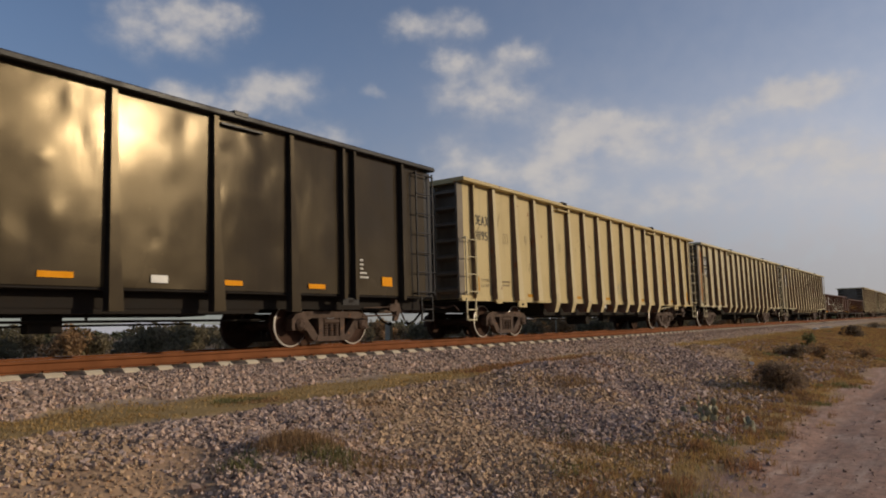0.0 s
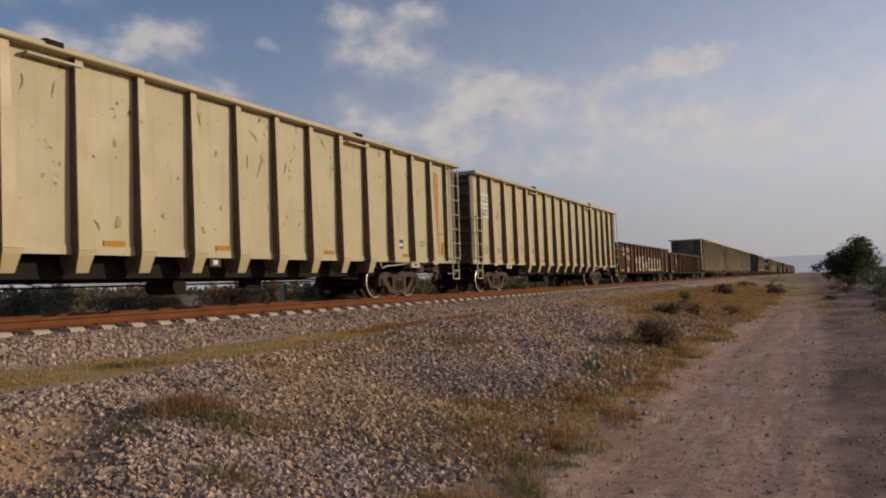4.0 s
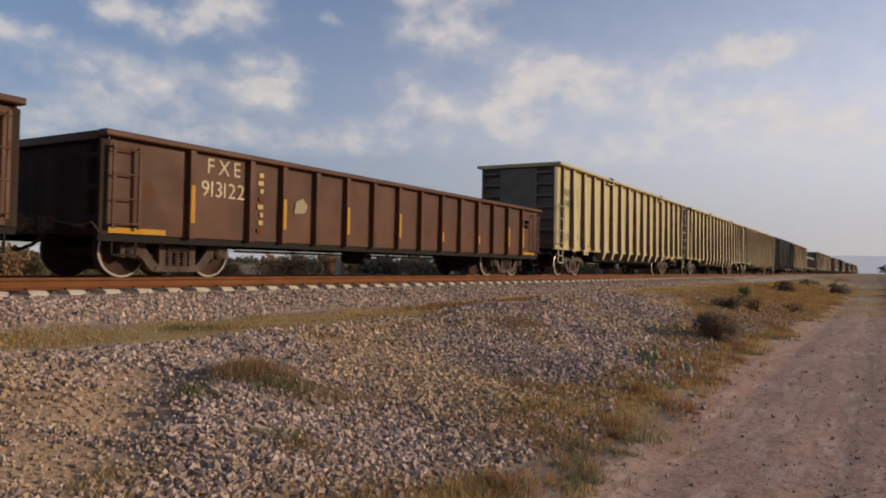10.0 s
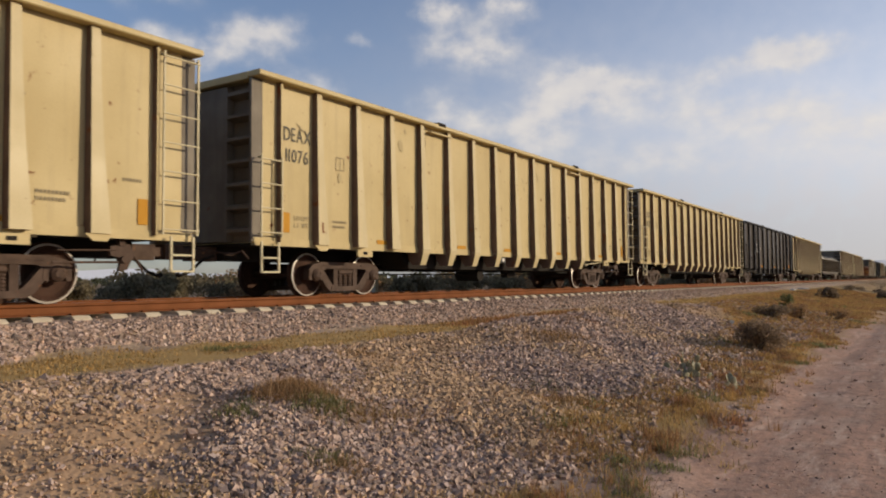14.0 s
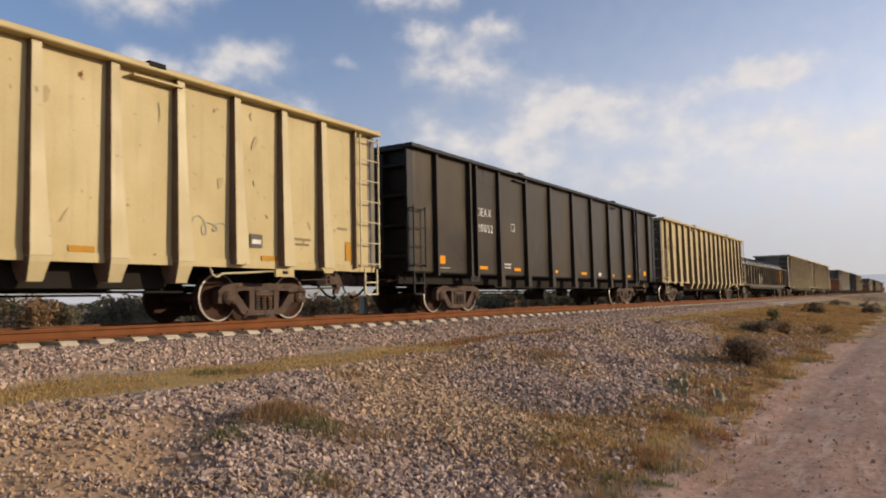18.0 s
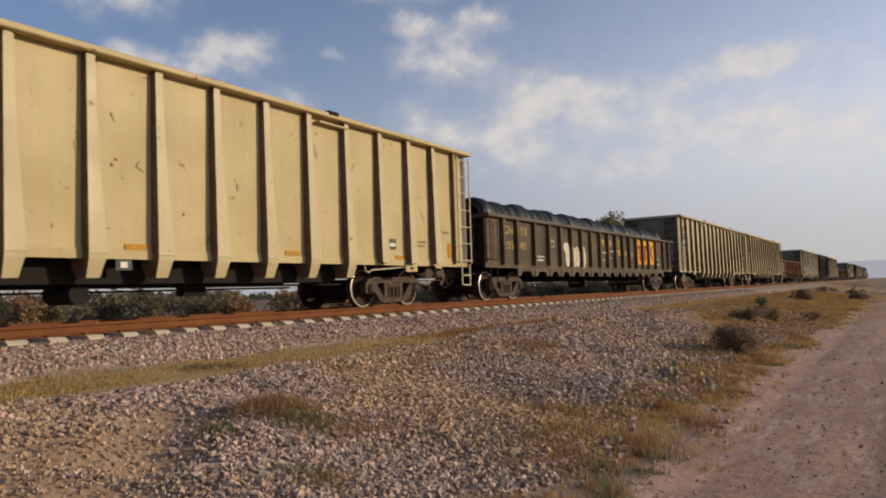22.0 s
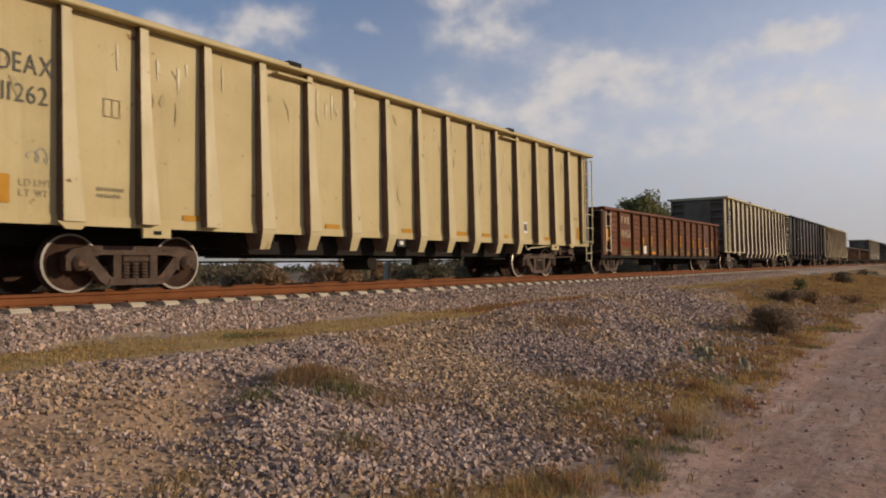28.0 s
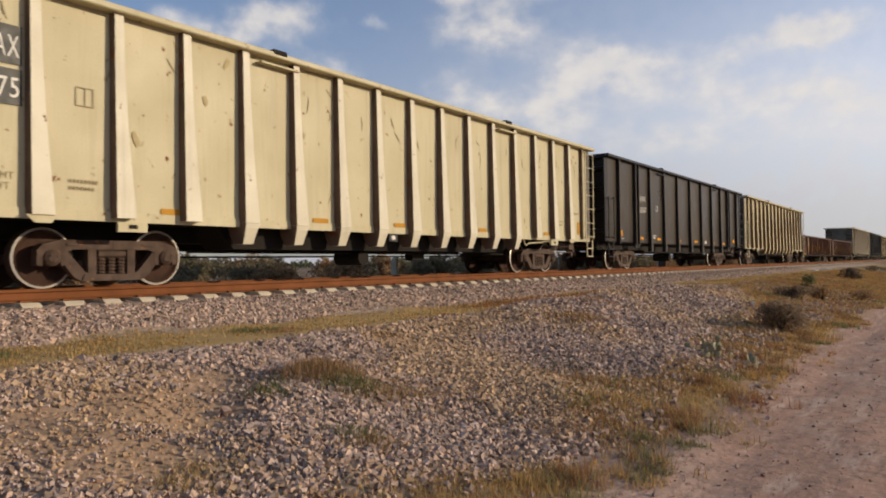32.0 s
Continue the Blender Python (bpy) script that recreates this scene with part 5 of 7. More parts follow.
def box_face(x0, x1, y0, y1, z0, z1, mat, name, c=0.0):
    return Shape().box(x0, x1, y0, y1, z0, z1, c=c).mesh(name, mat)


MESHES = {}


def shared(key, make):
    if key not in MESHES:
        MESHES[key] = make()
    return MESHES[key]


def add_bogie(car, y):
    b = part("bogie", shared("bolster", bolster_mesh), car, "brown cast steel bogie", at=pose(0, y, 0))
    for side in (-1, 1):
        part("side_frame", shared("frame", frame_mesh), b, at=pose(side * 1.0, 0, 0))
        for y in (-0.16, 0.0, 0.16):
            part("spring", shared("spring", spring_mesh), b, at=pose(side * 1.02, y, 0, 0, -90, 0))
        for e in (-1, 1):
            part("bearing_cap", shared("cap", cap_mesh), b, at=pose(side * 1.0, e * WHEELBASE / 2, WHEEL_R, 0, 0, 0 if side > 0 else 180))
    for e in (-1, 1):
        part("wheelset", shared("wheelset", wheelset_mesh), b, "rusty wheels with polished rims", at=pose(0, e * WHEELBASE / 2, WHEEL_R))


def coupler_mesh():
    s = Shape()
    s.box(-0.14, 0.14, -0.22, 0.35, 0.70, 0.98)
    s.box(-0.09, 0.09, -0.48, 0.0, 0.76, 0.94, c=0.02)
    s.prism([(-0.16, -0.62), (0.03, -0.66), (0.12, -0.58), (0.17, -0.44), (0.10, -0.40), (-0.16, -0.42)], 0.72, 0.99, "z")
    return s.mesh("coupler", CAST)


def hose_mesh():
    s = Shape()
    p = [(0.42, 0.05, 0.80), (0.42, -0.2, 0.72), (0.36, -0.42, 0.50), (0.30, -0.60, 0.42)]
    for a, b in zip(p, p[1:]):
        s.rod(a, b, 0.028, 8)
    s.rod(p[-1], (0.28, -0.66, 0.46), 0.045, 8)
    return s.mesh("air_hose", UNDER)


def lever_mesh():
    """The uncoupling lever: a bent rod from the coupler out to the corner."""
    s = Shape()
    p = [(0.12, -0.30, 0.98), (0.35, -0.22, 0.92), (1.18, -0.16, 0.80), (1.38, -0.10, 0.86), (1.50, -0.06, 0.72)]
    for a, b in zip(p, p[1:]):
        s.rod(a, b, 0.016, 6)
    s.box(0.98, 1.04, -0.17, 0.02, 0.79, 0.84)
    return s.mesh("uncoupling_lever", CAST)


def rigging_mesh():
    """Hand-brake rigging below the rear corner: a bell crank, its bracket and rods."""
    s = Shape()
    s.prism([(-0.30, 0.86), (0.02, 0.90), (0.10, 0.74), (-0.02, 0.50), (-0.16, 0.48), (-0.12, 0.68), (-0.30, 0.72)], 1.30, 1.36, "x")
    s.prism([(-0.16, 0.98), (-0.06, 0.98), (-0.06, 0.86), (-0.16, 0.86)], 1.28, 1.38, "x")
    s.rod((1.37, -0.05, 0.62), (1.30, -1.15, 0.60), 0.018, 6)
    s.rod((1.37, -0.22, 0.80), (1.25, -1.05, 0.78), 0.014, 6)
    s.rod((1.33, 0.04, 0.82), (1.33, 0.26, 0.50), 0.02, 6)
    s.rod((1.28, -0.10, 0.66), (1.42, -0.10, 0.66), 0.05, 10)
    return s.mesh("brake_rigging", CAST)


def pipe_bend_mesh(mat):
    s = Shape()
    p = [(1.42, -1.62, 0.98), (1.44, -1.58, 0.84), (1.44, -1.48, 0.80), (1.44, -1.36, 0.86), (1.42, -0.6, 0.90), (1.40, 0.1, 0.95), (1.36, 0.45, 0.96)]
    for a, b in zip(p, p[1:]):
        s.rod(a, b, 0.02, 8)
    return s.mesh("brake_pipe_bend", mat)


def add_ends(car, length, low=False):
    for flip, y in ((0, 0.0), (180, length)):
        part("uncoupling_lever", shared("lever", lever_mesh), car, at=pose(0, y, 0, 0, 0, flip))
        part("coupler", shared("coupler", coupler_mesh), car, at=pose(0, y, 0, 0, 0, flip))
        part("air_hose", shared("hose", hose_mesh), car, at=pose(0, y, 0, 0, 0, flip))


def ladder_parts(car, name, x, y0, y1, z0, z1, rungs, mat, side=1, label="", thick=0.05):
    """Two stiles and their rungs, standing off the wagon's side."""
    s = Shape()
    for y in (y0, y1):
        s.bar((x, y, z0), (x, y, z1), thick, 0.03)
        for z in (z0 + 0.05, z1 - 0.05):
            s.bar((x - 0.10 * side, y, z), (x, y, z), 0.03, 0.03, up=(0, 0, 1))
    ob = part(name, s.mesh(name, mat), car, label)
    r = Shape()
    r.rod((0, y0 - 0.03, 0), (0, y1 + 0.03, 0), 0.014, 6)
    me = r.mesh("rung", mat)
    for i in range(rungs):
        z = z0 + 0.08 + (z1 - z0 - 0.16) * i / max(1, rungs - 1)
        part("rung", me, ob, at=pose(x + 0.012 * side, 0, z))


def step_mesh(mat):
    s = Shape()
    for y in (0.0, 0.42):
        s.bar((0, y, 0.47), (0, y, 1.04), 0.04, 0.03)
    for z in (0.48, 0.74):
        s.bar((0, 0, z), (0, 0.42, z), 0.03, 0.07)
    return s.mesh("stirrup_step", mat)


def letters(car, text, y, z, size, x, mat, gap=1.0, width=None):
    """Writing that faces the road; y is where it begins, z its foot; width: the room it takes."""
    steps = [glyph(c, size, mat)[1] + 0.16 * size * gap + (0.08 * size if c == "1" else 0) for c in text]
    f = width / (sum(steps) - 0.16 * size * gap) if width else 1.0
    for char, step in zip(text, steps):
        part("letter", glyph(char, size, mat)[0], car, at=pose(x, y, z) @ Matrix.Diagonal((1, f, 1, 1)))
        y += step * f


def plate(car, y0, y1, z0, z1, x, mat, name="reflector", label="", th=0.006):
    return part(name, box_face(x, x + th, y0, y1, z0, z1, mat, name), car, label)


def bars(car, y, z, x, mat, widths, h=0.05, gap=0.10, name="stencil_mark"):
    """Small writing that cannot be read: short bars in rows."""
    s = Shape()
    for r, w in enumerate(widths):
        c = y
        while c < y + w - 0.02:
            s.box(x, x + 0.004, c, c + 0.035, z - r * gap, z - r * gap + h)
            c += 0.055
    ob = part(name, s.mesh(name, mat), car)
    ob["kind"] = "stuff"
    return ob


def shape_plate(car, pts, x, mat, name, label=""):
    """A flat patch of paint with an outline in (y, z)."""
    return part(name, Shape().prism(pts, x, x + 0.004, "x").mesh(name, mat), car, label)


def wavy_wall(length, z0, z1, seed, amp, th, mat, flip=1, dents=0):
    """A steel side sheet, slightly buckled between its posts; dents: blows from inside and outside."""
    ys, zs = (np.linspace(0, length, 241), np.linspace(z0, z1, 37)) if dents else (np.linspace(0, length, 97), np.linspace(z0, z1, 9))
    gy, gz = np.meshgrid(ys, zs, indexing="ij")
    d = amp * (lattice(gy, gz, 0.9, seed) + 0.5 * lattice(gy, gz, 0.4, seed + 1))
    rng = np.random.RandomState(seed + 5)
    for _ in range(dents):
        cy, cz, ry, rz = rng.uniform(0.3, length - 0.3), rng.uniform(z0 + 0.7, z1 - 0.1), rng.uniform(0.07, 0.22), rng.uniform(0.10, 0.40)
        d = d + rng.uniform(0.35, 1.0) * rng.choice([-1, 1]) * 0.008 * np.exp(-((gy - cy) / ry) ** 2 - ((gz - cz) / rz) ** 2)
    d[:, 0] = d[:, -1] = 0
    d[0, :] = d[-1, :] = 0
    n, m = len(ys), len(zs)
    outer = np.stack([flip * d.ravel(), gy.ravel(), gz.ravel()], 1)
    inner = np.stack([np.full(n * m, -flip * th), gy.ravel(), gz.ravel()], 1)
    s = Shape()
    idx = lambda i, j, o: o * n * m + i * m + j
    f = []
    for i in range(n - 1):
        for j in range(m - 1):
            f += [(idx(i, j, 0), idx(i + 1, j, 0), idx(i + 1, j + 1, 0), idx(i, j + 1, 0)), (idx(i, j, 1), idx(i, j + 1, 1), idx(i + 1, j + 1, 1), idx(i + 1, j, 1))]
    s.add([tuple(p) for p in np.concatenate([outer, inner])], f)
    a, b = -flip * th, 0.0
    for p in ([(a, 0, z0), (a, length, z0), (b, length, z0), (b, 0, z0)], [(a, 0, z1), (b, 0, z1), (b, length, z1), (a, length, z1)],
              [(a, 0, z0), (b, 0, z0), (b, 0, z1), (a, 0, z1)], [(a, length, z0), (a, length, z1), (b, length, z1), (b, length, z0)]):
        s.add(p, [(0, 1, 2, 3)])
    return s.mesh("side_wall", mat, smooth=True)


def rib_mesh(name, mat, depth, z0, z1, w0, w1, tab=0.0, foot=0.04, web=None, slim=0.96):
    """A pressed hat-shaped post: foot on the sheet at x = 0, flat face at x = depth, wider below; tab: its tail below the sill."""
    s = Shape()
    ring = lambda z, w, dx: [(-0.02, -foot, z), (dx, 0.0, z), (dx, w, z), (-0.02, w + foot, z)]
    rise, top = z1 - z0, depth * slim
    v = []
    for u, k in ((0.0, 1.0), (0.10, 0.86), (0.25, 0.60), (0.45, 0.34), (0.70, 0.13), (1.0, 0.0)):
        v += ring(z0 + rise * u, w1 + (w0 - w1) * k, top + (depth - top) * (1 - u))
    f = [(i + k * 4, (i + 1) % 4 + k * 4, (i + 1) % 4 + (k + 1) * 4, i + (k + 1) * 4) for k in range(5) for i in range(4)]
    s.add(v, f + [(3, 2, 1, 0), (20, 21, 22, 23)])
    # Side faces take web where given: a darker colour that stands for shade.
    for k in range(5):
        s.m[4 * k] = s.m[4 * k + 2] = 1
    if tab:
        # the post runs on below the sill as a gusset that leans in under the floor
        cut = [(-0.004, -0.30, depth, 0.0, w0 + 0.03), (-0.09, -0.29, depth - 0.012, 0.0, w0 - 0.03), (-0.20, -0.26, depth - 0.045, 0.005, w0 - 0.055), (-tab, -0.16, depth - 0.10, 0.015, w0 - 0.075)]
        o = len(s.f)
        s.add([p for dz, xb, xf, a, b in cut for p in ((xb, a, z0 + dz), (xf, a, z0 + dz), (xf, b, z0 + dz), (xb, b, z0 + dz))],
              [(i + k * 4, (i + 1) % 4 + k * 4, (i + 1) % 4 + (k + 1) * 4, i + (k + 1) * 4) for k in range(3) for i in range(4)] + [(3, 2, 1, 0), (12, 13, 14, 15)])
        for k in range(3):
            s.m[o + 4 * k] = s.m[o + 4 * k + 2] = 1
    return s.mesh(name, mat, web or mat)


def end_parts(car, length, half, z0, z1, mat, ribs, recess=0.24, side_zone=0.75):
    """Both end walls with their shelf-like stiffeners and corner posts."""
    for flip, y in ((1, 0.0), (-1, length)):
        m = pose(0, y, 0, 0, 0, 0 if flip > 0 else 180)
        part("end_wall", shared(("end", half, z0, z1, mat.name), lambda: Shape().box(-half, half, recess, recess + 0.02, z0, z1).box(-side_zone, side_zone, 0.07, recess - 0.002, z0 + 0.02, z1 - 0.05).mesh("end_wall", mat)), car, at=m)
        for i in range(ribs):
            z = z0 + (z1 - z0) * (i + 0.5) / ribs
            for e in (-1, 1):
                a, b = sorted((e * (side_zone + 0.004), e * (half - 0.07)))
                key = ("endrib", half, e, mat.name, side_zone)
                part("end_rib", shared(key, lambda: Shape().prism([(a, -0.03), (b, -0.03), (b, 0.03), (a, 0.03)], 0.04, recess - 0.004, "y", end=[(a, -0.09), (b, -0.09), (b, 0.09), (a, 0.09)]).mesh("end_rib", mat)), car, at=m @ pose(0, 0, z))
        for e in (-1, 1):
            a, b = sorted((e * (half - 0.065), e * half))
            part("corner_post", shared(("corner", half, z0, z1, e, mat.name), lambda: Shape().box(a, b, 0.0, recess - 0.004, z0, z1).mesh("corner_post", mat)), car, at=m)


def high_wagon(label, kind, group):
    """A high-sided ore and scrap gondola, 20 m long: cream with many ribs, or black with few."""
    length = 20.04
    cream = kind == "cream"
    paint = CREAM[0] if cream else BLACK
    dark = CREAM[0] if cream else DULL_BLACK
    half, depth = 1.68 if cream else 1.666, 0.185 if cream else 0.13
    z0, z1 = 1.04, 4.06
    car = thing("gondola_wagon", label, "freight wagon", group)
    wall = half - depth
    for side in (-1, 1):
        part("side_wall", shared((kind, "wall", side), lambda: wavy_wall(length - 0.5, z0, z1, 60 if cream else 70, 0.006 if cream else 0.007, 0.02, paint, side, 0 if cream else 110)), car, at=pose(side * wall, 0.25, 0))
    if cream:
        spots = [0.62, 1.57, 2.77, 3.94, 5.13, 6.32, 7.51, 8.70, 9.89, 11.08, 12.27, 13.46, 14.65, 15.86, 17.03, 18.15, 19.25]
        long_rib = shared("cream rib long", lambda: rib_mesh("rib", RIB_PAINT, depth, z0, z1, 0.31, 0.14, tab=0.36, foot=0.008, web=SHADED_WEB, slim=0.68))
        short_rib = shared("cream rib short", lambda: rib_mesh("rib", RIB_PAINT, depth, z0 - 0.02, z1, 0.31, 0.14, foot=0.008, web=SHADED_WEB, slim=0.68))
        slim_rib = shared("cream rib slim", lambda: rib_mesh("rib", paint, 0.115, z0, z1, 0.05, 0.05, foot=0.01, web=SHADED_WEB))
        for y in spots:
            me = slim_rib if y in (spots[0], spots[-1]) else long_rib if 5 < y < 15 else short_rib
            part("rib", me, car, at=pose(wall, y, 0))
            part("rib", me, car, at=pose(-wall, y + 0.22, 0, 0, 0, 180))
    else:
        spots = [1.13, 2.8, 3.14, 4.5, 6.27, 8.1, 10.0, 11.83, 13.68, 15.42, 16.85, 17.19, 18.8]
        # Black posts get duller, darker sides the same way, as painted shade.
        rib = shared("black rib", lambda: rib_mesh("rib", paint, depth, z0 - 0.36, z1, 0.24, 0.09, foot=0.01, web=DULL_BLACK, slim=0.75))
        pair = shared("black rib pair", lambda: rib_mesh("rib", paint, depth, z0 - 0.10, z1, 0.09, 0.07, foot=0.01, web=DULL_BLACK))
        for y in spots:
            me = pair if y in (2.8, 3.14, 16.85, 17.19, 1.13, 18.8) else rib
            part("rib", me, car, at=pose(wall, y, 0))
            part("rib", me, car, at=pose(-wall, y + 0.12, 0, 0, 0, 180))
    for side in (-1, 1):
        part("top_chord", shared((kind, "chord", side), lambda: Shape().box(*sorted((side * (wall - 0.10), side * (half + 0.035))), 0, length, z1 - 0.012, z1 + 0.09, c=0.018).mesh("top_chord", dark)), car, at=pose(0, 0, 0))
        # The black wagons' sill is set back and near black, its shade painted on.
        sill = (wall - 0.06, wall + 0.022, z0 - 0.07, z0 + 0.075) if cream else (wall - 0.42, wall - 0.34, z0 - 0.30, z0 - 0.012)
        part("side_sill", shared((kind, "sill", side), lambda: Shape().box(*sorted((side * sill[0], side * sill[1])), 0.06, length - 0.06, sill[2], sill[3]).mesh("side_sill", dark if cream else UNDER)), car)
        for y in (5.66, 13.95):
            part("lift_bracket", shared((kind, "bracket", side), lambda: Shape().box(*sorted((side * (wall + 0.02), side * (half + 0.045))), 0.1, 0.40, z1 + 0.045, z1 + 0.135, c=0.01).mesh("lift_bracket", UNDER if cream else DULL_BLACK)), car, at=pose(0, y, 0))
        for y in (5.52, 13.82):
            part("ledge", shared((kind, "ledge", side), lambda: Shape().box(*sorted((side * (wall + 0.004), side * (half - 0.02))), 0, 0.92, z1 - 0.15, z1 - 0.115).mesh("ledge", dark)), car, at=pose(0, y, 0))
        for y in (3.05, length - 2.95):
            # The lug's shaded hole is a near-black plate on its face.
            part("jacking_lug", shared((kind, "lug", side), lambda: Shape().box(*sorted((side * (half - 0.10), side * (half - 0.05))), -0.24, 0.24, 0.82, z0 - 0.072).box(*sorted((side * (half - 0.048), side * (half - 0.045))), -0.07, 0.07, 0.87, 0.93, 1).mesh("jacking_lug", dark, UNDER)), car, at=pose(0, y, 0))
    for y in (0.0, length - 0.262):
        part("end_chord", shared((kind, "endchord"), lambda: Shape().prism([(0, z1 - 0.038), (0.262, z1 - 0.038), (0.262, z1 + 0.09), (0, z1 + 0.09)], -wall + 0.11, wall - 0.11, "x").mesh("end_chord", dark)), car, at=pose(0, y, 0))
    end_parts(car, length, wall, z0, z1 - 0.04, GRIMY_SHADED if cream else DULL_BLACK, 7 if cream else 4)
    part("floor", shared((kind, "floor"), lambda: Shape().box(-wall + 0.02, wall - 0.02, 0.27, length - 0.27, 1.0, 1.03).mesh("floor", UNDER)), car)
    part("centre_sill", shared("centre sill", lambda: Shape().box(-0.34, 0.34, 0.36, length - 0.36, 0.72, 0.998).mesh("centre_sill", UNDER)), car)
    tub = [(4.9, 0.998), (15.14, 0.998), (14.75, 0.60), (5.3, 0.60)] if cream else [(4.7, 0.998), (15.34, 0.998), (15.0, 0.66), (5.0, 0.66)]
    part("tub", shared((kind, "tub"), lambda: Shape().prism(tub, -wall + 0.36, -0.345, "x").prism(tub, 0.345, wall - 0.36, "x").mesh("tub", UNDER)), car)
    s = Shape()
    s.rod((0.75, 4.6, 0.55), (0.75, length - 4.6, 0.55), 0.022, 6)
    s.rod((0.5, 4.2, 0.46), (0.5, length - 6.0, 0.50), 0.018, 6)
    for y in (6.0, 9.0, 12.0, 15.0):
        s.bar((0.75, y, 0.55), (0.75, y, 0.68), 0.03, 0.03)
    part("brake_pipe", shared((kind, "pipe"), lambda: s.mesh("brake_pipe", UNDER)), car)
    s = Shape()
    s.rod((0.2, 9.0, 0.45), (0.95, 9.0, 0.45), 0.17, 12)
    part("brake_cylinder", shared("brakecyl", lambda: s.mesh("brake_cylinder", UNDER)), car)
    part("brake_valve", shared("brakevalve", lambda: Shape().box(0.4, 0.62, 11.2, 11.7, 0.38, 0.66, c=0.02).mesh("brake_valve", UNDER)), car)
    part("brake_rigging", shared("rigging", rigging_mesh), car, at=pose(0, 18.95, 0))
    if cream:
        part("brake_pipe_bend", shared("pipe bend", lambda: pipe_bend_mesh(CREAM[1])), car, "pale bent brake pipe", at=pose(0, 17.1, 0))
    metal = CREAM[1] if cream else DULL_BLACK
    ladder_parts(car, "ladder", half - 0.02, 0.10, 0.60, 1.12, 2.62, 4, metal, thick=0.034)
    ladder_parts(car, "ladder", half - 0.02, 19.34, 19.98, 1.06, 3.98, 7, metal, thick=0.034)
    if cream:
        for y in (1.57, 18.15):
            part("gusset", shared("gusset", lambda: Shape().prism([(-0.07, z0 - 0.02), (0.36, z0 - 0.02), (0.27, z0 - 0.13), (0.05, z0 - 0.13)], half - 0.06, half - 0.03, "x").mesh("gusset", dark)), car, at=pose(0, y, 0))
    for y in (0.14, 19.52):
        part("stirrup_step", shared((kind, "step"), lambda: step_mesh(metal)), car, at=pose(half - 0.06, y, 0))
    add_ends(car, length)
    for y in (3.05, length - 2.95):
        add_bogie(car, y)
    return car


def low_wagon(label, group, length, top, foot, paint, spots, pressed=(), half=1.516, rib_w=0.11, depth=0.11, belly=False, mark=None):
    """A low gondola with channel posts; pressed: the bays whose sheets carry horizontal ridges."""
    car = thing("gondola_wagon", label, "freight wagon", group)
    wall = half - depth
    for side in (-1, 1):
        part("side_wall", wavy_wall(length - 0.3, foot + 0.12, top - 0.06, 31 + int(length * 7) % 20, 0.008, 0.02, paint, side), car, at=pose(side * wall, 0.15, 0))
        part("top_chord", Shape().box(*sorted((side * (wall - 0.07), side * (half + 0.03))), 0, length, top - 0.10, top, c=0.018).mesh("top_chord", paint), car)
        # Without a belly the sill is near black: painted shade below the sheets.
        part("side_sill", Shape().box(*sorted((side * (wall - 0.07), side * (wall + (0.012 if belly else -0.025)))), 0.0, length, foot, foot + 0.13).mesh("side_sill", paint if belly else UNDER), car)
    rib = rib_mesh("rib", paint, depth, foot + 0.10, top - 0.09, rib_w, rib_w, foot=0.015)
    for y in spots:
        part("rib", rib, car, at=pose(wall, y, 0))
        part("rib", rib, car, at=pose(-wall, y + rib_w, 0, 0, 0, 180))
    edges = [0.1] + list(spots) + [length - 0.1]
    for i in pressed:
        a, b = edges[i] + rib_w + 0.07, edges[i + 1] - 0.07
        if b - a < 0.3:
            continue
        w = round(b - a, 2)
        me = shared(("ridge", w, paint.name), lambda: Shape().prism([(0, 0), (0.16 * w, -0.05), (0.84 * w, -0.05), (w, 0), (0.84 * w, 0.052), (0.5 * w, 0.062), (0.16 * w, 0.052)], -0.012, 0.055, "x",
                                                                     end=[(0.10 * w, -0.02), (0.2 * w, -0.042), (0.8 * w, -0.042), (0.9 * w, -0.02), (0.8 * w, -0.005), (0.5 * w, -0.002), (0.2 * w, -0.005)]).mesh("pressed_ridge", paint))
        for z in np.linspace(foot + 0.62, top - 0.28, 6 if mark == "tall" else 5):
            part("pressed_ridge", me, car, at=pose(wall, a, float(z)))
    for y in (0.0, length - 0.182):
        part("end_chord", Shape().prism([(0, top - 0.135), (0.182, top - 0.135), (0.182, top - 0.01), (0, top - 0.01)], -wall + 0.08, wall - 0.08, "x").mesh("end_chord", paint), car, at=pose(0, y, 0))
    end_parts(car, length, wall, foot + 0.1, top - 0.14, SHADED_END, 3, recess=0.16, side_zone=1.0)
    part("floor", Shape().box(-wall + 0.03, wall - 0.03, 0.2, length - 0.2, foot + 0.42, foot + 0.46).mesh("floor", UNDER), car)
    part("centre_sill", Shape().box(-0.3, 0.3, 0.36, length - 0.36, 0.66, foot + 0.418).mesh("centre_sill", UNDER), car)
    s = Shape()
    for y in np.arange(3.4, length - 3.2, 1.05):
        s.prism([(-wall + 0.03, foot + 0.40), (wall - 0.03, foot + 0.40), (wall - 0.03, foot + 0.14), (0.5, 0.56), (-0.5, 0.56), (-wall + 0.03, foot + 0.14)], y, y + 0.10, "y")
    part("crossbearer", s.mesh("crossbearer", UNDER), car)["kind"] = "stuff"
    s = Shape()
    s.rod((0.7, 3.4, 0.5), (0.7, length - 3.4, 0.5), 0.022, 6)
    s.rod((0.2, length * 0.45, 0.45), (0.9, length * 0.45, 0.45), 0.16, 12)
    part("brake_gear", s.mesh("brake_gear", UNDER), car)
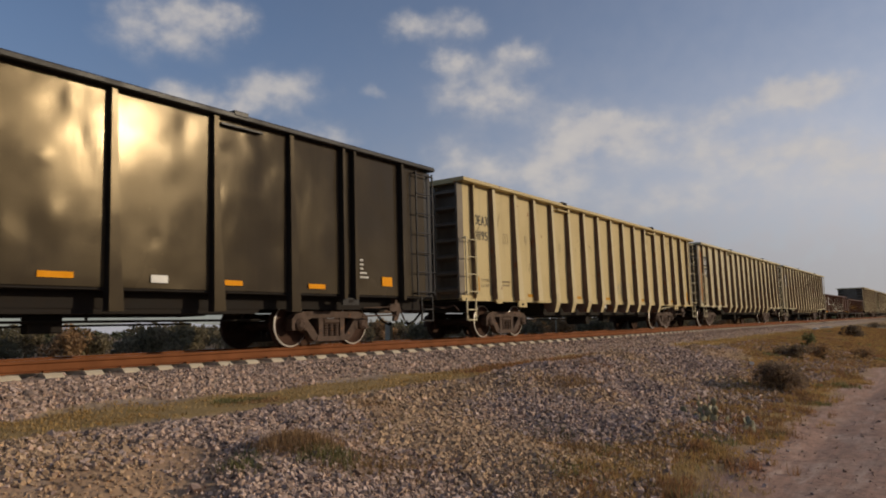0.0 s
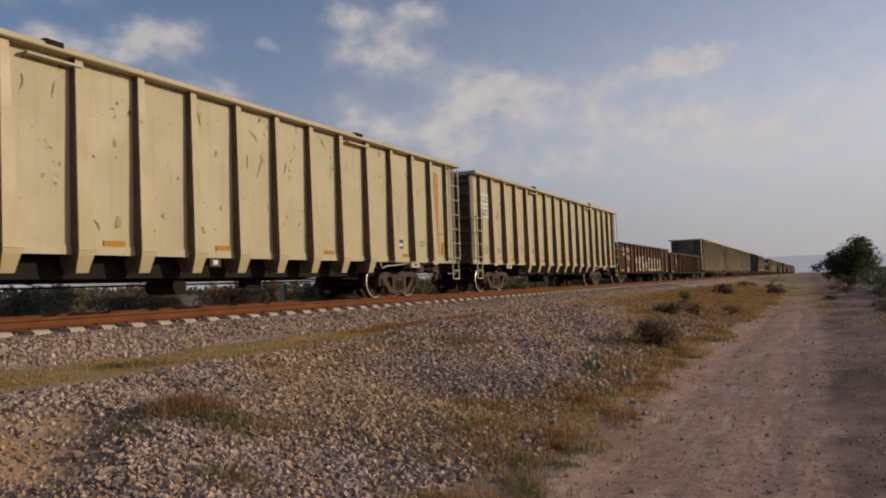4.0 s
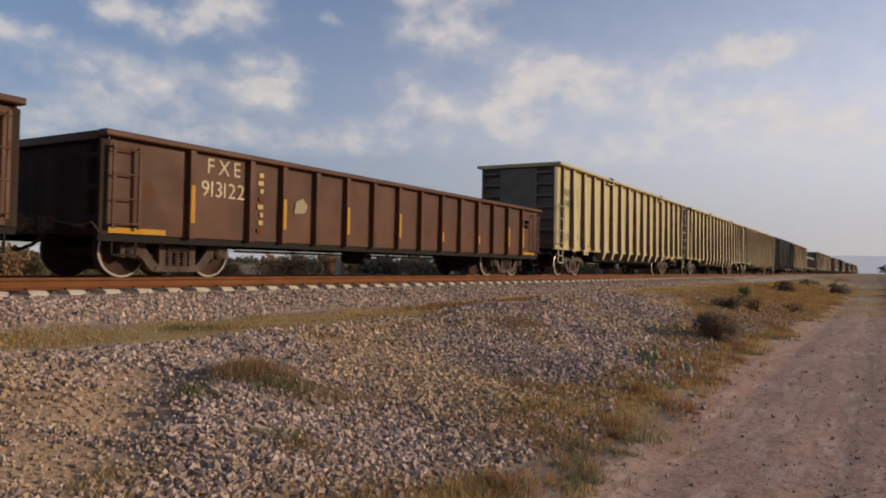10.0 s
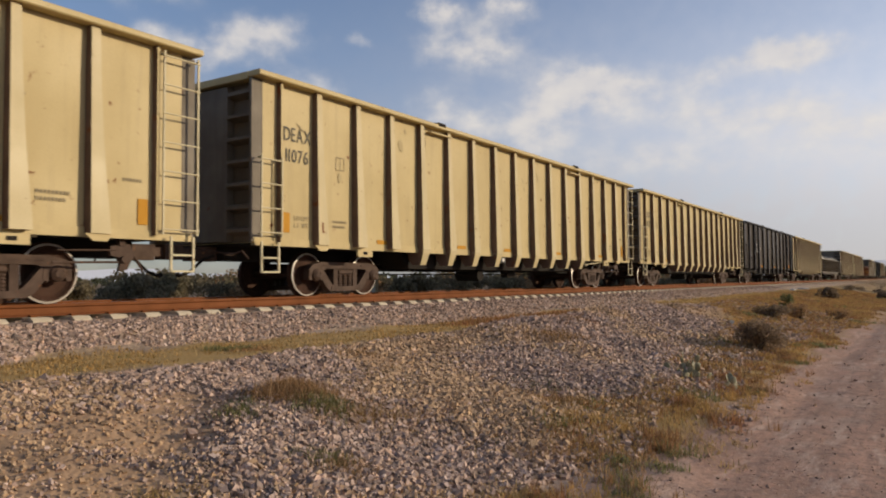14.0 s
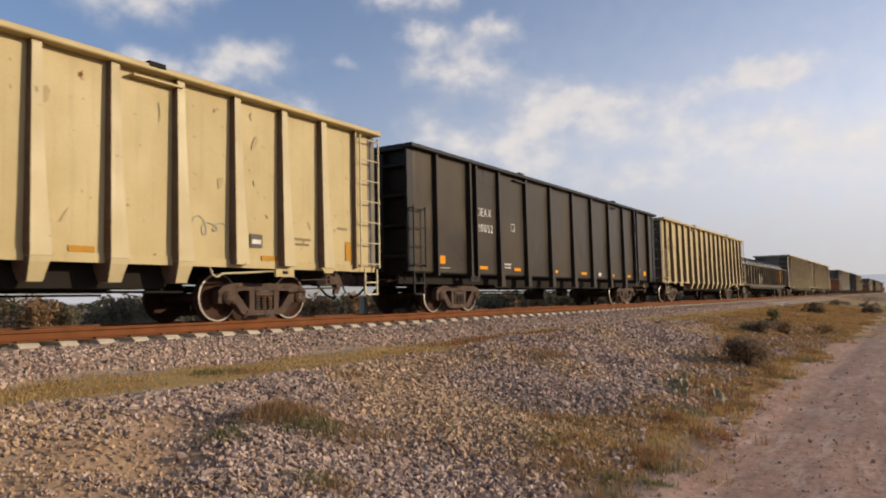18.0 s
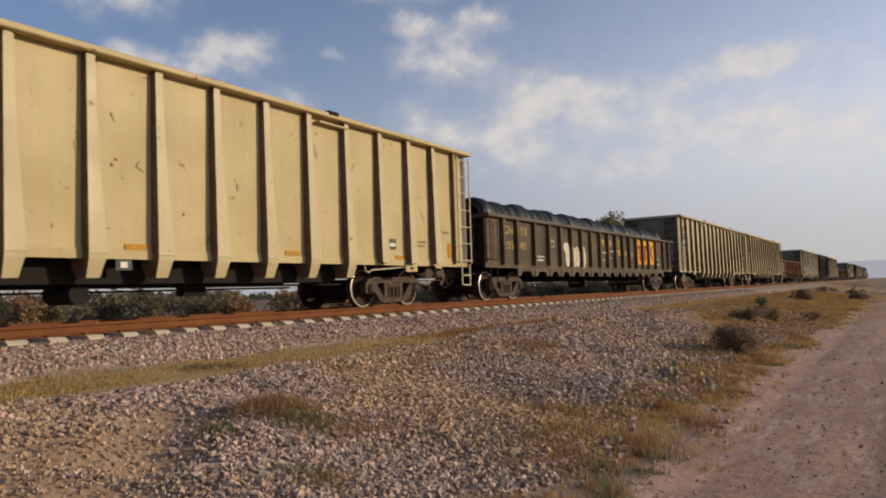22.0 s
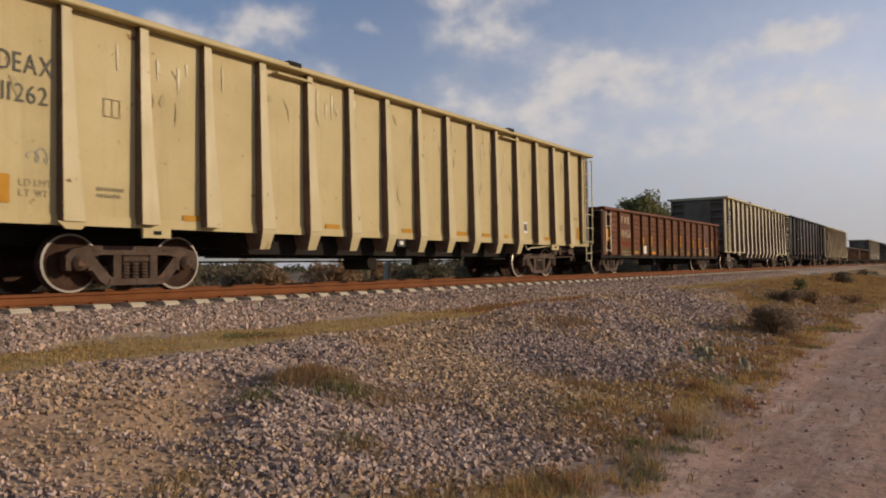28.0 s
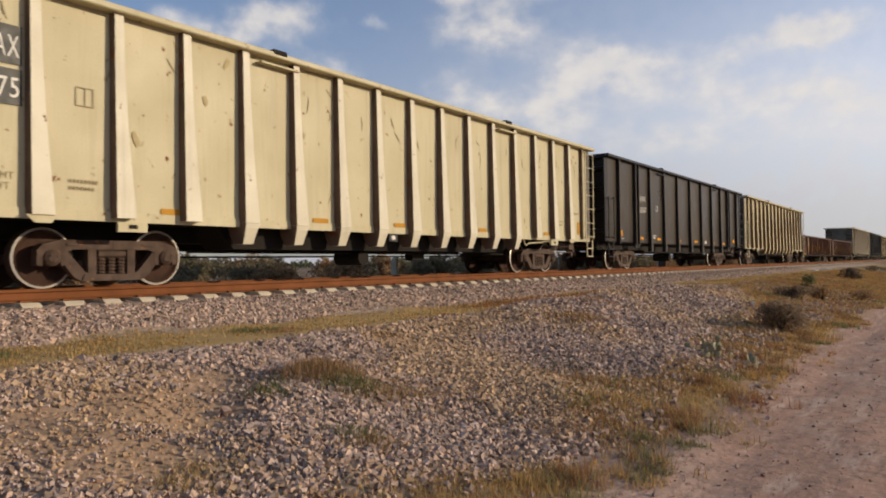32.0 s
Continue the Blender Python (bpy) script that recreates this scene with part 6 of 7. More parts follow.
    ladder_parts(car, "ladder", half + 0.0, 0.16, 0.62, foot + 0.2, top - 0.2, 4, SPRAY if mark == "tall" else paint)
    ladder_parts(car, "ladder", half + 0.0, length - 0.66, length - 0.2, foot + 0.2, top - 0.2, 4, paint)
    for y in (0.18, length - 0.62):
        s = Shape()
        for e in (0.0, 0.42):
            s.bar((0, e, 0.36), (0, e, foot), 0.03, 0.03)
        s.bar((0, 0, 0.37), (0, 0.42, 0.37), 0.03, 0.06)
        part("stirrup_step", s.mesh("stirrup_step", UNDER), car, at=pose(half - 0.05, y, 0))
    add_ends(car, length)
    over = 1.75 if not belly else 1.95
    for y in (over, length - over):
        add_bogie(car, y)
    return car


def repaint(car, old, fresh):
    """Gives one copy of a wagon a paint of its own."""
    for o in car.children_recursive:
        if o.type == "MESH" and o.data.materials and o.data.materials[0] == old:
            o.material_slots[0].link = "OBJECT"
            o.material_slots[0].material = fresh


# leading ends at the start, metres along the track
FRONTS = [-5.85, 15.43, 36.71, 57.98, 79.26, 97.13, 115.02, 136.29, 157.57, 178.84, 200.13, 221.40, 243.46, 264.62, 286.01, 303.79, 325.06, 346.35,
          367.64, 385.52, 403.4, 424.68, 445.96, 467.24, 488.5, 506.4, 527.7]
CARS = {}


def cream_marks(car, text, number, style, seed):
    """The lettering, reflectors and stains of a cream wagon."""
    rng = np.random.RandomState(seed)
    x = 1.495 + 0.012
    if style == "panel":
        plate(car, 0.90, 1.52, 3.00, 3.52, x, PLATE, "number_panel", "black painted panel")
        plate(car, 0.90, 1.52, 2.46, 2.94, x, PLATE, "number_panel", "black painted panel")
        letters(car, text, 0.92, 3.10, 0.30, x + 0.008, WHITE, width=0.56)
        letters(car, number, 0.92, 2.56, 0.28, x + 0.008, WHITE, width=0.56)
    elif style == "white":
        plate(car, 0.90, 1.52, 3.06, 3.46, x, WHITE, "number_panel", "white painted panel")
        plate(car, 0.90, 1.52, 2.62, 2.98, x, WHITE, "number_panel", "white painted panel")
        letters(car, text, 0.92, 3.14, 0.26, x + 0.008, PLATE, width=0.55)
        letters(car, number, 0.92, 2.68, 0.24, x + 0.008, PLATE, width=0.55)
    else:
        letters(car, text, 0.79, 3.00, 0.28, x, DARK_MARK, width=0.72)
        letters(car, number, 0.84, 2.60, 0.26, x, DARK_MARK, width=0.60)
    plate(car, 0.76, 0.94, 1.24, 1.62, x, OCHRE, label="faded ochre reflector plate")
    for y, w in ((3.6, 0.5), (6.9, 0.42), (9.4, 0.4), (12.9, 0.4), (16.6, 0.5)):
        plate(car, y, y + w, 1.12, 1.21, x, OCHRE, label="faded ochre reflector strip")
    if number == "11262":
        plate(car, 11.52, 12.14, 1.11, 1.22, x, OCHRE, label="faded ochre reflector strip")
        plate(car, 13.86, 14.30, 1.11, 1.20, x, OCHRE, label="faded ochre reflector strip")
        plate(car, 15.08, 15.46, 1.30, 1.62, x, WHITE, "placard", "black and white placard")
        plate(car, 15.14, 15.22, 1.40, 1.56, x + 0.007, DARK_MARK, "placard_mark")
        plate(car, 15.25, 15.42, 1.36, 1.56, x + 0.007, DARK_MARK, "placard_mark")
    plate(car, 19.0, 19.17, 1.20, 1.60, x, OCHRE, label="faded ochre reflector plate")
    plate(car, 9.26, 9.54, 0.80, 0.97, x - 0.03, PLATE, "sign_plate", "small black sign plate")
    plate(car, 9.34, 9.46, 0.84, 0.93, x - 0.022, WHITE, "sign_field", th=0.004)
    smear = Shape()
    for _ in range(16):
        y, z, w = rng.uniform(0.9, 18.9), rng.uniform(1.3, 3.8), rng.uniform(0.03, 0.12)
        t0 = rng.uniform(0, 6.28)
        smear.prism([(y + w * rng.uniform(0.5, 1.0) * math.cos(t), z + 1.7 * w * rng.uniform(0.5, 1.0) * math.sin(t + t0)) for t in (2 * math.pi * q / 9 for q in range(9))], x - 0.004, x - 0.001, "x")
    part("dirt_smear", smear.mesh("dirt_smear", SMEAR), car)["kind"] = "stuff"
    y0 = 0.98 if style != "plain" else 1.06
    for word, yy, z, w in (("LD", 0.0, 1.48, 0.15), ("LMT", 0.2, 1.48, 0.24), ("LT", 0.0, 1.34, 0.14), ("WT", 0.2, 1.34, 0.18)):
        letters(car, word, y0 + yy, z, 0.10, x, GREY_MARK, width=w)
    bars(car, 2.15, 1.50, x, GREY_MARK, (0.45, 0.4))
    bars(car, 17.45, 1.55, x, GREY_MARK, (0.5, 0.45))
    bars(car, 18.75, 1.85, x, GREY_MARK, (0.3,))
    s = Shape()
    for z in (2.60, 2.86):
        s.box(x, x + 0.004, 2.25, 2.52, z, z + 0.012)
    for y in (2.25, 2.38, 2.5):
        s.box(x, x + 0.004, y, y + 0.012, 2.614, 2.858)
    part("stencil_box", s.mesh("stencil_box", GREY_MARK), car)
    if number == "11262":
        pale = Shape()
        for _ in range(26):
            y, z, run = rng.uniform(1.9, 18.0), rng.uniform(3.5, 3.95), rng.uniform(0.12, 0.5)
            pale.prism([(y, z), (y + 0.05 * rng.uniform(0.5, 1.2), z - 0.03), (y + 0.03, z - run), (y + 0.012, z - run * 0.9)], x - 0.002, x + 0.002, "x")
        part("scraped_streak", pale.mesh("scraped_streak", PALE_SCRAPE), car, "pale scraped streaks below the top edge")["kind"] = "stuff"
    if seed % 2 == 0:
        plate(car, 16.32, 16.62, 1.35, 1.60, x, DARK_MARK, "placard", "black and white placard")
        plate(car, 16.36, 16.58, 1.42, 1.50, x + 0.007, WHITE, "placard_field")
    # scratches and scrapes, curved and smudged
    s = Shape()
    for _ in range(34 if style == "panel" or number == "11262" else 9):
        y, z = rng.uniform(0.9, 19.2), rng.uniform(3.0, 3.9) if rng.uniform() < 0.75 else rng.uniform(1.3, 3)
        lean, bow, run = rng.normal(0, 0.10), rng.normal(0, 0.05), rng.uniform(0.1, 0.42)
        pts = [(x, y + lean * u + bow * math.sin(math.pi * u), z - run * u) for u in (0, 0.25, 0.5, 0.75, 1.0)]
        for j, (p, q) in enumerate(zip(pts, pts[1:])):
            s.bar(p, q, (0.012, 0.024, 0.022, 0.01)[j], 0.003, up=(1, 0, 0))
    part("scratch_mark", s.mesh("scratch_mark", SMEAR if number == "11262" else GREY_MARK), car)["kind"] = "stuff"


def squiggle(car, y, z, w, h, x, mat, seed, n=44, thick=0.018, label="faint scrawled spray-paint line"):
    """A spray-can line that loops over a sheet like handwriting."""
    rng = np.random.RandomState(seed)
    a, b, c = rng.uniform(2.2, 3.6), rng.uniform(0, 6.28), rng.uniform(0.10, 0.2)
    s = Shape()
    pts = []
    for i in range(n + 1):
        u = i / n
        ph = 2 * math.pi * a * u + b
        pts.append((x, y + w * (u + c * math.sin(ph)), z + h * (0.5 + 0.38 * math.cos(ph) * (0.65 + 0.35 * math.sin(5.0 * u + seed)))))
    for p, q in zip(pts, pts[1:]):
        s.bar(p, q, thick, 0.003)
    part("graffiti_line", s.mesh("graffiti_line", mat), car, label)


def black_marks(car, number):
    x = 1.536 + 0.020
    letters(car, "DEAX", 3.34, 2.66, 0.24, x, WHITE, width=0.8)
    letters(car, number, 3.32, 2.22, 0.23, x, WHITE, width=0.9)
    for y0, y1, z0, z1 in ((1.32, 1.62, 1.25, 1.46), (3.4, 3.85, 1.16, 1.25), (5.5, 5.95, 1.16, 1.25), (8.4, 8.75, 1.16, 1.25), (10.85, 11.35, 1.15, 1.24),
                           (13.9, 14.35, 1.13, 1.22), (15.95, 16.4, 1.13, 1.22), (18.16, 18.5, 1.24, 1.44)):
        plate(car, y0, y1, z0, z1, x, ORANGE, label="bright orange reflector")
    plate(car, 12.57, 12.87, 1.13, 1.25, x, WHITE, "placard", "white placard")
    bars(car, 4.85, 1.32, x, WHITE, (0.5, 0.45))
    bars(car, 17.45, 1.75, x, WHITE, (0.08, 0.08, 0.08, 0.2, 0.25), h=0.04, gap=0.09)
    bars(car, 1.35, 1.14, x, WHITE, (0.5,), h=0.02)
    s = Shape()
    for z in (2.36, 2.56):
        s.box(x, x + 0.004, 5.35, 5.60, z, z + 0.02)
    for y in (5.35, 5.58):
        s.box(x, x + 0.004, y, y + 0.02, 2.382, 2.558)
    part("stencil_box", s.mesh("stencil_box", WHITE), car)


def make_train():
    first_cream = high_wagon("cream high-sided gondola wagon with steel ribs", "cream", "cream gondola wagons")
    first_black = high_wagon("glossy black high-sided gondola wagon", "black", "black gondola wagons")
    creams = {1: ("DEAX", "11195", "plain", 0), 2: ("DEAX", "11417", "panel", 1), 3: ("CIGX", "802713", "white", 1), 6: ("DEAX", "11248", "plain", 0),
              7: ("DEAX", "11076", "plain", 0), 8: ("DEAX", "11071", "plain", 0), 10: ("DEAX", "11026", "plain", 0), 12: ("DEAX", "11441", "panel", 2),
              13: ("DEAX", "11262", "plain", 0), 15: ("DEAX", "11375", "panel", 1), 17: ("DEAX", "", "none", 2), 20: ("", "", "none", 1), 22: ("", "", "none", 0),
              23: ("", "", "none", 2), 25: ("", "", "none", 1)}
    for i in creams:
        CARS[i] = first_cream if i == 1 else copy_thing(first_cream, pose(0, 0, 0))
    for i in (0, 9, 16, 21):
        CARS[i] = first_black if i == 0 else copy_thing(first_black, pose(0, 0, 0))
    says = {1: "cream high-sided gondola wagon with steel ribs", 2: "cream gondola wagon with black number panel and rust stains", 3: "pale cream gondola wagon with white number panel and faint scrawls",
            12: "weathered beige gondola wagon with black number panel", 15: "pale cream gondola wagon with scraped paint and black number panel"}
    for i, (text, number, style, tone) in creams.items():
        car = CARS[i]
        tagged(car, says.get(i, "cream high-sided gondola wagon with steel ribs"))
        if tone:
            repaint(car, CREAM[0], CREAM[tone])
        if tone == 1 and i > 12:
            repaint(car, RIB_PAINT, PALE_RIB)
        if style != "none":
            cream_marks(car, text, number, style, 100 + i)
    x = 1.507
    for i, marks in {1: [(10.35, 1.15, 0.75, 0.75), (11.4, 1.15, 0.6, 0.75)], 3: [(3.05, 1.3, 0.7, 0.6), (4.3, 1.2, 0.6, 0.7), (5.5, 1.3, 0.6, 0.5), (6.75, 1.2, 0.5, 0.5)],
                     8: [(3.3, 1.45, 0.55, 0.3), (4.5, 1.2, 0.55, 0.3), (7.95, 1.15, 0.55, 0.5), (15.1, 1.4, 0.6, 0.5)], 13: [(1.15, 1.75, 0.3, 0.3)]}.items():
        for j, (y, z, w, h) in enumerate(marks):
            squiggle(CARS[i], y, z, w, h, x, GREY_MARK if i == 3 else SCRAWL, 10 * i + j)
    # rust that ran down the ends of two wagons
    for i, y0, y1 in ((2, 18.55, 18.9), (2, 0.3, 0.6)):
        shape_plate(CARS[i], [(y0, 1.3), (y1, 1.2), (y1 - 0.05, 2.4), (y1, 3.7), (y0 + 0.08, 3.8), (y0 + 0.02, 2.6)], x - 0.006, CREAM_RUST, "rust_stain", "orange rust stain running down")
    repaint(CARS[0], BLACK, GLOSS_BLACK)
    for i, number in ((0, "20011"), (9, "20052"), (16, "20047")):
        black_marks(CARS[i], number)
    tagged(CARS[9], "black high-sided gondola wagon with white lettering and orange reflectors")

    # oxide red gondolas
    r4 = [1.5, 2.95, 4.05, 5.08, 6.1, 7.13, 8.18, 9.22, 10.25, 11.27, 12.29, 13.3, 14.8]
    g4 = low_wagon("brown gondola wagon covered in white graffiti", "brown gondola wagons", 16.64, 2.50, 0.62, OXIDE, r4, pressed=(0, 2, 3, 4, 5, 6, 7, 8, 9, 10, 11, 13))
    wall = 1.516 - 0.11
    x = wall + 0.018
    letters(g4, "FXE", 2.06, 1.93, 0.30, x, WHITE, gap=2.4, width=0.76)
    letters(g4, "912426", 1.83, 1.44, 0.30, x, WHITE, width=1.07)
    row = lambda v, h=0.085, l=0.03, r=0.95: [(l, v), (r, v + 0.01), (r - 0.03, v + h), (0.5, v + h + 0.02), (l + 0.02, v + h)]
    base = [(0.0, 0.0), (1.0, 0.0), (1.0, 0.17), (0.62, 0.15), (0.0, 0.19)]
    leg = lambda l, r, top: [(l, 0.0), (r, 0.0), (r + 0.02, top), (l + 0.04, top + 0.03)]
    scrawl = [[row(0.56), row(0.72, 0.1), row(0.9, 0.09, 0.1), leg(0.05, 0.16, 0.2), row(0.0, 0.05)],
              [row(0.78, 0.12), [(0.02, 0.18), (0.34, 0.18), (0.95, 0.76), (0.6, 0.78)], base],
              [row(0.56, 0.07), row(0.70, 0.09), row(0.88, 0.10), leg(0.0, 0.2, 0.5), leg(0.45, 0.58, 0.5), leg(0.84, 1.0, 0.5), [(0.2, 0.38), (0.84, 0.38), (0.84, 0.5), (0.2, 0.5)]],
              [leg(0.0, 0.24, 0.8), row(0.52, 0.1, 0.1, 0.7), row(0.72, 0.08, 0.1, 0.6), [(0.55, 0.5), (0.95, 0.0), (1.0, 0.0), (0.85, 0.62)]],
              [row(0.80, 0.1, 0.3), row(0.62, 0.08, 0.4), row(0.42, 0.08, 0.1, 0.7), leg(0.0, 0.16, 0.72), base],
              [row(0.78, 0.1, 0.1, 0.8), row(0.58, 0.1), row(0.38, 0.08, 0.2, 0.8), base],
              [row(0.82, 0.09), row(0.62, 0.1, 0.05, 0.8), row(0.44, 0.06, 0.2, 0.75), leg(0.0, 0.14, 0.9), base],
              [row(0.76, 0.11), row(0.56, 0.1, 0.0, 0.9), leg(0.0, 0.2, 0.44), base],
              [[(0.0, 0.9), (0.24, 0.92), (0.6, 0.56), (0.4, 0.5)], [(0.78, 0.94), (1.0, 0.9), (0.7, 0.52), (0.5, 0.54)], leg(0.42, 0.66, 0.5)]]
    for i, patches in enumerate(scrawl):
        a, b = r4[2 + i] + 0.13, r4[3 + i] - 0.03
        rng = np.random.RandomState(300 + i)
        for j, pts in enumerate(patches):
            pts = [(a + (b - a) * min(1, max(0, u + rng.uniform(-0.03, 0.03))), 0.77 + 0.98 * max(0, v + rng.uniform(-0.015, 0.015))) for u, v in pts]
            shape_plate(g4, pts, x + 0.014 + 0.003 * j, SPRAY, "graffiti_patch", "worn white graffiti paint")
    for i, (a, b) in enumerate(zip(r4[2:11], r4[3:12])):
        rng = np.random.RandomState(340 + i)
        top = [(a + 0.13 + (b - a - 0.16) * q / 8, 1.55 + 0.25 * rng.uniform()) for q in range(9)]
        shape_plate(g4, [(a + 0.13, 0.76), (b - 0.03, 0.76)] + top[::-1], x - 0.004, WASH, "graffiti_wash", "thin greyish paint behind the letters")
    # Sun glints along the posts' edges, laid on as strips of the graffiti white.
    for i, y in enumerate(r4[1:12]):
        rng = np.random.RandomState(360 + i)
        cuts = np.sort(rng.uniform(1.0, 2.38, 4))
        for a, b in ((cuts[0], cuts[1]), (cuts[2], cuts[3])):
            if b - a > 0.06:
                shape_plate(g4, [(y + 0.004, float(a)), (y + 0.030, float(a) + 0.03), (y + 0.034, float(b)), (y + 0.010, float(b) - 0.02)], 1.520, SPRAY, "graffiti_streak", "narrow white glint painted on the post's edge")
    for i, y in enumerate(r4[3:11]):
        rng = np.random.RandomState(320 + i)
        a, b = 0.76 + 0.1 * rng.uniform(), 1.35 + 0.4 * rng.uniform()
        shape_plate(g4, [(y + 0.010, a), (y + 0.100, a + 0.05), (y + 0.096, b), (y + 0.050, b - 0.06), (y + 0.016, b + 0.05)], 1.517, SPRAY, "graffiti_patch", "white graffiti paint on the post")
    for j, (a, z) in enumerate(((0.62, 2.12), (0.66, 1.94), (0.82, 1.74))):
        shape_plate(g4, [(a, z), (a + 0.6, z + 0.0), (a + 0.62, z + 0.10), (a + 0.1, z + 0.13)], x + 0.024, SPRAY, "graffiti_patch")
    for y in (0.2, 4.35, 6.3, 8.35, 10.4, 12.45, 15.3):
        plate(g4, y, y + (0.9 if y in (0.2, 15.3) else 0.55), 0.75, 0.84, x + 0.03, ORANGE, label="orange reflector strip")
    shape_plate(g4, [(2.15, 0.72), (2.45, 0.72), (2.42, 1.02), (2.18, 1.0)], x, SPRAY, "graffiti_patch")
    for j, (y, z, w, h, mat) in enumerate(((13.50, 0.90, 0.95, 1.15, PRIMER), (13.60, 1.15, 0.75, 0.90, PRIMER), (13.65, 1.40, 0.70, 0.55, PRIMER))):
        squiggle(g4, y, z, w, h, x - 0.004 + 0.005 * j, mat, 8 + 5 * j, thick=(0.06, 0.022, 0.04)[j], label="broad rusty red spray-paint swirl")
    CARS[4] = g4

    r5 = [1.62, 3.0, 3.88, 4.88, 5.9, 6.9, 7.94, 8.96, 10.0, 11.03, 12.07, 13.05, 14.08, 15.15]
    g5 = low_wagon("plain dark brown gondola wagon with yellow stripes on its posts", "brown gondola wagons", 16.65, 2.30, 0.58, OXIDE, r5)
    letters(g5, "FXE", 2.06, 1.86, 0.28, x, PALE_MARK, gap=2.4, width=0.76)
    letters(g5, "913122", 1.93, 1.45, 0.29, x, PALE_MARK, width=1.0)
    for j, z in enumerate(np.linspace(0.86, 1.92, 8)):
        plate(g5, 3.28 + 0.03 * (j % 3), 3.42, float(z), float(z) + 0.085, x, TAN_MARK if j % 4 else PRIMER, "faded_lettering", "faded upright lettering")
    shape_plate(g5, [(4.30, 1.30), (4.62, 1.32), (4.70, 1.48), (4.55, 1.62), (4.34, 1.54)], x, GREY_MARK, "faded_patch")
    plate(g5, 0.15, 1.2, 0.71, 0.80, x, OCHRE, label="yellow reflector strip")
    plate(g5, 15.4, 16.3, 0.71, 0.80, x, OCHRE, label="yellow reflector strip")
    for i, y in enumerate(r5):
        if i % 2 == 0 or i == 13:
            plate(g5, y + 0.012, y + 0.098, 0.95, 1.2 + 0.35 * ((i * 7) % 5 > 1) + (0.4 if i in (0, 13) else 0), 1.517, OCHRE, "post_stripe", "faded yellow stripe on the post")
        bars(g5, 15.45, 1.75, x, TAN_MARK, (0.35, 0.35), h=0.12, gap=0.16)
    CARS[5] = g5

    r14 = [0.66, 1.62, 3.07, 4.12, 5.16, 6.16, 7.2, 8.25, 9.28, 10.3, 11.33, 12.37, 13.42, 14.82, 15.8]
    g14 = low_wagon("rust-red gondola wagon with pressed ridged sides", "brown gondola wagons", 16.54, 2.47, 0.60, OXIDE_BRIGHT, r14, pressed=(1, 3, 4, 5, 6, 7, 8, 9, 10, 11, 12, 14), mark="tall")
    letters(g14, "FXE", 2.0, 1.95, 0.27, x, PALE_MARK, gap=2.6, width=0.80)
    letters(g14, "911453", 1.84, 1.40, 0.30, x, PALE_MARK, width=1.08)
    shape_plate(g14, [(1.95, 1.10), (2.4, 1.04), (3.0, 1.08), (3.02, 1.26), (2.5, 1.22), (2.0, 1.30)], x - 0.012, PRIMER, "primer_patch", "worn red primer patch")
    bars(g14, 1.98, 0.80, x, GREY_MARK, (1.0, 1.05), h=0.05, gap=0.11)
    for i, y in enumerate(r14):
        if i in (3, 4, 6, 8, 10, 11, 12, 13):
            plate(g14, y + 0.012, y + 0.098, 1.12, 1.42 + 0.11 * (i % 3), 1.517, ORANGE, "post_stripe", "orange reflector on the post")
    for y, w, m in ((3.3, 0.5, OCHRE), (4.45, 0.35, WHITE), (5.45, 0.5, ORANGE), (8.5, 0.4, OCHRE), (10.5, 0.4, OCHRE), (12.6, 0.4, ORANGE), (13.7, 0.5, OCHRE)):
        plate(g14, y, y + w, 0.78, 0.78 + (0.32 if m is WHITE else 0.09), x, m, "stencil_patch")
    plate(g14, 0.34, 0.57, 1.22, 1.68, x + 0.02, ORANGE, label="bright yellow-orange reflector")
    plate(g14, 16.1, 16.3, 1.2, 1.65, x + 0.02, ORANGE, label="bright yellow-orange reflector")
    plate(g14, 13.72, 14.68, 1.1, 2.22, x - 0.004, OXIDE, "plain_sheet", "flat brown repair sheet")
    frames = Shape()
    for a, b in ((13.62, 14.02), (14.10, 14.50)):
        for z in (0.80, 1.12):
            frames.box(x + 0.004, x + 0.008, a, b, z, z + 0.022)
        for y in (a, b - 0.022):
            frames.box(x + 0.004, x + 0.008, y, y + 0.022, 0.824, 1.118)
    part("stencil_box", frames.mesh("stencil_box", WHITE), g14, "white stencilled outlines")
    squiggle(g14, 12.62, 0.80, 0.5, 0.32, x + 0.004, SPRAY, 5, thick=0.03)
    for a, b in zip(r14[1:-1], r14[2:]):
        rng = np.random.RandomState(int(a * 10))
        top = [(a + 0.13 + (b - a - 0.15) * q / 6, 0.93 + rng.uniform(0.0, 0.22)) for q in range(7)]
        shape_plate(g14, [(a + 0.13, 0.745), (b - 0.02, 0.745)] + top[::-1], x - 0.016, DUSTY, "dirt_band", "grey-green dirt along the sill")
    for a, b in zip(r14[4:-2], r14[5:-1]):
        squiggle(g14, a + 0.25, 0.86, 0.4, 0.10, x - 0.004, GREY_MARK, int(a * 7), thick=0.014)
    CARS[14] = g14
    for i in (18, 19, 24, 26):
        CARS[i] = copy_thing(g5, pose(0, 0, 0))
        tagged(CARS[i], "dark brown low gondola wagon far along the train")

    # the sooty gondola with wire coils
    r11 = [1.02, 1.98, 3.28, 4.47, 5.5, 6.52, 7.52, 8.54, 9.58, 10.53, 11.52, 12.48, 13.42, 14.42, 15.4, 16.35, 17.6, 18.96, 19.9]
    g11 = low_wagon("sooty black gondola wagon with faded orange lettering", "black gondola wagons", 20.82, 2.60, 0.98, SOOT, r11, belly=True, rib_w=0.13, depth=0.13)
    x = 1.516 - 0.13 + 0.014
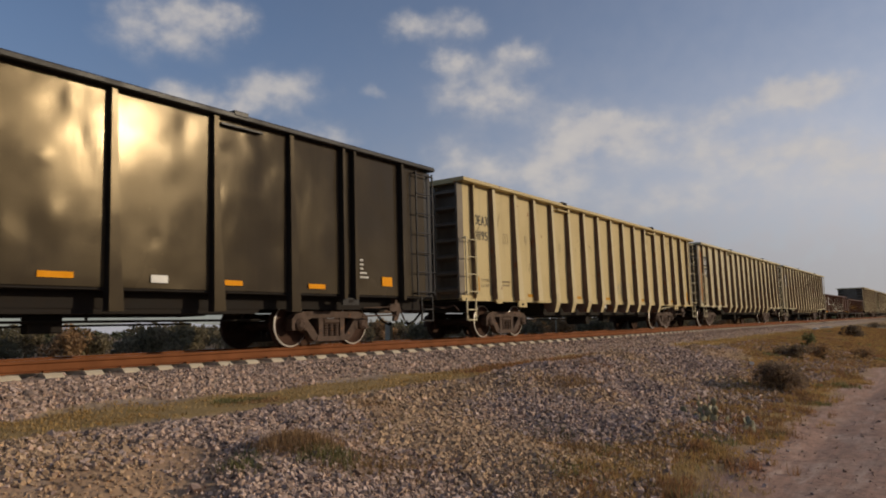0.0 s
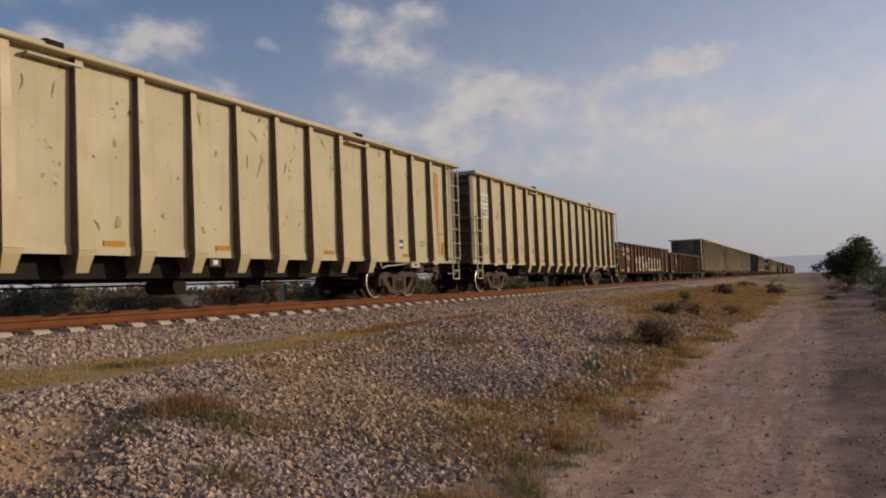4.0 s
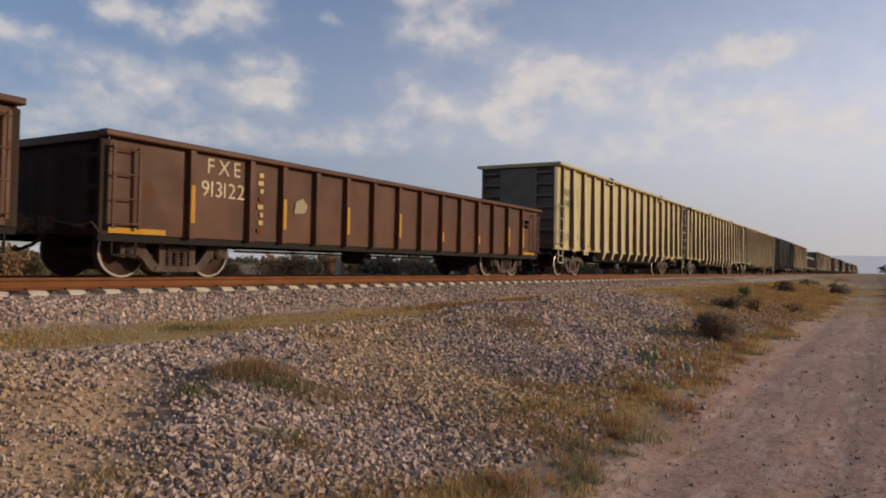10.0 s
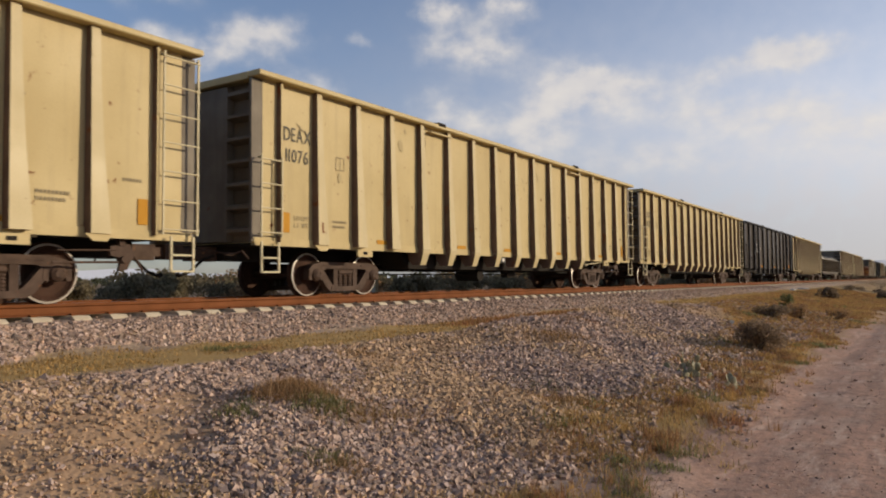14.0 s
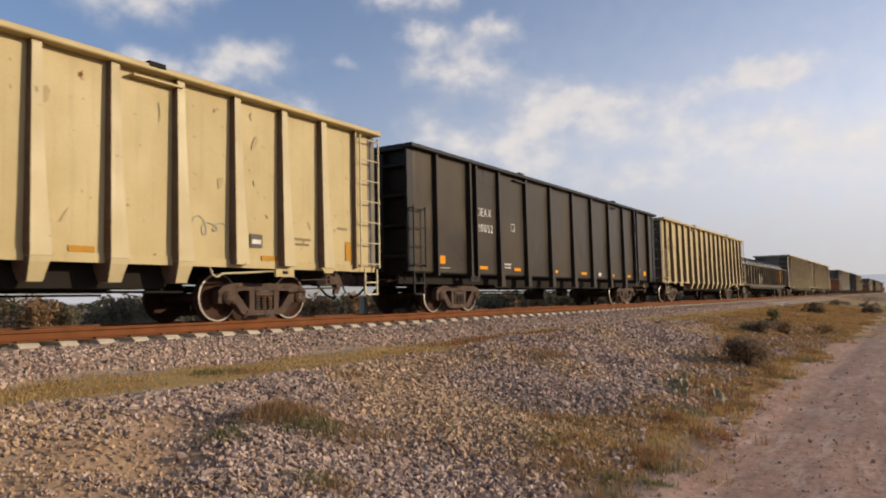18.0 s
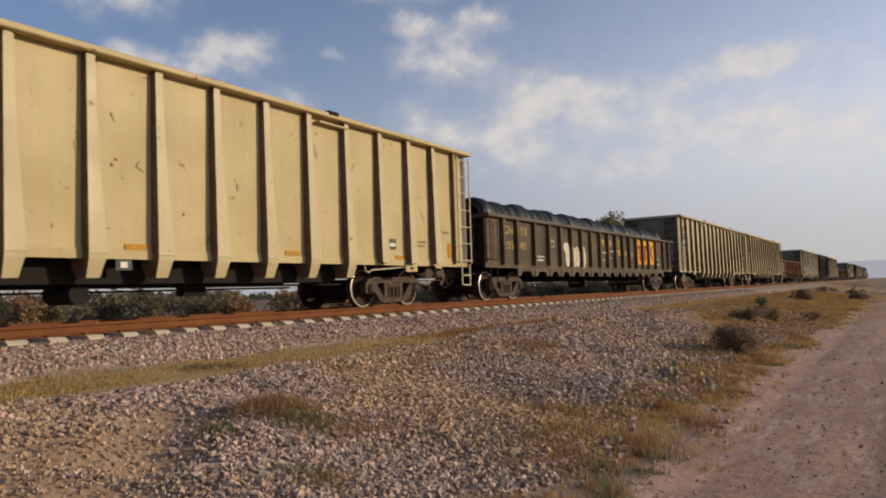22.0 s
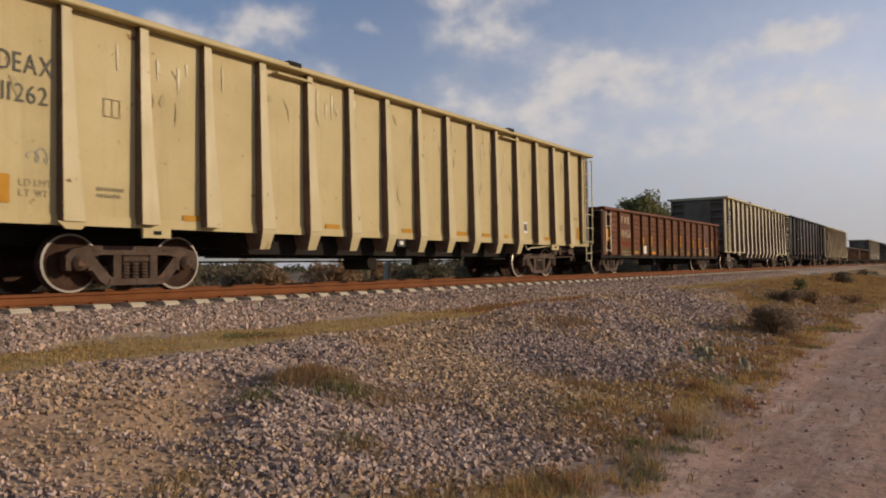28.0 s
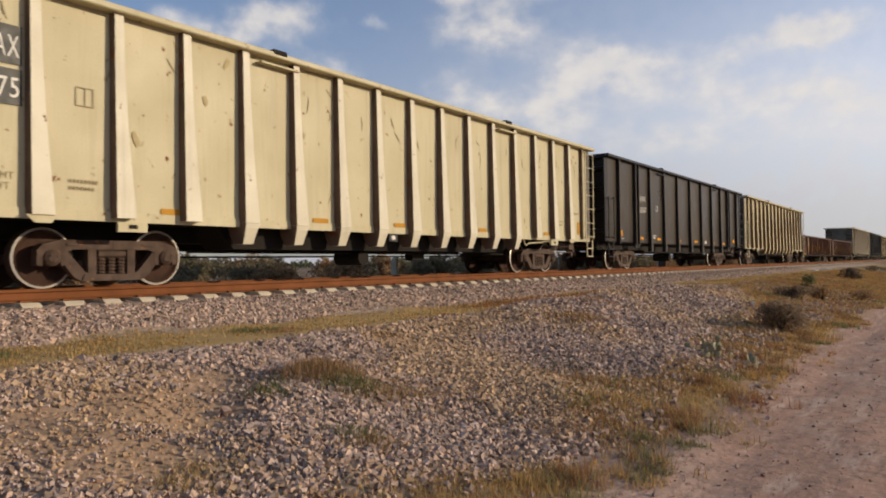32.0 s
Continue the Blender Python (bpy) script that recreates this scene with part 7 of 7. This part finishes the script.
    for a, b in zip(r11[1:-2], r11[2:-1]):
        s = Shape()
        s.prism([(a + 0.10, 0.976), (b + 0.03, 0.976), (b + 0.03, 0.72), (b - 0.12, 0.72), (b - 0.26, 0.88), (a + 0.42, 0.88), (a + 0.28, 0.72), (a + 0.10, 0.72)], 1.40, 1.44, "x")
        part("fish_belly_web", s.mesh("fish_belly_web", SOOT), g11)
    letters(g11, "GN", 1.30, 2.04, 0.27, x, TAN_MARK, width=0.55)
    letters(g11, "TX", 2.42, 2.04, 0.27, x, TAN_MARK, width=0.5)
    letters(g11, "295", 1.26, 1.58, 0.26, x, TAN_MARK, width=0.62)
    letters(g11, "411", 2.34, 1.58, 0.26, x, TAN_MARK, width=0.5)
    bars(g11, 3.5, 1.36, x, WHITE, (0.75, 0.7), h=0.06, gap=0.12)
    for cy, cz, w, h in ((6.20, 1.78, 0.52, 0.40), (6.30, 1.46, 0.42, 0.84), (6.80, 1.50, 0.30, 0.88), (6.98, 1.44, 0.40, 0.80), (7.30, 1.46, 0.46, 0.80), (7.90, 1.48, 0.46, 0.88)):
        pts = [(cy + w / 2 * math.cos(t) * (1 + 0.06 * math.sin(3 * t + cy)), cz + h / 2 * math.sin(t) * (1 + 0.08 * math.cos(2 * t + cy))) for t in (2 * math.pi * i / 22 for i in range(22))]
        shape_plate(g11, pts, x + 0.001 * round(cy), SPRAY, "graffiti_patch", "round white spray-painted blob")
    for cy in (7.3, 7.92):
        s = Shape()
        arc = [(x + 0.014, cy + 0.2 * math.cos(t), 1.5 + 0.24 * math.sin(t)) for t in (0.6 + 4.6 * i / 11 for i in range(12))]
        for p0, p1 in zip(arc, arc[1:]):
            s.bar(p0, p1, 0.022, 0.003)
        part("graffiti_line", s.mesh("graffiti_line", GREY_MARK), g11, "scrawled spray-paint line")
    for a, z, w, h in ((9.78, 2.0, 0.5, 0.24), (10.75, 2.0, 0.42, 0.24), (11.75, 2.0, 0.2, 0.28), (12.05, 2.0, 0.2, 0.3), (11.78, 1.62, 0.52, 0.26), (12.7, 1.62, 0.45, 0.2), (13.65, 1.6, 0.45, 0.2)):
        shape_plate(g11, [(a, z), (a + w, z), (a + w * 1.05, z + h), (a + 0.05, z + h * 0.95)], x, FADED_YELLOW, "lettering_patch", "faded yellow lettering block")
        shape_plate(g11, [(a + w * 0.35, z), (a + w * 0.65, z), (a + w * 0.65, z + h * 0.6), (a + w * 0.35, z + h * 0.6)], x + 0.006, SOOT, "lettering_gap")
    for a, b, z in ((9.72, 10.50, 1.70), (10.70, 11.45, 1.78)):
        for p, q in (((a, z), (b, z)), ((a, z - 0.3), (b - 0.2, z - 0.3)), ((a, z), (a, z - 0.3))):
            part("outline", Shape().bar((x, p[0], p[1]), (x, q[0], q[1]), 0.03, 0.004).mesh("outline", WHITE), g11)
    for a, b in ((14.56, 15.38), (15.55, 16.33), (16.50, 17.5)):
        plate(g11, a, b, 1.30, 2.42, x, EMBLEM, "emblem_field", "scuffed orange painted field")
    red = [[(14.83, 2.16), (15.38, 2.20), (15.38, 2.02), (14.83, 1.98)], [(15.10, 1.97), (15.38, 2.0), (15.38, 1.45), (15.12, 1.44)],
           [(15.55, 2.20), (16.33, 2.20), (16.33, 2.02), (15.55, 2.02)], [(15.86, 2.01), (16.15, 2.01), (16.17, 1.48), (15.88, 1.46)],
           [(16.50, 2.20), (16.66, 2.20), (16.66, 2.04), (16.50, 2.04)], [(17.1, 1.86), (17.36, 1.50), (17.14, 1.49), (16.94, 1.80)],
           [(16.96, 2.0), (17.28, 2.27), (17.44, 2.24), (17.1, 1.92)]]
    for j, pts in enumerate(red):
        shape_plate(g11, pts, x + 0.007, RED, "emblem_bar", "worn red painted bar")
    for pts in ([(16.54, 1.51), (16.66, 1.50), (17.14, 1.98), (16.98, 2.02)], [(16.70, 2.26), (16.84, 2.26), (17.0, 1.86), (16.88, 1.80)]):
        shape_plate(g11, pts, x + 0.012, SOOT, "worn_patch", "scuffed dark patch on the emblem")
    plate(g11, 18.0, 18.4, 1.3, 1.6, x, WHITE, "placard", "white placard")
    plate(g11, 18.04, 18.36, 1.36, 1.54, x + 0.007, PLATE, "placard_field")
    s = Shape()
    for z in (1.75, 1.98):
        s.box(x, x + 0.004, 4.85, 5.1, z, z + 0.02)
    for y in (4.85, 5.08):
        s.box(x, x + 0.004, y, y + 0.02, 1.772, 1.978)
    part("stencil_box", s.mesh("stencil_box", WHITE), g11)
    CARS[11] = g11
    # its load: coils of dark wire, lying two abreast (they ride with the wagon)
    me = coil_mesh()
    for i in range(23):
        for e in (-1, 1):
            part("wire_coil", me, g11, "dark steel wire coil", at=pose(e * 0.68, 0.75 + i * 0.84, 2.55 + 0.05 * math.sin(i * 2.3 + e), 4 * math.sin(i * 1.7 + e), 3 * math.cos(i * 2.9), 90 + 7 * math.sin(i * 3.1 + e)))
    for i, car in CARS.items():
        car.matrix_basis = pose(TRACK_X, FRONTS[i], 0)
    for name in (first_cream, first_black):
        assert name in CARS.values()


def coil_mesh():
    """A coil of many strands about the x axis: one ridged, uneven round bundle."""
    rng = np.random.RandomState(9)
    prof = [(-0.41, 0.30), (-0.42, 0.48)]
    for i in range(11):
        xo, r = -0.39 + 0.78 * i / 10, rng.uniform(0.57, 0.64) - 0.05 * abs(i - 5) ** 2 / 25
        prof += [(xo - 0.036, r - 0.04), (xo - 0.016, r), (xo + 0.016, r), (xo + 0.036, r - 0.04)]
    prof += [(0.42, 0.48), (0.41, 0.30), (-0.41, 0.30)]
    s = Shape().lathe(prof, 20)
    s.v = [(px + 0.03 * math.sin(3 * math.atan2(pz, py) + 9 * px), py * (1 + 0.02 * math.sin(7 * px + 2 * pz)), pz * (1 + 0.025 * math.sin(5 * px + 4 * py))) for px, py, pz in s.v]
    return s.mesh("wire_coil", WIRE, smooth=True)


make_train()


# ---------------------------------------------------------------- what moves
# metres that the train has run by each second mark
RUN = [(0, -0.03), (1, 8.75), (2, 17.60), (3, 26.52), (4, 35.48), (5, 44.50), (6, 53.55), (7, 62.72), (8, 71.92), (9, 81.09), (10, 90.28), (11,
       99.50), (12, 108.74), (13, 118.00), (14, 127.26), (15, 136.46), (16, 145.73), (17, 155.17), (18, 164.61), (19, 174.02), (20, 183.48), (21,
       192.97), (22, 202.57), (23, 212.16), (24, 221.84), (25, 231.55), (26, 241.29), (27, 251.09), (28, 260.96), (29, 270.81), (30, 280.70), (31,
       290.70), (32, 300.69)]


def motions():
    for i, car in sorted(CARS.items()):
        walk(car, [(t, pose(TRACK_X, FRONTS[i] - s, 0)) for t, s in RUN])
    ts, ss = zip(*RUN)
    rows = [(k / 15, math.degrees(float(np.interp(k / 15, ts, ss)) / WHEEL_R)) for k in range(481)]
    turns = {e: [(t, pose(0, e * WHEELBASE / 2, WHEEL_R, a, 0, 0)) for t, a in rows] for e in (-1, 1)}
    for i, car in sorted(CARS.items()):
        if i > 19:
            continue
        for o in car.children_recursive:
            if o.name.startswith("wheelset"):
                walk(o, turns[-1 if o.location.y < 0 else 1])


motions()
